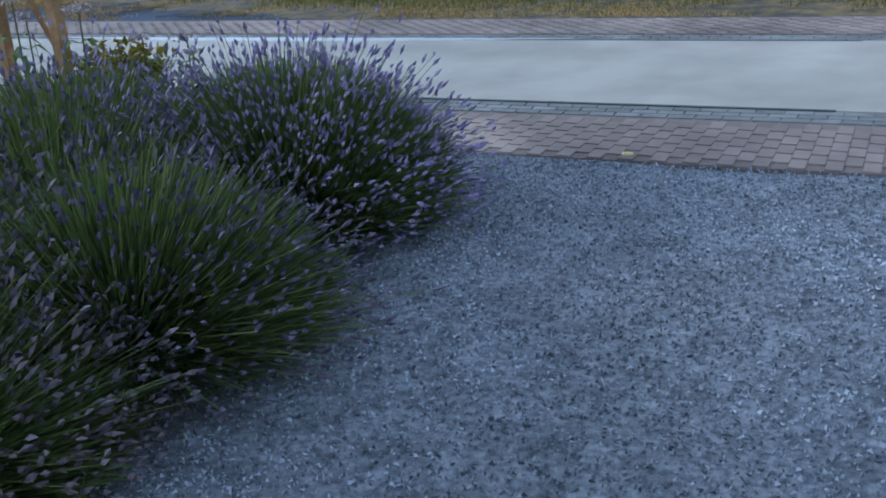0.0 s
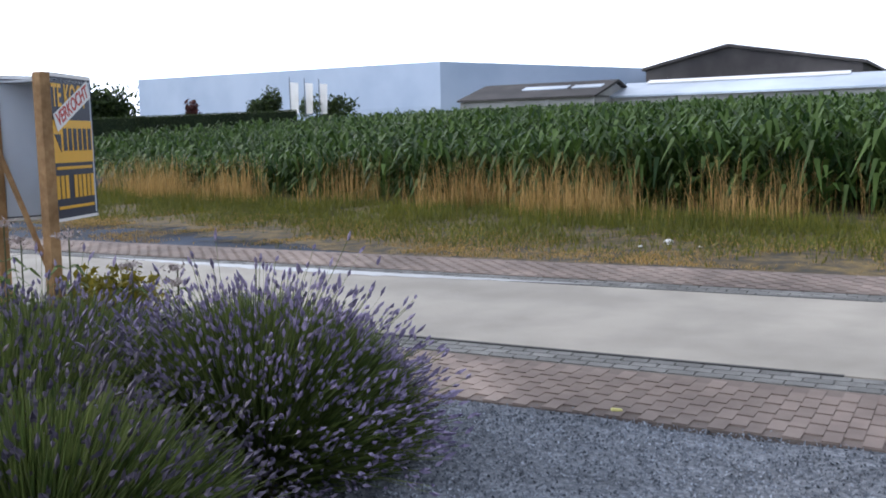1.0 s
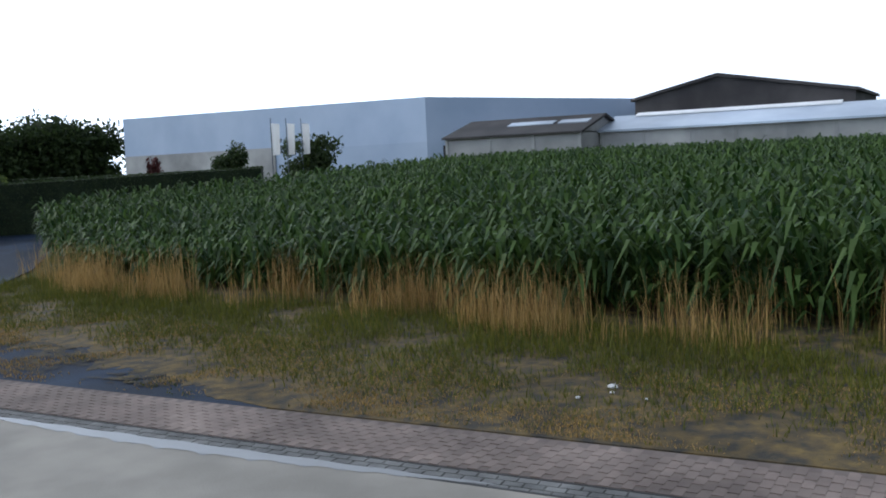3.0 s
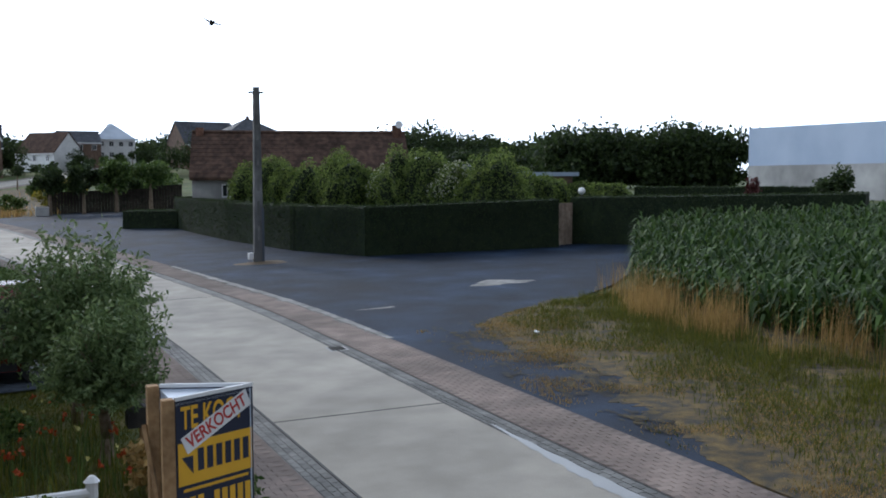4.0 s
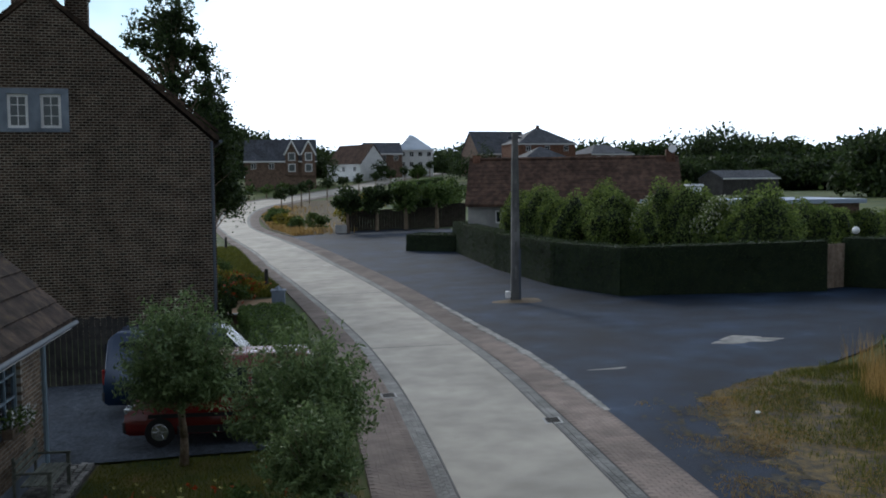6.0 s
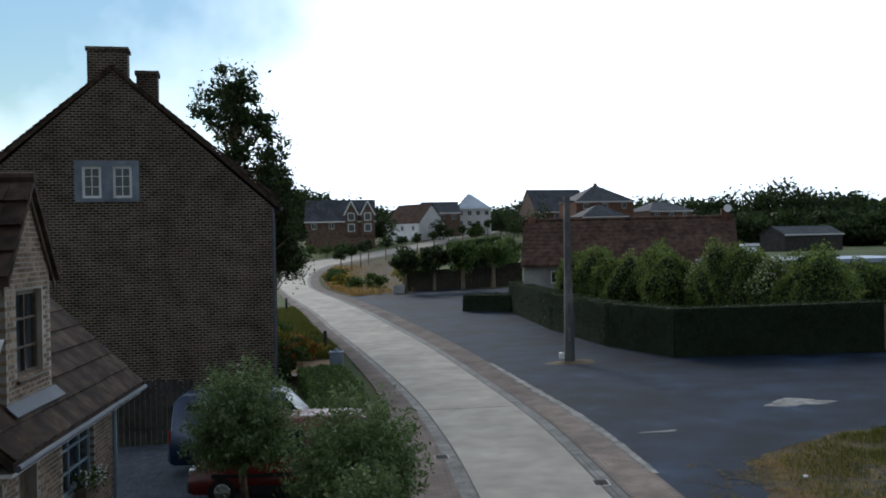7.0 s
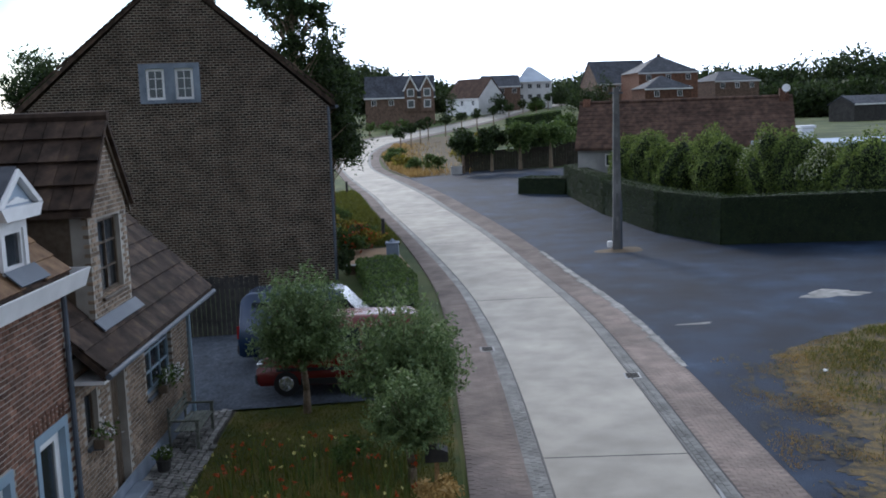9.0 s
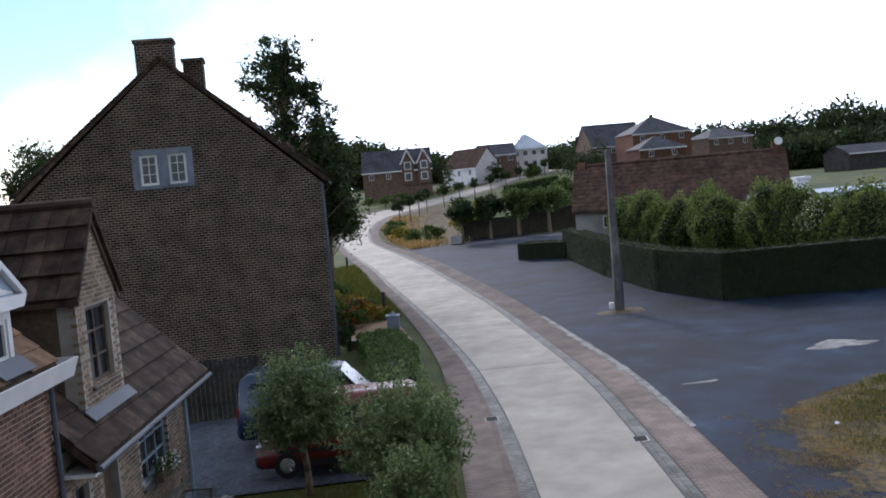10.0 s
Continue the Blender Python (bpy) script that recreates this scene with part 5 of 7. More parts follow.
# ---- cars ----
def car(name, m, label, paint, length, width, height, hood, van):
    """A car along its own x (front at +x), built from a side outline, with glass, lamps, bumpers and wheels."""
    g = thing(name, m, label, "car")
    L, W, H = length / 2, width / 2, height
    wb = length * 0.32
    rear_roof = -L + (0.12 if van else 0.45)
    side = [(-L, 0.35), (-L, 0.85), (-L + 0.04, 1.0), (rear_roof, H - 0.12), (rear_roof + 0.18, H), (0.25, H), (0.5, H - 0.04), (hood, 1.02), (L - 0.25, 0.86), (L - 0.03, 0.72), (L, 0.4), (L - 0.06, 0.25), (-L + 0.06, 0.25)]
    bm = bmesh.new()
    def wide(z):
        return W if z < 0.98 else W * (1 - 0.17 * (z - 0.98) / (H - 0.98))
    a = [bm.verts.new((x, -wide(z), z)) for x, z in side]
    b = [bm.verts.new((x, wide(z), z)) for x, z in side]
    bm.faces.new(a)
    bm.faces.new(b[::-1])
    for i in range(len(side)):
        j = (i + 1) % len(side)
        bm.faces.new((a[j], a[i], b[i], b[j]))
    bmesh.ops.recalc_face_normals(bm, faces=bm.faces)
    bmesh.ops.bevel(bm, geom=[e for e in bm.edges], offset=0.035, segments=2, affect="EDGES")
    body = part("body", bm, paint, g, "", True)
    for s in (-1, 1):
        for x0, x1, t0, t1 in ((0.62, hood - 0.1, 0.36, hood - 0.28 - 0.3), (-0.52, 0.54, -0.5, 0.28), (-L + 0.3, -0.62, -L + 0.42, -0.6)):
            z0, z1 = 1.05, H - 0.2
            if t1 - t0 < 0.1:
                t1 = t0 + 0.1
            y0, y1 = wide(z0) + 0.006, wide(z1) + 0.006
            bm = bmesh.new()
            vs = [bm.verts.new(v) for v in ((x0, s * y0, z0), (x1, s * y0, z0), (t1, s * y1, z1), (t0, s * y1, z1))]
            vi = [bm.verts.new(v) for v in ((x0, s * (y0 - 0.03), z0), (x1, s * (y0 - 0.03), z0), (t1, s * (y1 - 0.03), z1), (t0, s * (y1 - 0.03), z1))]
            bm.faces.new(vs)
            bm.faces.new(vi[::-1])
            for i in range(4):
                bm.faces.new((vs[i], vi[i], vi[(i + 1) % 4], vs[(i + 1) % 4]))
            bmesh.ops.recalc_face_normals(bm, faces=bm.faces)
            part("side_window", bm, PANE, g)
        part("sill_trim", boxm(-wb + 0.35, wb - 0.35, s * W - 0.02, s * W + 0.015, 0.27, 0.42), RUBBER, g)
        part("rub_strip", boxm(-L + 0.3, L - 0.5, s * W - 0.01, s * W + 0.012, 0.6, 0.68), RUBBER, g)
        part("mirror", boxm(hood - 0.3, hood - 0.18, s * (W + 0.02), s * (W + 0.2), 1.0, 1.16, bevel=0.03), RUBBER, g)
        part("headlight", boxm(L - 0.26, L - 0.02, s * (W - 0.36), s * (W - 0.03), 0.66, 0.82, bevel=0.03), CHROME, g, "clear headlight")
        part("tail_light", boxm(-L - 0.012, -L + 0.06, s * (W - 0.2), s * (W - 0.03), 0.75, 1.1, bevel=0.01), RED_LENS, g, "red tail light")
        for x in (-wb, wb):
            w = part("wheel", tube(bmesh.new(), (x, s * (W - 0.17), 0.3), (x, s * (W + 0.012), 0.3), 0.3, n=20), RUBBER, g, "black tyre")
            bm = tube(bmesh.new(), (x, s * (W + 0.0), 0.3), (x, s * (W + 0.02), 0.3), 0.19, 0.17, 16)
            for k in range(6):
                c = k * math.pi / 3
                tube(bm, (x, s * (W + 0.02), 0.3), (x + 0.15 * math.cos(c), s * (W + 0.026), 0.3 + 0.15 * math.sin(c)), 0.025, 0.02, 6)
            part("hubcap", bm, CHROME, w, "silver hubcap")
    bm = bmesh.new()
    ws = [(0.53, H - 0.07), (hood - 0.02, 1.04)]
    vs = [bm.verts.new(v) for v in ((ws[0][0], -W * 0.76, ws[0][1]), (ws[0][0], W * 0.76, ws[0][1]), (ws[1][0], W * 0.9, ws[1][1]), (ws[1][0], -W * 0.9, ws[1][1]))]
    f = bm.faces.new(vs)
    r = bmesh.ops.extrude_face_region(bm, geom=[f])
    for v in r["geom"]:
        if isinstance(v, bmesh.types.BMVert):
            v.co += Vector((0.02, 0, 0.025))
    bmesh.ops.recalc_face_normals(bm, faces=bm.faces)
    part("windscreen", bm, PANE, g)
    part("rear_window", boxm(-L - 0.0, -L + 0.03, -W * 0.72, W * 0.72, 1.08, H - 0.25, m=Matrix.Translation((0.03, 0, 0))), PANE, g)
    part("bumper", boxm(L - 0.1, L + 0.03, -W + 0.03, W - 0.03, 0.28, 0.56, bevel=0.04), RUBBER, g)
    part("bumper", boxm(-L - 0.04, -L + 0.1, -W + 0.03, W - 0.03, 0.32, 0.6, bevel=0.04), RUBBER, g)
    return g


RUBBER = plain("black_rubber", (0.015, 0.015, 0.016), 0.7)
CHROME = plain("silver_metal", (0.55, 0.56, 0.58), 0.25, 0.8)
RED_LENS = plain("red_lens", (0.3, 0.01, 0.01), 0.2)
RED_PAINT = plain("dark_red_paint", (0.12, 0.01, 0.007), 0.25)
BLUE_PAINT = plain("metallic_blue_paint", (0.018, 0.035, 0.075), 0.25, 0.3)
car("red_car", pose(-6.1, -4.2, gz(-6, -4.2) + 0.005, 0, 0, -90), "dark red hatchback van parked on the gravel bay", RED_PAINT, 4.0, 1.66, 1.78, 1.25, True)
car("blue_car", pose(-9.2, -4.95, gz(-9, -4.95) + 0.005, 0, 0, 90), "dark blue estate car with sky-bright windscreen behind the red one", BLUE_PAINT, 4.5, 1.76, 1.92, 1.3, True)


# ---- plants ----
def hedge(label, line, width, height, density=260, leaf=None, size=0.05):
    g = thing("hedge", pose(0, 0, 0), label, "hedge")
    vs, fs = [], []
    q = []
    for (a, b) in zip(line, line[1:]):
        a, b = Vector(a), Vector(b)
        n = (b - a).normalized()
        a, b = a - n * width * 0.22, b + n * width * 0.22
        s = Vector((-n.y, n.x)) * width / 2
        base = len(vs)
        for p in (a - s, b - s, b + s, a + s):
            vs.append((p.x, p.y, gz(p.x, p.y) - 0.05))
        for p in (a - s * 0.9, b - s * 0.9, b + s * 0.9, a + s * 0.9):
            vs.append((p.x, p.y, gz(p.x, p.y) + height - 0.03))
        fs += [[base + i for i in f] for f in ((3, 2, 1, 0), (4, 5, 6, 7), (0, 1, 5, 4), (1, 2, 6, 5), (2, 3, 7, 6), (3, 0, 4, 7))]
        ln = (b - a).length
        cnt = int(density * ln * (2 * height + width))
        u = RNG.uniform(0, ln, cnt)
        k = RNG.uniform(-height, height + width, cnt)
        off = np.where(k < 0, -width / 2, np.where(k < width, k - width / 2, width / 2))
        zz = np.where(k < 0, k + height, np.where(k < width, height, height - (k - width)))
        x = a.x + n.x * u - n.y * off
        y = a.y + n.y * u + n.x * off
        p = np.stack([x, y, GZ(x, y) + zz], 1) + RNG.normal(0, 0.025, (cnt, 3))
        q.append(quads(RNG, p, size))
    # solid block, coloured near black as the shade behind the leaves
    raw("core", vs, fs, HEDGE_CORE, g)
    tagged(quad_mesh("foliage", np.concatenate(q), leaf, g), kind="stuff")
    return g


def maize_field():
    g = thing("maize_field", pose(0, 0, 0), "dense dark green maize field as tall as a person", "maize", kind="stuff")
    def inside(x, y):
        front = np.interp(x, [-8, 0, 7, 14, 60], [11.7, 10.9, 9.6, 9.3, 9.3])
        left = np.interp(y, [11.7, 20.2, 30, 60], [-7.4, -18.5, -18.8, -19.5])
        behind = (x < -12.7) & (y > 20.1 + (x + 22.9) * 0.68 - 1.0)
        return (y > front) & (x > left) & ~behind
    rows = []
    for j in range(70):
        y0 = 9.3 + 0.62 * j
        step = 0.17 if j < 10 else 0.3
        x = np.arange(-20, 52, step)
        x = x + RNG.normal(0, 0.04, len(x))
        y = np.full(len(x), y0) + RNG.normal(0, 0.09, len(x))
        k = inside(x, y)
        rows.append((x[k], y[k], np.full(k.sum(), j)))
    x, y, j = (np.concatenate(c) for c in zip(*rows))
    z = GZ(x, y)
    front = y - np.interp(x, [-8, 0, 7, 14, 60], [11.7, 10.9, 9.6, 9.3, 9.3])
    near = (front < 5.0) | (x < np.interp(y, [11.7, 20.2, 30, 60], [-4.5, -15, -15.5, -16]))
    left = x - np.interp(y, [11.7, 20.2, 30, 60], [-7.4, -18.5, -18.8, -19.5])
    h = RNG.uniform(0.9, 1.08, len(x)) * (0.62 + 0.26 * np.clip(front / 5, 0, 1) + 0.66 * np.clip(np.maximum(left / 17, (front - 3) / 10), 0, 1))
    q = []
    def leaf_set(sel, k0, k1, count):
        n = sel.sum()
        for i in range(count):
            f = k0 + (k1 - k0) * i / max(1, count - 1)
            a = RNG.uniform(0, 2 * math.pi, n)
            d = np.stack([np.cos(a), np.sin(a), np.zeros(n)], 1)
            s = np.stack([-np.sin(a), np.cos(a), np.zeros(n)], 1) * 0.042 * RNG.uniform(0.8, 1.3, (n, 1))
            root = np.stack([x[sel], y[sel], z[sel] + h[sel] * f * RNG.uniform(0.93, 1.05, n)], 1)
            ln = RNG.uniform(0.4, 0.75, (n, 1)) * (1.0 if f < 0.85 else 0.7) * np.clip(h[sel], 0.6, 1.1)[:, None]
            up = np.array([0, 0, 1.0])
            m = root + d * ln * 0.45 + up * ln * RNG.uniform(0.25, 0.6, (n, 1))
            t = root + d * ln * RNG.uniform(0.7, 1.0, (n, 1)) + up * ln * RNG.uniform(-0.35, 0.5, (n, 1))
            q.append(np.stack([root - s * 0.5, root + s * 0.5, m + s, m - s], 1))
            q.append(np.stack([m - s, m + s, t + s * 0.1, t - s * 0.1], 1))
    leaf_set(near, 0.08, 1.0, 16)
    leaf_set(~near, 0.72, 1.0, 6)
    n = near.sum()
    for a in (0, math.pi / 2):
        s = np.array([math.cos(a), math.sin(a), 0]) * 0.012
        r = np.stack([x[near], y[near], z[near]], 1)
        t = r + np.stack([RNG.normal(0, 0.03, n), RNG.normal(0, 0.03, n), h[near]], 1)
        q.append(np.stack([r - s, r + s, t + s * 0.6, t - s * 0.6], 1))
    tagged(quad_mesh("plants", np.concatenate(q), MAIZE_LEAF, g), kind="stuff")



def verge():
    def strip(n, x0, x1, lo, hi, height, width, mat, name, label, clump=None, fade=1.0, bend=0.35):
        x = RNG.uniform(x0, x1, n)
        front = np.interp(x, [-9, -6.5, -4.5, 0, 7, 14, 60], [11.4, 11.6, 11.0, 10.6, 9.5, 9.2, 9.2])
        near = np.interp(x, [-9, -7.7, -6.8, -5.9, -3.1, -1.4, 0, 2, 4, 6, 60], [10.8, 8.8, 7.5, 6.5, 5.8, 5.9, 5.7, 5.0, 4.4, 4.12, 4.1])
        t = lo + (hi - lo) * RNG.uniform(0, 1, n) ** fade
        y = near + (front - near) * t
        if clump is not None:
            k = np.sin(x * 2.1 + np.sin(y * 3)) + np.sin(x * 0.83 + y * 1.7) + 0.8 * np.sin(x * 5.3 - y * 4.1) * np.sin(x * 1.31) + RNG.normal(0, 0.55, n) > clump
            x, y = x[k], y[k]
        k = y > 4.14
        x, y = x[k], y[k]
        p = np.stack([x, y, GZ(x, y) - 0.02], 1)
        g = quad_mesh(name, blades(RNG, p, height, width, bend), mat)
        tagged(g, label, "grass", kind="stuff")
    strip(20000, -8, 40, 0.72, 1.04, 0.54, 0.0048, DRY_GRASS, "golden_grass", "clumps of golden dry grass before the maize", 0.7)
    strip(11000, -8, 40, 0.76, 1.14, 0.95, 0.0042, DRY_GRASS, "tall_grass", "tall thin straw stalks standing among the maize", 0.35, 1.0, 0.16)
    strip(20000, -8, 40, 0.55, 1.04, 0.3, 0.005, GREEN_GRASS, "rough_grass", "rough green grass before the maize", -0.9)
    strip(90000, -8, 40, 0.1, 0.94, 0.15, 0.0065, GREEN_GRASS, "verge_grass", "green and yellow uncut verge grass", -1.2, 0.62, 0.7)
    strip(30000, -7, 16, -0.34, 0.14, 0.06, 0.007, DRY_GRASS, "straw_tufts", "loose straw-coloured tufts at the edge of the asphalt", 1.0)
    strip(110000, -7.5, 40, -0.02, 0.5, 0.05, 0.006, DRY_GRASS, "short_grass", "short dry straw-coloured verge grass", -0.1)
    strip(34000, -7.5, 40, -0.05, 0.45, 0.06, 0.006, GREEN_GRASS, "short_green_grass", "short green verge grass", 0.1)
    xs = [-8.4 + 0.1 * i for i in range(165)] + [9, 20, 45]
    base = np.interp(xs, [-8.4, -7.7, -6.8, -5.9, -4.5, -3.1, -1.4, 0, 2, 4, 5.5, 45], [10.0, 8.8, 7.5, 6.6, 6.1, 5.85, 5.95, 5.7, 5.05, 4.4, 4.08, 4.04])
    a = [(x, max(4.05, y + (0.28 * math.sin(x * 5.1) * math.sin(x * 1.7 + 1) + 0.2 * math.sin(x * 2.3) + float(RNG.normal(0, 0.12))) * min(1, max(0, (5.2 - x) / 3)))) for x, y in zip(xs, base)]
    b = [(x, 12.0) for x in xs]
    tagged(ribbon("verge", a, b, 0.004, VERGE, 10, 0.03), "dry trodden verge of earth and straw", "verge")
    # earth and straw trodden out over the asphalt, thinning towards the bricks
    for name, label, mat, count, reach, size in (("trodden_earth", "thin patches of earth trodden over the asphalt", SOIL_PATCH, 900, 0.85, 0.11), ("straw_patch", "flat patches of straw and moss over the asphalt", STRAW_PATCH, 520, 0.6, 0.085)):
        vs, fs = [], []
        for i in range(count):
            x = float(RNG.uniform(-6.5, 4.6))
            hi = float(np.interp(x, [-6.8, -5.9, -3.1, -1.4, 0, 2, 4.6], [7.6, 6.7, 6.0, 6.1, 5.9, 5.2, 4.5]))
            y = hi - abs(float(RNG.normal(0, reach)))
            if math.sin(x * 2.7 + y * 1.3) + math.sin(y * 4.1 - x * 1.9) + float(RNG.normal(0, 0.5)) < 0.1 or y < 4.35:
                continue
            r, k0, z = size * float(RNG.uniform(0.3, 1.2)), len(vs), 0.005 + 0.006 * i / count + (0.004 if mat is STRAW_PATCH else 0)
            for j in range(11):
                q = j / 11 * 2 * math.pi
                w = r * float(RNG.uniform(0.45, 1.15))
                px, py = x + 1.5 * w * math.cos(q), max(4.12, y + 0.8 * w * math.sin(q))
                vs.append((px, py, gz(px, py) + z))
            fs.append(tuple(range(k0, k0 + 11)))
        tagged(raw(name, vs, fs, mat), label, "dirt", kind="stuff")
    # pale dust along the outer edge of the brick strip
    n = 620
    line = [(x, edge(LINES[5], x)) for x in np.linspace(-5.5, -26, n)]
    wide = [0.02 + 0.16 * math.sin(math.pi * i / n) * (0.5 + 0.5 * math.sin(i * 0.131) * math.sin(i * 0.043 + 1)) + abs(float(RNG.normal(0, 0.07))) for i in range(n)]
    tagged(ribbon("dust_line", [(p[0], p[1] - w) for p, w in zip(line, wide)], [(p[0], p[1] + 0.06 + 0.3 * w) for p, w in zip(line, wide)], 0.0235, PALE_PATCH, 1, 0.02), "pale dry sand blown along the brick edge", "dust")
    bm = bmesh.new()
    for cx, cy, lx, ly, ph in ((-9.9, 5.55, 0.1, 0.5, 0.4),):
        vs = []
        for i in range(22):
            q = i / 22 * 2 * math.pi
            k = 1 + 0.3 * math.sin(3 * q + ph) + 0.15 * math.sin(8 * q)
            px, py = cx + lx * k * math.cos(q), cy + ly * k * math.sin(q)
            vs.append(bm.verts.new((px, py, gz(px, py) + 0.005)))
        bm.faces.new(vs)
    tagged(part("dust_streak", bm, PALE_PATCH), "thin pale dust streaks on the asphalt", "stain", kind="structure")


SOIL_PATCH = material("trodden_earth", (0.028, 0.03, 0.034), (0.075, 0.066, 0.05), 0.3, 0.95, 0.6, 40, c=(0.11, 0.085, 0.05))
STRAW_PATCH = material("trodden_straw", (0.05, 0.045, 0.03), (0.12, 0.09, 0.035), 0.15, 0.95, 0.6, 40)


def board_fence():
    g = thing("board_fence", pose(-13.0, -8.5, gz(-13, -8.5)), "dark stained vertical board fence behind the cars", "fence")
    for i in range(24):
        part("board", boxm(-0.012, 0.012, -2.6 + i * 0.155, -2.46 + i * 0.155, -0.1, 1.85 + 0.04 * math.sin(i * 2.3), bevel=0.004), BLACK_WOOD, g)
    for z in (0.4, 1.5):
        part("rail", boxm(-0.06, -0.013, -2.6, 1.1, z, z + 0.09), BLACK_WOOD, g)
    g = thing("shed_door", pose(-5.6, -9.2, gz(-5, -9)), "grey-blue wooden side gate beside the cottage", "gate")
    part("panel", boxm(-0.03, 0.03, -0.9, 1.45, 0, 2.05, bevel=0.01), BLUE_FRAME, g)


board_fence()


def gate_pillar():
    g = thing("gate_pillar", pose(-24.0, -3.6, gz(-24, -3.6)), "grey stone gate pillar with pointed cap", "pillar")
    part("shaft", boxm(-0.3, 0.3, -0.26, 0.26, -0.1, 1.1, bevel=0.02), STONE_TRIM, g)
    bm = boxm(-0.34, 0.34, -0.3, 0.3, 1.1, 1.16)
    tube(bm, (0, 0, 1.16), (0, 0, 1.32), 0.2, 0.02, 4)
    part("cap", bm, STONE_TRIM, g)
    g = thing("garden_wall", pose(-23.6, -4.4, gz(-24, -4.4)), "low dark brick garden wall with pale coping", "wall")
    part("body", boxm(-0.12, 0.12, -1.2, 1.2, -0.1, 0.28), DARK_BRICK, g)
    part("coping", boxm(-0.15, 0.15, -1.2, 1.2, 0.28, 0.33, bevel=0.01), FAC_LOW, g)
    a = [(-24.2, -5.4), (-27, -5.9), (-31, -6.4)]
    b = [(-24.2, -2.9), (-27, -3.3), (-31, -3.8)]
    tagged(ribbon("side_drive", a, b, 0.01, SAND, 3), "sandy orange-brown side drive", "drive")
    for i, (x, y) in enumerate([(-64.4, -8.9), (-34.5, -4.5)]):
        g = thing("bollard", pose(x, y, gz(x, y)), "dark wooden roadside bollard", "bollard", "roadside bollards")
        part("post", tube(bmesh.new(), (0, 0, -0.1), (0, 0, 1.1), 0.1, 0.09, 8), BLACK_WOOD, g)


SAND = material("orange_sand", (0.3, 0.2, 0.12), (0.42, 0.29, 0.18), 1.0, 0.95, 0.3, 40)
gate_pillar()


hedge("tall clipped dark green hedge along the asphalt yard", [(-53.5, 8.3), (-38.9, 8.5), (-29.6, 9.4), (-24.6, 10.9), (-22.3, 18.3)], 1.0, 2.05, 260, HEDGE_LEAF, 0.036)
hedge("clipped dark green hedge beyond the wooden gate", [(-22.9, 20.1), (-18.5, 23.1), (-13.3, 26.6)], 1.0, 2.05, 260, HEDGE_LEAF, 0.036)
hedge("long dark hedge across the meadow", [(-47.0, 41.0), (-38.0, 50.5)], 1.2, 1.5, 60, HEDGE_LEAF, 0.08)
hedge("short low clipped hedge at the yard entrance", [(-55.6, 5.4), (-53.2, 8.0)], 1.6, 1.2, 150, HEDGE_LEAF, 0.05)
hedge("low leafy garden hedge beside the parking bay", [(-12.6, -3.3), (-17.5, -3.4), (-22.6, -4.2)], 1.7, 0.75, 200, SHRUB_LEAF, 0.06)
maize_field()
verge()
for i, (x, y, r, h, n) in enumerate([(-29.5, -5.7, 0.8, 1.0, 1200), (-31, -5.0, 0.9, 1.1, 1500), (-33, -5.5, 0.9, 1.2, 1500), (-35, -5.9, 0.9, 1.0, 1200)]):
    shrub("flowering_shrub", x, y, r, h, n, GOLD_LEAF if i % 2 else SHRUB_LEAF, 0.09, "yellow-green shrub with orange flowers by the drive", "shrub", 0, "shrubs by the drive", 100 + i, POPPY)
n = 16000
x = RNG.uniform(-66, -31.5, n)
y = np.array([edge(LINES[0], v) for v in x]) - 0.25 - RNG.exponential(1.6, n)
tagged(quad_mesh("roadside_grass", blades(RNG, np.stack([x, y, GZ(x, y)], 1), 0.3, 0.018, 0.5), GREEN_GRASS), "rough green and yellow grass along the street", "grass", kind="stuff")
for i, (x, y, r, h) in enumerate([(-29.0, -7.4, 1.0, 1.3), (-32.5, -7.2, 1.1, 1.5), (-37.0, -7.2, 1.0, 1.3), (-41.0, -7.8, 1.2, 1.6)]):
    shrub("border_shrub", x, y, r, h, 1600, SHRUB_LEAF if i % 2 else GOLD_LEAF, 0.09, "leafy yellow-green garden shrub beside the street", "shrub", 0, "garden shrubs beside the street", 115 + i)
shrub("conifer", -22.6, -5.4, 0.45, 1.35, 1500, TREE_LEAF, 0.06, "small dark upright conifer by the house corner", "conifer", 0, "", 110)


POLE = material("weathered_concrete", (0.13, 0.13, 0.13), (0.2, 0.2, 0.195), 0.5, 0.85, 0.3, 40)


def utility_pole():
    g = thing("utility_pole", pose(-24.75, 6.15, gz(-24.75, 6.15)), "tapered grey concrete utility pole at the yard", "pole")
    bm = bmesh.new()
    prism(bm, [(-0.2, -0.2), (0.2, -0.2), (0.11, 7.0), (-0.11, 7.0)], -0.12, 0.12, "x")
    part("shaft", bm, POLE, g)
    for k in range(6):
        part("recess", boxm(0.121, 0.128, -0.05, 0.05, 0.9 + k, 1.5 + k), GUTTER, g)
    part("cable_cover", boxm(0.12, 0.17, 0.12, 0.2, 0, 2.2), ZINC, g)
    part("insulator_bar", boxm(-0.05, 0.05, -0.3, 0.3, 6.75, 6.82), ZINC, g)
    part("junction_box", boxm(-0.1, 0.12, -0.42, -0.22, 0.15, 0.42, bevel=0.02), WHITE, g, "small white junction box")
    o = raw("soil_patch", *disc(-24.75, 6.3, 0.9, 0.035), SOIL)
    tagged(o, "ring of bare soil and weeds round the pole", "soil", kind="structure")


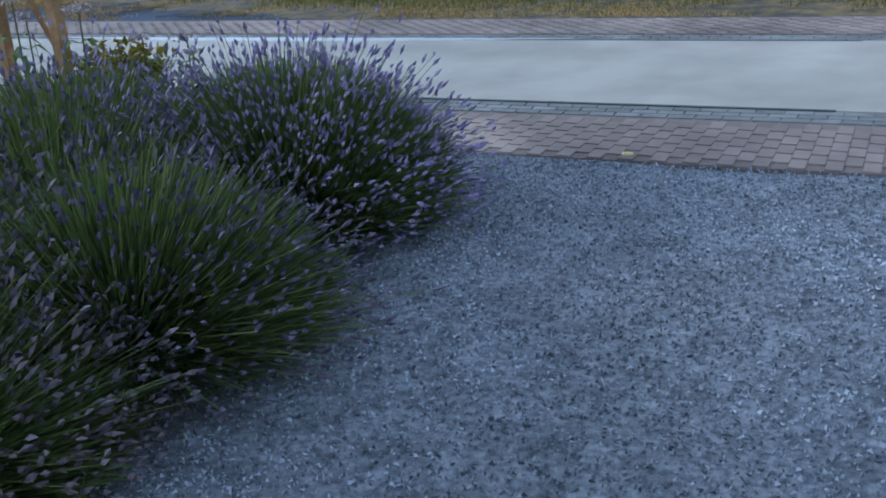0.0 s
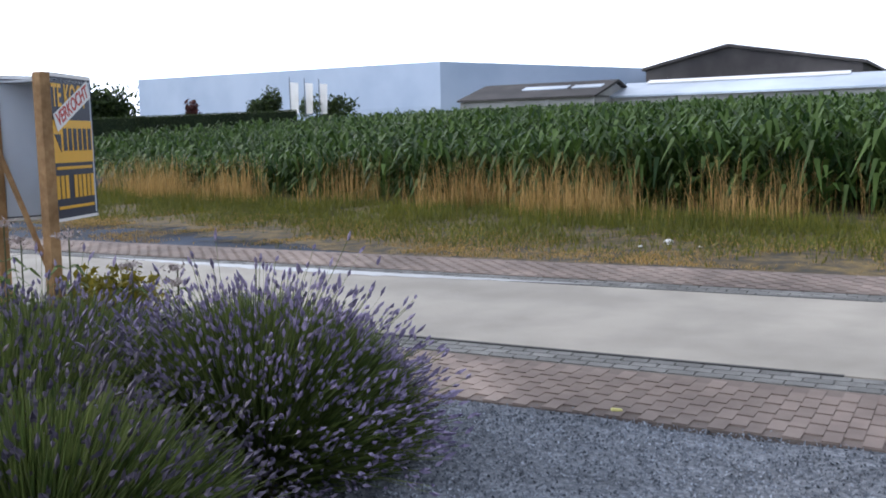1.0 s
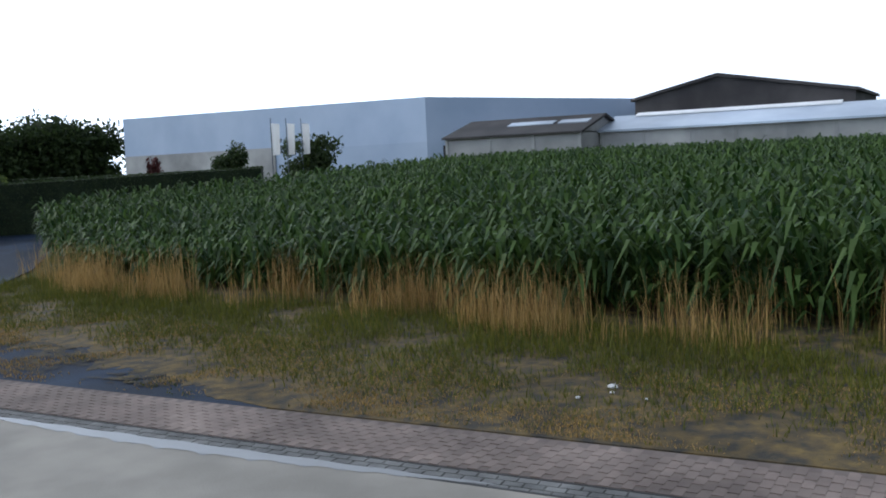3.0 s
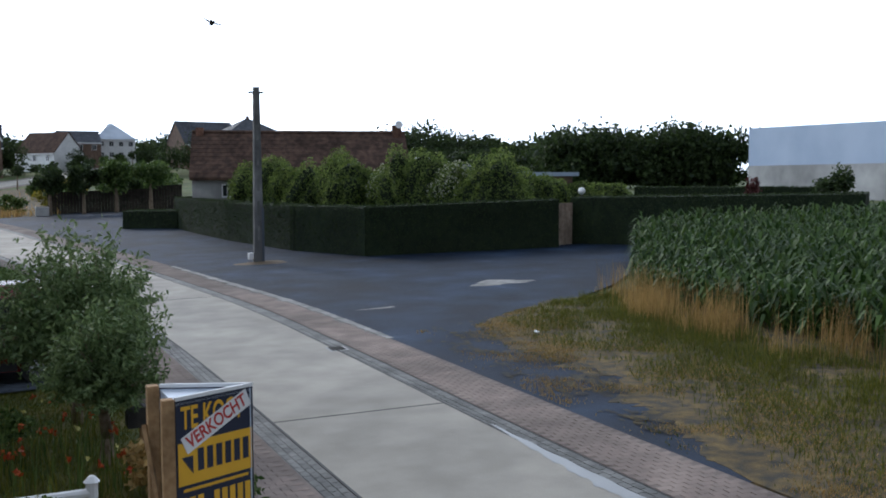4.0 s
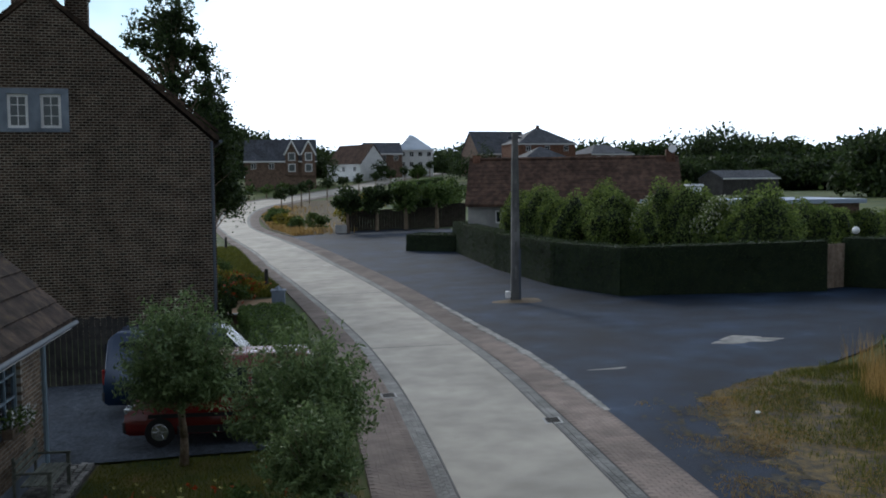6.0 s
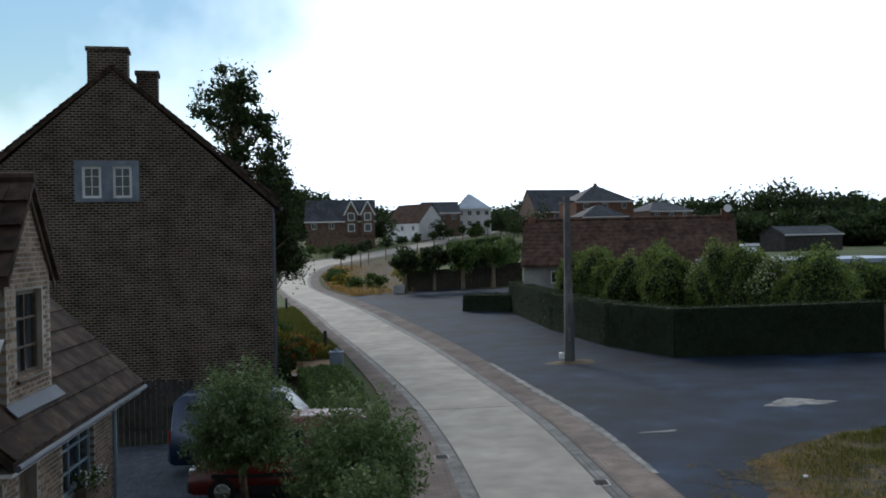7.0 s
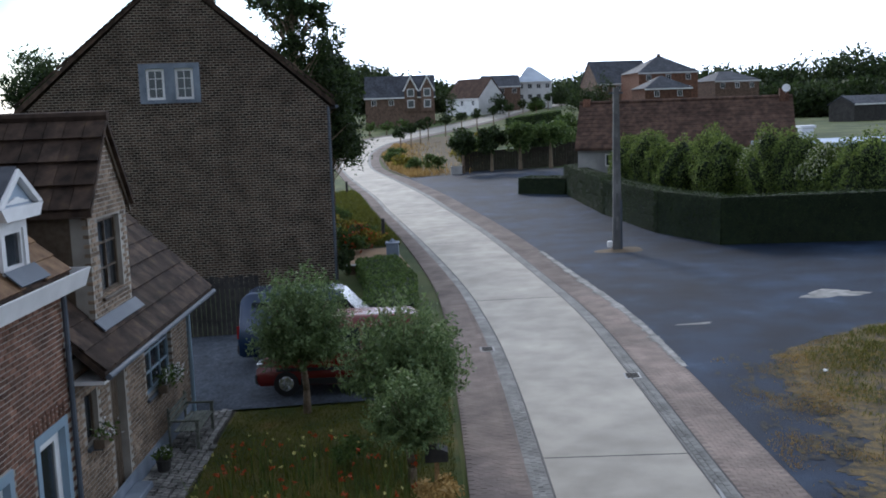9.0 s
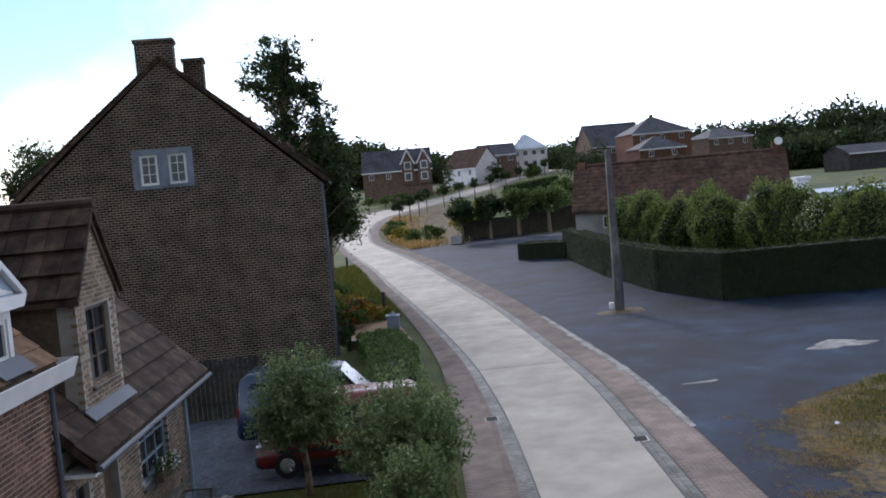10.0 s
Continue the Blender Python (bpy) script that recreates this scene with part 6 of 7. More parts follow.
def disc(x, y, r, lift):
    vs = [(x, y, gz(x, y) + lift + 0.05)]
    for i in range(18):
        a = i / 18 * 2 * math.pi
        q = r * (1 + 0.15 * math.sin(3 * a))
        vs.append((x + q * math.cos(a), y + 1.3 * q * math.sin(a), gz(x, y + 1.3 * q * math.sin(a)) - 0.01))
    return vs, [(0, i + 1, (i + 1) % 18 + 1) for i in range(18)]


utility_pole()


def wooden_gate():
    a, b = Vector((-22.35, 18.55, 0)), Vector((-22.85, 19.95, 0))
    d = (b - a).normalized()
    ang = math.degrees(math.atan2(d.y, d.x))
    g = thing("wooden_gate", pose(a.x, a.y, gz(a.x, a.y), 0, 0, ang), "pale brown vertical board garden gate between hedges", "gate")
    w = (b - a).length
    for i in range(10):
        part("board", boxm(i * w / 10 + 0.005, (i + 1) * w / 10 - 0.005, -0.02, 0.02, 0.03, 1.85, bevel=0.004), GATE_WOOD, g)
    for z in (0.35, 1.5):
        part("rail", boxm(0, w, 0.021, 0.06, z, z + 0.1), GATE_WOOD, g)
    l = thing("gate_lamp", pose(-23.0, 20.3, gz(-23, 20.3) + 1.9), "white globe lantern above the hedge", "lamp")
    bm = bmesh.new()
    bmesh.ops.create_uvsphere(bm, u_segments=12, v_segments=8, radius=0.16, matrix=Matrix.Translation((0, 0, 0.4)))
    part("globe", bm, WHITE, l, "", True)
    part("stem", tube(bmesh.new(), (0, 0, -1.9), (0, 0, 0.26), 0.03, n=6), BLACK_WOOD, l)


GATE_WOOD = material("grey_brown_boards", (0.3, 0.22, 0.16), (0.42, 0.33, 0.25), 0.15, 0.8, 0.3, 50)
wooden_gate()


# ---- beyond the hedge ----
def farmhouse():
    a = math.degrees(math.atan2(22.0 - 8.2, -46.2 + 49.9))
    h = thing("farmhouse", pose(-49.9, 8.3, 0.5, 0, 0, a), "long low farmhouse with weathered red tile roof", "house")
    L = 14.0
    part("wall", boxm(0.0, L, 0.0, 6.0, -0.5, 3.1), WHITE_WASH, h)
    part("plinth", boxm(-0.02, L + 0.02, -0.02, 6.02, -0.5, 0.5), SLATE, h)
    part("roof", prism(bmesh.new(), [(-0.35, 3.15), (3.0, 6.2), (6.35, 3.15), (6.35, 3.0), (3.0, 6.0), (-0.35, 3.0)], -0.15, L + 0.15, "x"), RED_TILE, h)
    bm = bmesh.new()
    for r in range(11):
        y, z = -0.35 + r * 0.3, 3.17 + r * 0.273
        prism(bm, [(y, z), (y + 0.33, z + 0.28), (y + 0.33, z + 0.29), (y, z + 0.016)], -0.17, L + 0.17, "x")
    tagged(part("tile_coursing", bm, RED_TILE, h), kind="stuff")
    part("ridge", tube(bmesh.new(), (-0.15, 3.0, 6.22), (L + 0.15, 3.0, 6.22), 0.13, n=8), RED_TILE, h)
    part("gable", prism(bmesh.new(), [(0.0, 3.1), (6.0, 3.1), (3.0, 5.95)], 0.0, 0.2, "x"), RED_BRICK, h)
    part("gable", prism(bmesh.new(), [(0.0, 3.1), (6.0, 3.1), (3.0, 5.95)], L - 0.2, L, "x"), RED_BRICK, h)
    part("chimney", boxm(L - 0.7, L - 0.1, 2.65, 3.35, 5.6, 6.75), RED_BRICK, h)
    part("chimney", boxm(0.1, 0.6, 2.7, 3.3, 5.6, 6.5), RED_BRICK, h)
    d = part("satellite_dish", tube(bmesh.new(), (L - 0.3, 2.5, 6.75), (L - 0.3, 2.42, 6.77), 0.25, 0.27, 16), WHITE, h, "white satellite dish")
    part("mast", tube(bmesh.new(), (L - 0.3, 2.7, 6.4), (L - 0.3, 2.5, 6.72), 0.03, n=6), ZINC, d)
    for x in (1.9, 4.6, 8.0):
        w = part("window", boxm(x - 0.05, x + 0.65, -0.04, -0.002, 1.9, 2.75), WHITE, h)
        part("pane", boxm(x + 0.02, x + 0.28, -0.05, -0.041, 1.98, 2.67), PANE, w)
        part("pane", boxm(x + 0.32, x + 0.58, -0.05, -0.041, 1.98, 2.67), PANE, w)


CREAM = leafy("cream_flower_head", (0.3, 0.32, 0.2), (0.62, 0.62, 0.48), 0.3)
WHITE_WASH = material("whitewashed_wall", (0.36, 0.36, 0.35), (0.48, 0.47, 0.45), 0.8, 0.85, 0.2, 30)
farmhouse()
for i in range(11):
    f = i / 10
    x = -45.0 + 18.5 * f + RNG.normal(0, 0.3)
    y = 11.0 + 6.6 * f + RNG.normal(0, 0.3)
    shrub("hydrangea_shrub", x, y, 1.5 + 0.25 * math.sin(i * 2.7), 4.3 + 0.45 * math.sin(i * 1.9), 6500, ROUND_LEAF, 0.075, "tall leafy garden shrub with pale flower heads behind the hedge", "shrub", 0, "shrubs behind the hedge", 130 + i, CREAM if i in (6, 9) else None, None, True)
for i, (x, y, h) in enumerate([(-27.5, 17.6, 3.3), (-30.5, 20.4, 3.4), (-33.0, 23.6, 3.3), (-36.0, 26.4, 2.9), (-39.0, 30.0, 2.4), (-40.0, 33.5, 2.2)]):
    shrub("hydrangea_shrub", x, y, 1.5, h, 4500, ROUND_LEAF, 0.075, "leafy garden shrub behind the hedge", "shrub", 0, "shrubs behind the hedge", 150 + i, None, None, True)


def garden_shelter():
    g = thing("party_tent", pose(-41.5, 15.5, gz(-41, 15)), "white garden party tent behind the shrubs", "tent")
    part("roof", tube(bmesh.new(), (0, 0, 2.6), (0, 0, 3.6), 1.9, 0.1, 4), WHITE, g)
    for x, y in ((-1.2, -1.2), (1.2, -1.2), (1.2, 1.2), (-1.2, 1.2)):
        part("leg", tube(bmesh.new(), (x, y, 0), (x, y, 2.62), 0.04, n=6), WHITE, g)
    g = thing("flat_roof_annex", pose(-42, 24, 0.8), "low annex with pale grey flat roof and vent", "building")
    part("wall", boxm(-3, 3, -5, 6, -0.3, 2.9), DARK_BRICK, g)
    part("roof", boxm(-3.3, 3.3, -5.3, 6.3, 2.9, 3.15), FACTORY, g)
    c = part("vent", boxm(-0.35, 0.35, -3.4, -2.7, 3.15, 3.9), WHITE, g)
    part("cowl", boxm(-0.45, 0.45, -3.5, -2.6, 3.95, 4.1), WHITE, c)


garden_shelter()


def slat_fence():
    g = thing("brown_fence", pose(-81.0, 0, 0), "dark brown close-board fence at the back of the yard", "fence")
    for i in range(44):
        y = 1.3 + i * 0.27
        part("board", boxm(-0.03, 0.03, y, y + 0.255, gz(-81.0, y) - 0.1, gz(-81.0, y) + 2.0 + 0.25 * (i > 34)), DARK_FENCE, g)
    p = thing("planter", pose(-78.5, 0.7, gz(-78.5, 0.7)), "white square concrete planter", "planter")
    part("tub", boxm(-0.6, 0.6, -0.55, 0.55, 0, 0.8, bevel=0.04), WHITE_WASH, p)
    part("soil", boxm(-0.5, 0.5, -0.45, 0.45, 0.802, 0.83), SOIL, p)


DARK_FENCE = material("dark_brown_boards", (0.015, 0.012, 0.01), (0.035, 0.025, 0.02), 0.3, 0.8, 0.3, 30)
slat_fence()
for i, (y, h, r) in enumerate([(1.4, 3.1, 1.85), (4.2, 3.0, 1.75), (7.0, 3.6, 2.1), (10.0, 3.7, 2.1)]):
    shrub("standard_tree", -78.9, y, r, h, 2400, TREE_LEAF if i < 2 else SHRUB_LEAF, 0.17, "standard tree with a full dark crown before the fence", "tree", 1.6, "trees before the brown fence", 170 + i)
for i, (x, y, r, h) in enumerate([(-87.8, -3.6, 1.3, 1.6), (-94.5, -5.2, 1.5, 1.8), (-104.2, -6.3, 1.6, 1.7), (-85.7, -1.5, 1.5, 2.0), (-90, 1.3, 2.0, 2.4), (-114.8, -6.2, 1.6, 2.0)]):
    shrub("roadside_bush", x, y, r, h, 900, GOLD_LEAF if i % 3 == 1 else SHRUB_LEAF, 0.16, "rough yellow-green roadside bush on the bend", "shrub", 0, "bushes on the bend", 180 + i)
a = [(-78.2, -4.0), (-94.5, -6.7), (-128, -9.3), (-160, -8.5), (-176, -4.2)]
b = [(-78.2, 0.5), (-94.5, 1.4), (-126.2, 4.5), (-157.2, 6.6), (-183, 10.4)]
tagged(ribbon("bend_verge", a, b, 0.02, VERGE, 4), "dry golden grass verge inside the bend", "verge")
n = 5000
x = RNG.uniform(-160, -78, n)
y = np.interp(-x, [78, 94.5, 128, 160], [-3.7, -6.4, -9.0, -8.2]) + RNG.exponential(1.5, n)
tagged(quad_mesh("bend_grass", blades(RNG, np.stack([x, y, GZ(x, y)], 1), 0.6, 0.04), DRY_GRASS), "tall dry golden grass inside the bend", "grass", kind="stuff")
for i in range(12):
    x, y = np.interp(i, [0, 3, 6, 11], [-135, -170, -188, -233]), np.interp(i, [0, 3, 6, 11], [-6.3, -2.0, 8.2, 28.6])
    shrub("ball_tree", x, y, 1.35, 2.3, 450, TREE_LEAF, 0.24, "small ball-clipped street tree on a thin stem", "tree", 2.3, "ball trees along the street", 200 + i)
for i in range(5):
    shrub("ball_bush", -189 - i * 2.2, -21.5 + i * 3.5, 1.7, 2.6, 400, SHRUB_LEAF, 0.26, "round clipped bush before the far house", "shrub", 0.6, "clipped bushes at the far house", 220 + i)


def far_house(name, label, x, y, turn, w, d, base, eave, ridge, wall, roof, hip=0.0, rows=1, cols=4, dormers=0, chimney=False):
    """A house down the street: front along its own x, facing -y in its own space."""
    h = thing(name, pose(x, y, base, 0, 0, turn), label, "house")
    e, r = eave - base, ridge - base
    part("wall", boxm(-w / 2, w / 2, 0, d, -2.5, e), wall, h)
    if hip:
        bm = bmesh.new()
        o = 0.35
        lo = [bm.verts.new(v) for v in ((-w / 2 - o, -o, e), (w / 2 + o, -o, e), (w / 2 + o, d + o, e), (-w / 2 - o, d + o, e))]
        hi = [bm.verts.new((s * (w / 2 - hip), d / 2, r)) for s in (-1, 1)]
        for f in ((lo[0], lo[1], hi[1], hi[0]), (lo[1], lo[2], hi[1]), (lo[2], lo[3], hi[0], hi[1]), (lo[3], lo[0], hi[0]), (lo[3], lo[2], lo[1], lo[0])):
            bm.faces.new(f)
        bmesh.ops.recalc_face_normals(bm, faces=bm.faces)
        part("roof", bm, roof, h)
    else:
        part("roof", prism(bmesh.new(), [(-0.35, e - 0.1), (d / 2, r), (d + 0.35, e - 0.1), (d + 0.35, e - 0.3), (d / 2, r - 0.22), (-0.35, e - 0.3)], -w / 2 - 0.2, w / 2 + 0.2, "x"), roof, h)
        for s in (-1, 1):
            part("gable", prism(bmesh.new(), [(0, e), (d, e), (d / 2, r - 0.3)], s * (w / 2) - (0.25 if s > 0 else 0), s * (w / 2) + (0 if s > 0 else 0.25), "x"), wall, h)
    part("eave_board", boxm(-w / 2 - 0.25, w / 2 + 0.25, -0.42, -0.36, e - 0.35, e - 0.05), WHITE, h)
    if chimney:
        part("chimney", boxm(-0.35, 0.35, d / 2 - 0.35, d / 2 + 0.35, r - 1.0, r + 0.6), DARK_BRICK, h)
    for k in range(rows):
        z = e - 1.9 - 2.8 * k
        for c in range(cols):
            u = -w / 2 + w * (c + 0.5) / cols
            f = part("window", boxm(u - 0.6, u + 0.6, -0.06, -0.003, z, z + 1.35), WHITE, h)
            part("pane", boxm(u - 0.5, u - 0.05, -0.075, -0.061, z + 0.1, z + 1.25), PANE, f)
            part("pane", boxm(u + 0.05, u + 0.5, -0.075, -0.061, z + 0.1, z + 1.25), PANE, f)
    for k in range(dormers):
        u = w / 2 - 1.7 - k * 3.9
        f = part("dormer", prism(bmesh.new(), [(u - 1.5, e - 3.4), (u + 1.5, e - 3.4), (u + 1.5, e + 1.6), (u, e + 4.4), (u - 1.5, e + 1.6)], -0.5, d / 2, "y"), wall, h)
        for s in (-1, 1):
            part("rake_board", prism(bmesh.new(), [(u, e + 5.0), (u + s * 1.95, e + 1.3), (u + s * 1.55, e + 1.3), (u, e + 4.3)], -0.85, -0.5, "y"), WHITE, f)
        for z in (-2.6, 0.0):
            part("window_frame", boxm(u - 0.85, u + 0.85, -0.6, -0.501, e + z, e + z + 1.9), WHITE, f)
            part("pane", boxm(u - 0.65, u + 0.65, -0.62, -0.601, e + z + 0.2, e + z + 1.7), CURTAIN, f)
    return h


far_house("street_house", "dark brick house with slate roof and white dormers", -217.8, -8.5, 90, 16.5, 10, 1.2, 10.4, 15.6, DARK_BRICK, SLATE, 0, 1, 4, 2)
far_house("white_gabled_house", "white gabled house with brown tile roof", -238.5, 7.0, 35, 14.0, 8.5, 3.2, 9.8, 14.9, WHITE, RED_TILE, 0, 1, 3)
far_house("hipped_house", "pale house with light grey hipped roof", -254.7, 27.5, 96, 9.8, 12, 5.9, 14.0, 18.3, WHITE, LIGHT_ROOF, 4.4, 2, 4)
far_house("slate_roof_house", "dark house with slate roof among trees", -249.3, 18.2, 92, 10, 11, 5.0, 12.9, 16.0, DARK_BRICK, SLATE, 0, 1, 3)
far_house("brick_villa", "buff brick villa with blue-grey hipped roof", -219, 55.8, 96, 14.6, 14, 4.0, 14.2, 18.3, RED_BRICK, SLATE, 6.8, 2, 3, 0, True)
far_house("villa_wing", "low brick wing with blue-grey hipped roof", -205.6, 52.5, 96, 10.8, 10, 4.0, 10.2, 13.1, RED_BRICK, SLATE, 5.2, 1, 2)
far_house("gabled_brick_house", "dark gabled brick house behind the farmhouse", -236.6, 49.0, 98, 14.5, 16, 4.0, 12.3, 18.4, DARK_BRICK, SLATE, 0, 1, 4)
far_house("flat_brick_house", "brick house with grey roof and white awning", -233.9, 77.0, 100, 12.0, 14, 3.0, 12.0, 14.6, DARK_BRICK, SLATE, 4.4, 1, 3)
far_house("stable", "long low open stable with dark roof", -202.5, 100.6, 116, 20, 7, 1.0, 5.3, 7.1, BLACK_WOOD, SLATE, 0, 0, 5)
for i, (x, y, r, h, leaf) in enumerate([(-226, 2.6, 4.4, 8.4, TREE_LEAF), (-228, -1.5, 3.8, 7.4, TREE_LEAF), (-132, 3.3, 2.1, 2.9, SHRUB_LEAF), (-138, 7.5, 2.4, 3.4, GOLD_LEAF), (-127, 11.0, 2.4, 3.4, SHRUB_LEAF), (-136, 15.5, 2.6, 3.6, TREE_LEAF), (-122, 17.8, 2.5, 3.6, SHRUB_LEAF), (-109.5, 5.2, 1.8, 2.4, SHRUB_LEAF), (-146, 21, 3.0, 4.4, SHRUB_LEAF), (-105, 11.6, 2.1, 3.0, TREE_LEAF), (-232, 16.0, 3.2, 5.0, TREE_LEAF), (-225, 25.0, 3.0, 4.2, SHRUB_LEAF), (-246, 34.0, 4.0, 7.5, TREE_LEAF), (-212, 33.0, 4.4, 8.4, TREE_LEAF), (-218, 40, 4.8, 10.0, TREE_LEAF)]):
    shrub("garden_bush", x, y, r, h, 1500, leaf, 0.27, "rounded garden bush among the far houses", "shrub", 0, "bushes among the far houses", 240 + i)
hedge("long yellow-green hedge along the rising street", [(-183, 15.0), (-197, 26.0)], 2.2, 2.4, 40, SHRUB_LEAF, 0.16)


COPPER = leafy("copper_leaf", (0.05, 0.015, 0.015), (0.1, 0.03, 0.025), 0.2)


# ---- trees ----
def big_tree(x, y, h, r, n, size, label, seed, trunk=0.3, lumps=26, tuft=(0.2, 0.42)):
    rng = np.random.default_rng(seed)
    g = thing("tree", pose(x, y, gz(x, y)), label, "tree")
    bm = bmesh.new()
    tube(bm, (0, 0, -0.2), (0.1, 0.1, h * 0.45), trunk, trunk * 0.6, 10)
    tube(bm, (0.1, 0.1, h * 0.45), (0, 0.1, h * 0.85), trunk * 0.6, 0.05, 8)
    q = []
    for i in range(lumps):
        f = rng.uniform(0.36, 1.0)
        a = rng.uniform(0, 2 * math.pi)
        w = r * (1.15 - f) ** 0.6 * rng.uniform(0.3, 1.0)
        c = np.array([math.cos(a) * w, math.sin(a) * w, h * f])
        tube(bm, (0.05, 0.05, h * max(0.15, f - 0.18)), c, trunk * 0.22, 0.015, 5)
        s = r * rng.uniform(*tuft)
        q.append(leaves(rng, c, (s, s, s * 0.8), int(n * 0.5 / lumps), size * 0.85, 7, 0.3))
        q.append(quads(rng, c + rng.normal(0, s * 0.42, (int(n * 0.16 / lumps), 3)), size * 0.8))
    part("trunk", bm, BARK, g)
    tagged(quad_mesh("crown", np.concatenate(q), TREE_LEAF, g), kind="stuff")


big_tree(-45.0, -10.2, 16.4, 4.6, 26000, 0.16, "tall loose poplar with gaps in its dark crown", 31, 0.33, 80, (0.13, 0.27))
big_tree(-48.0, -8.5, 10.4, 3.1, 46000, 0.15, "dense dark green broadleaf tree beside the tall house", 32, 0.22, 64, (0.34, 0.52))
big_tree(-55.0, -42.0, 15.0, 5.0, 6000, 0.25, "dark pine behind the tall house", 33, 0.3, 22)
shrub("round_tree", -15.3, 27.2, 0.95, 2.4, 2600, TREE_LEAF, 0.085, "round dark green tree behind the hedge", "tree", 0.95, "", 300)
shrub("copper_beech", -17.6, 25.2, 0.48, 2.1, 1200, COPPER, 0.085, "small dark red-leaved tree behind the hedge", "tree", 0.8, "", 301)
shrub("willow_thicket", -36.6, 61.0, 3.4, 4.6, 2600, TREE_LEAF, 0.22, "broad green thicket behind the flags", "shrub", 0, "", 302)
shrub("conifer_group", 12.8, 84.0, 4.0, 9.5, 3000, TREE_LEAF, 0.28, "dark group of tall conifers beside the sheds", "conifer", 0, "", 303)
shrub("conifer_group", 18.0, 88.0, 2.4, 6.5, 1500, TREE_LEAF, 0.28, "dark conifers beside the sheds", "conifer", 0, "", 304)


def woods(name, label, spots, seed, dense=420):
    """Far woodland: many overlapping crowns, each of coarse leaves."""
    rng = np.random.default_rng(seed)
    g = thing(name, pose(0, 0, 0), label, "woods", kind="stuff")
    q = []
    for x, y, r, h in spots:
        z = gz(x, y)
        q.append(leaves(rng, (x, y, z + h * 0.55), (r, r, h * 0.5), dense, r * 0.06, 14, 0.2))
        q.append(leaves(rng, (x, y, z + h * 0.3), (r * 0.95, r * 0.95, h * 0.42), dense // 2, r * 0.07, 9, 0.1))
    tagged(quad_mesh("crowns", np.concatenate(q), TREE_LEAF, g), kind="stuff")


def arc(az0, az1, d, n, heights, r, jitter=6):
    out = []
    for i in range(n):
        az = az0 + (az1 - az0) * i / (n - 1)
        e = np.interp(az, *zip(*heights))
        dd = d + random.uniform(-jitter, jitter)
        x, y = 15 - math.sin(radians(az)) * dd, -2.5 + math.cos(radians(az)) * dd
        top = 4.8 + dd * math.tan(radians(e))
        out.append((x, y, r * random.uniform(0.8, 1.3), max(3.0, top - gz(x, y)) * random.uniform(0.92, 1.04)))
    return out


SKYLINE = [(56, 2.4), (57.1, 2.6), (60.4, 2.0), (64.3, 2.6), (65.8, 3.3), (68, 2.8), (69.5, 2.4), (74.3, 2.2), (79.6, 1.9), (81, 2.4), (82.5, 1.5), (87.5, 1.8), (89.4, 2.0), (92.3, 3.0), (95, 3.4), (100, 4.0), (112, 4.5)]
woods("woodland", "dark green woodland on the skyline", arc(56, 112, 345, 110, SKYLINE, 12.5, 14) + arc(56, 90, 320, 70, [(56, 1.5), (90, 1.2)], 11.5, 12), 400, 1100)
woods("tree_belt", "dark rounded tree belt beside the factory", arc(49.6, 58.5, 205, 24, [(49.6, 2.5), (50.5, 2.9), (52, 2.8), (54, 2.6), (57, 2.8), (58.5, 2.2)], 8.0, 7), 401, 1500)


# ---- factory across the field ----
def factory():
    g = thing("factory_hall", pose(0, 0, 0), "vast pale blue metal-clad factory hall", "factory")
    A, B, C = Vector((-73.7, 75.9)), Vector((-30.9, 71.0)), Vector((-12.0, 88.0))
    D = Vector((-60, 105))
    def wall(name, p, q, z0, h0, h1, mat, label=""):
        n = Vector((-(q - p).y, (q - p).x)).normalized() * 0.4
        bm = bmesh.new()
        vs = [bm.verts.new(v) for v in ((p.x, p.y, z0), (q.x, q.y, z0), (q.x, q.y, h1), (p.x, p.y, h0))]
        ws = [bm.verts.new((v.co.x + n.x, v.co.y + n.y, v.co.z)) for v in vs]
        bm.faces.new(vs)
        bm.faces.new(ws[::-1])
        for i in range(4):
            bm.faces.new((vs[i], ws[i], ws[(i + 1) % 4], vs[(i + 1) % 4]))
        bmesh.ops.recalc_face_normals(bm, faces=bm.faces)
        return part(name, bm, mat, g, label)
    wall("long_wall", A, B, 4.6, 9.2, 8.55, FACTORY)
    wall("plinth_wall", A + Vector((0.1, -0.15)), A + (B - A) * 0.56 + Vector((0, -0.15)), 1.0, 4.9, 4.9, FAC_LOW, "concrete panel lower wall")
    wall("lower_wall", A + (B - A) * 0.56, B, 1.0, 4.6, 4.6, FACTORY)
    wall("end_wall", B, C, 1.0, 8.55, 7.6, FACTORY)
    bm = bmesh.new()
    vs = [bm.verts.new((p.x, p.y, z)) for p, z in ((A, 9.2), (B, 8.55), (C, 7.6), (D, 8.2))]
    bm.faces.new(vs)
    bmesh.ops.solidify(bm, geom=bm.faces[:], thickness=0.2)
    part("roof", bm, FACTORY, g)
    for f in (0.62, 0.72):
        p = B + (C - B) * (f - 0.5)
        part("loading_door", boxm(-1.6, 1.6, -0.1, 0.25, 1.4, 4.2, m=Matrix.Translation((p.x, p.y, 0)) @ Euler((0, 0, math.atan2(17, 18.9))).to_matrix().to_4x4()), BLACK_WOOD, g, "dark loading bay opening")


factory()


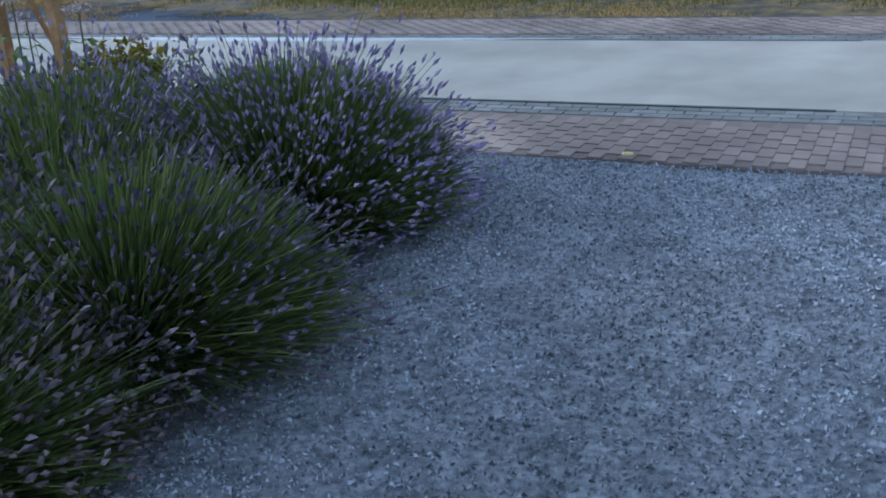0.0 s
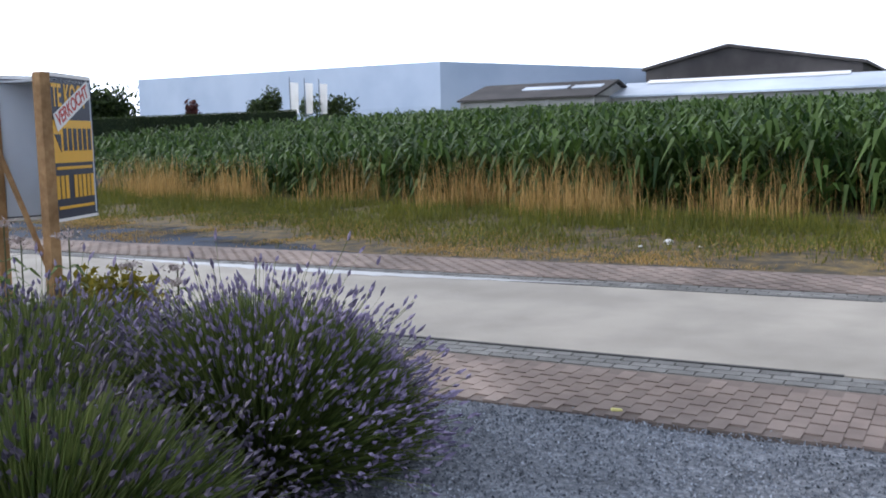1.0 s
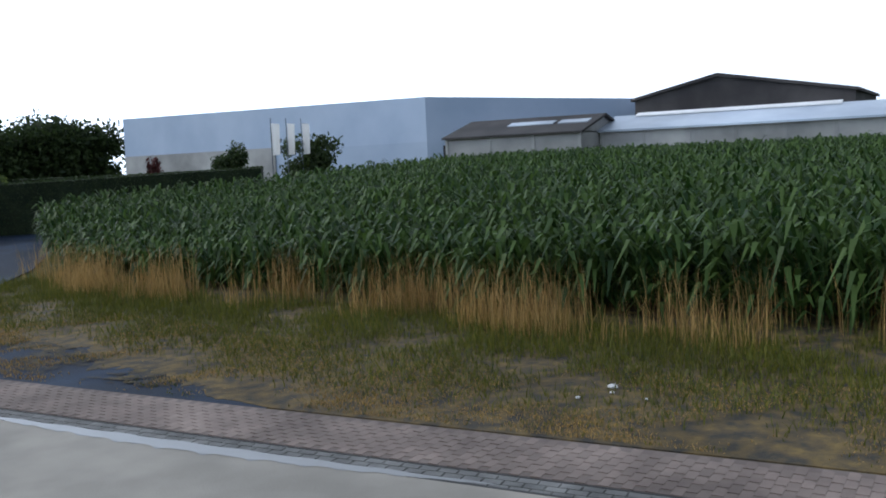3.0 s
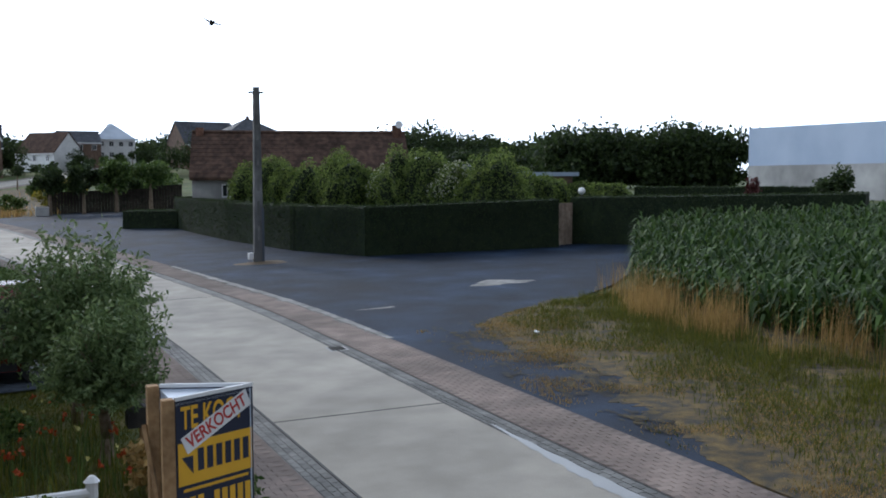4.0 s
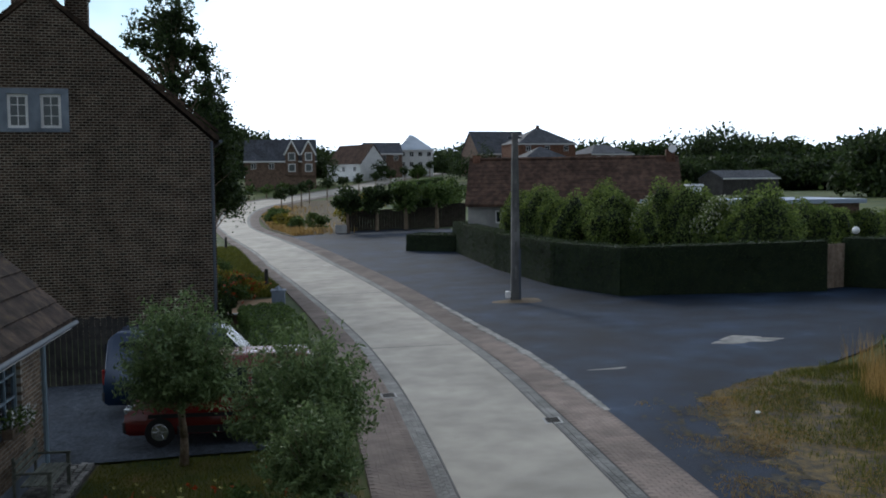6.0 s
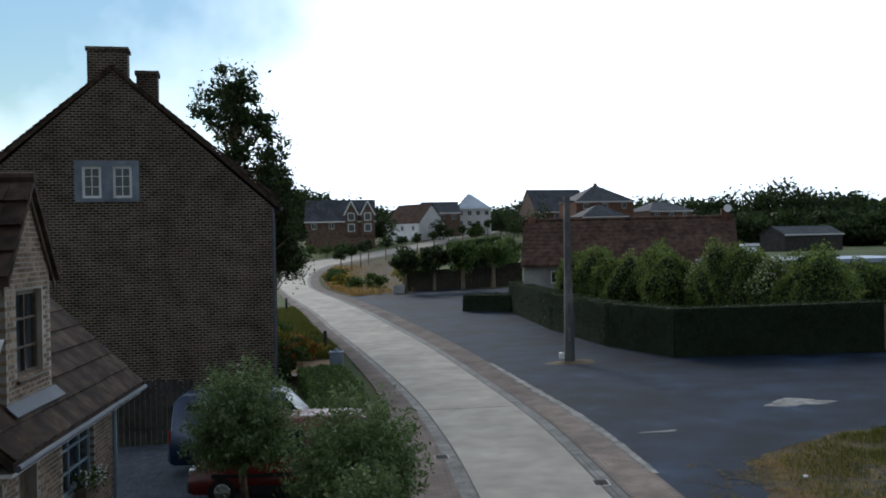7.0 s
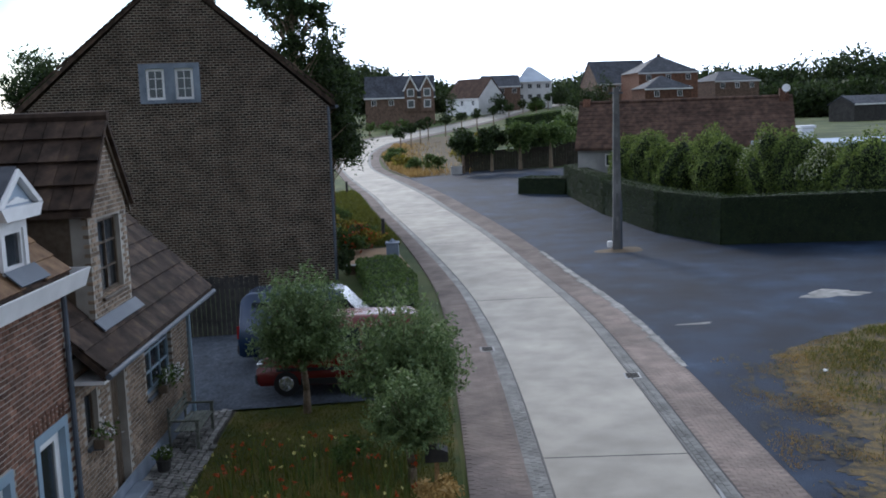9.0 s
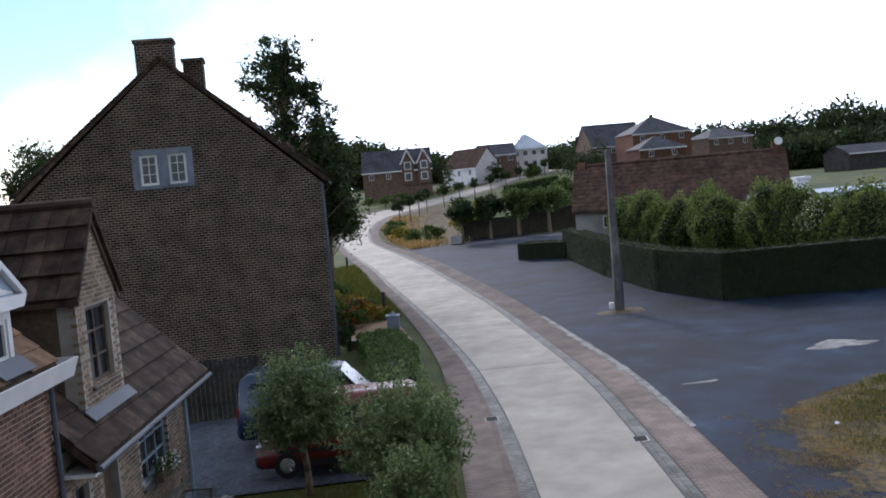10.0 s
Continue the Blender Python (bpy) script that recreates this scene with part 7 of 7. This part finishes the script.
def shed(name, label, x0, x1, y0, y1, base, eave, ridge, wall, roof, lights):
    g = thing(name, pose(0, 0, 0), label, "shed")
    part("wall", boxm(x0, x1, y0, y1, base - 1.5, eave), wall, g)
    m = (y0 + y1) / 2
    part("roof", prism(bmesh.new(), [(y0 - 0.3, eave), (m, ridge), (y1 + 0.3, eave), (y1 + 0.3, eave - 0.15), (m, ridge - 0.2), (y0 - 0.3, eave - 0.15)], x0 - 0.3, x1 + 0.3, "x"), roof, g)
    for s in (x0, x1 - 0.2):
        part("gable", prism(bmesh.new(), [(y0, eave - 0.1), (y1, eave - 0.1), (m, ridge - 0.25)], s, s + 0.2, "x"), wall, g)
    for a, b, f, mat in lights:
        ya, za = y0 + (m - y0) * f, eave + (ridge - eave) * f
        part("rooflight", prism(bmesh.new(), [(ya, za + 0.05), (ya + 0.9, za + 0.05 + 0.9 * (ridge - eave) / (m - y0)), (ya + 0.9, za + 0.12 + 0.9 * (ridge - eave) / (m - y0)), (ya, za + 0.12)], a, b, "x"), mat, g, "pale strip rooflight")
    k = int((x1 - x0) / 3)
    for i in range(k + 1):
        x = x0 + (x1 - x0) * i / k
        part("pilaster", boxm(x - 0.12, x + 0.12, y0 - 0.06, y0 - 0.002, base - 1.5, eave - 0.16), wall, g)
    return g


shed("brown_shed", "long low shed with brown fibre-cement roof", -24.2, -13.2, 62.5, 72.5, 3.3, 4.6, 5.95, FAC_LOW, ETERNIT, [(-20, -16.2, 0.45, LIGHT_ROOF), (-15.8, -13.4, 0.45, LIGHT_ROOF)])
shed("pale_shed", "long shed with pale sheet-metal roof", -13.0, 10.4, 66.5, 75, 3.0, 4.6, 5.75, FAC_LOW, LIGHT_ROOF, [(-11.5, 3.6, 0.84, WHITE)])


def dark_hall():
    g = thing("dark_hall", pose(-2.8, 0, -0.3), "tall dark brown hall rising behind the sheds", "hall")
    part("gable_wall", prism(bmesh.new(), [(-11.9, 2), (6.2, 2), (6.2, 7.3), (-4.6, 9.2), (-11.9, 7.6)], 80, 80.4, "y"), ETERNIT, g)
    bm = prism(bmesh.new(), [(-12.2, 7.55), (-4.6, 9.22), (6.5, 7.25), (6.5, 7.5), (-4.6, 9.5), (-12.2, 7.8)], 79.7, 96, "y")
    part("roof", bm, ETERNIT, g)
    part("side_wall", boxm(5.8, 6.2, 80.4, 96, 2, 7.3), ETERNIT, g)
    b = thing("white_hall", pose(0, 0, 0), "white metal hall at the field's far edge", "hall")
    part("wall", boxm(20.5, 34, 79, 92, 1, 5.9), FACTORY, b)
    part("roof", boxm(20.2, 34.3, 78.7, 92.3, 5.9, 6.1), LIGHT_ROOF, b)
    for i in range(3):
        part("window", boxm(25 + i * 2.5, 26 + i * 2.5, 78.9, 78.998, 4, 5.4), PANE, b)
    c = thing("green_shed", pose(0, 0, 0), "small shed with green-grey roof", "shed")
    part("wall", boxm(17.0, 20.3, 77, 80, 1, 4.0), FAC_LOW, c)
    part("roof", prism(bmesh.new(), [(76.7, 3.95), (78.5, 4.8), (80.3, 3.95), (80.3, 3.8), (78.5, 4.65), (76.7, 3.8)], 16.8, 20.45, "x"), SLATE, c)


dark_hall()


def flags():
    a, b = Vector((-36.5, 56.3)), Vector((-36.05, 59.6))
    for i in range(3):
        p = a + (b - a) * i / 2
        z = gz(p.x, p.y)
        g = thing("flag_pole", pose(p.x, p.y, z), "white banner flag on a thin mast", "flag", "white flags")
        part("mast", tube(bmesh.new(), (0, 0, -0.2), (0, 0, 5.4), 0.05, 0.03, 6), ZINC, g)
        bm = bmesh.new()
        n = 6
        rows_ = []
        for k in range(n + 1):
            f = k / n
            rows_.append([bm.verts.new((0.05 + 1.15 * f, -0.4 * f + 0.06 * math.sin(3 * f + i), 5.0 - 0.02 * k)), bm.verts.new((0.05 + 1.05 * f, -0.36 * f + 0.1 * math.sin(3.5 * f + i), 2.5))])
        for k in range(n):
            bm.faces.new((rows_[k][0], rows_[k + 1][0], rows_[k + 1][1], rows_[k][1]))
        bmesh.ops.solidify(bm, geom=bm.faces[:], thickness=0.01)
        part("banner", bm, BANNER, g, "white cloth banner")


flags()


def parked_van():
    g = car("white_van", pose(16.2, 79.0, gz(16, 79) + 0.6, 0, 0, 180), "white van parked by the far sheds", WHITE, 4.6, 1.8, 1.9, 1.5, True)


parked_van()


def bird():
    """A swallow-like bird; wings are parts."""
    g = thing("bird", pose(0, 0, 0), "small dark bird in flight", "bird")
    bm = bmesh.new()
    bmesh.ops.create_uvsphere(bm, u_segments=10, v_segments=8, radius=1, matrix=Matrix.Diagonal((0.26, 0.07, 0.07, 1)))
    part("body", bm, BLACK_WOOD, g, "", True)
    for s in (-1, 1):
        part("wing", prism(bmesh.new(), [(0.12, s * 0.03), (0.02, s * 0.17), (-0.22, s * 0.3), (-0.1, s * 0.14), (-0.08, s * 0.03)], 0.02, 0.04, "z"), BLACK_WOOD, g)
    part("tail", prism(bmesh.new(), [(-0.24, 0.04), (-0.24, -0.04), (-0.5, -0.1), (-0.4, 0.0), (-0.5, 0.1)], 0.0, 0.015, "z"), BLACK_WOOD, g)
    return g


BIRD = bird()


# ---- drains and paving, piece by piece ----
def drains():
    for x, y, turn in ((-8.6, -0.5, 2), (-5.02, 2.72, -3)):
        z = gz(x, y) + 0.01
        g = thing("drain_grate", pose(x, y, z, 2, 0, turn), "cast iron street drain grate in the gutter", "drain", "street drains")
        part("frame", boxm(-0.26, 0.26, -0.19, 0.19, -0.02, 0.012), FAC_LOW, g, "pale concrete frame")
        for i in range(7):
            part("bar", boxm(-0.2 + i * 0.06, -0.165 + i * 0.06, -0.14, 0.14, 0.012, 0.022), BLACK_WOOD, g)


def paving():
    """Herring rows of bricks on both strips, where the drone passes low."""
    near, far = bpy.data.objects["pavement_near"], bpy.data.objects["pavement_far"]
    for par, lo, hi, at in ((near, LINES[0], LINES[6], (11.5, -1, 0)), (far, LINES[4], LINES[5], (11.5, 3.5, 0))):
        out = []
        for i in range(-190, 110):
            x = 5.0 + i * 0.105
            y0, y1 = edge(lo, x) + 0.1, edge(hi, x) - 0.09
            y = y0 + (0.1 if i % 2 else 0)
            while y < y1:
                out.append(pose(x, y, gz(x, y) + 0.005, 2 + random.uniform(-0.3, 0.3), random.uniform(-0.6, 0.6), 90 + random.uniform(-0.6, 0.6)))
                y += 0.2
        pieces(par, "paving_brick", out, (0.1945, 0.0995, 0.03), BRICK_PAVE, at, 300)
    ch, gu = bpy.data.objects["channel_near"], bpy.data.objects["gutter"]
    for par, y0, k in ((ch, -0.29, 3), (gu, 2.66, 3)):
        out = []
        for i in range(120):
            for j in range(k):
                x = -8 + i * 0.2 + (0.1 if j % 2 else 0)
                y = y0 + j * 0.105 - (0.0 if x > -5 else 0.0)
                out.append(pose(x, y, gz(x, y) + 0.004, 2, random.uniform(-0.5, 0.5), random.uniform(-0.5, 0.5)))
        pieces(par, "gutter_block", out, (0.186, 0.092, 0.03), GUTTER, (9, y0, 0), 300)


drains()
paving()


def motions():
    walk(BIRD, [
        (0, pose(70.0, -8.0, 12.0, 18, 0, 173.8)),
        (3.8, pose(-11.68, 2.14, 7.89, 18, 0, 173.8)),
        (4.1, pose(-18.45, 2.87, 8.65, 18, 0, 170.9)),
        (4.5, pose(-27.20, 4.62, 10.10, 18, 0, 161.6)),
        (4.7, pose(-31.20, 6.54, 10.20, 18, 0, 167.5)),
        (5.0, pose(-38.66, 7.17, 11.81, 18, 0, 165.0)),
        (6, pose(-62.0, 14.0, 34.0, 18, 0, 160.0)),
        (10, pose(-130.0, 40.0, 100.0, 18, 0, 160.0)),
    ])


motions()
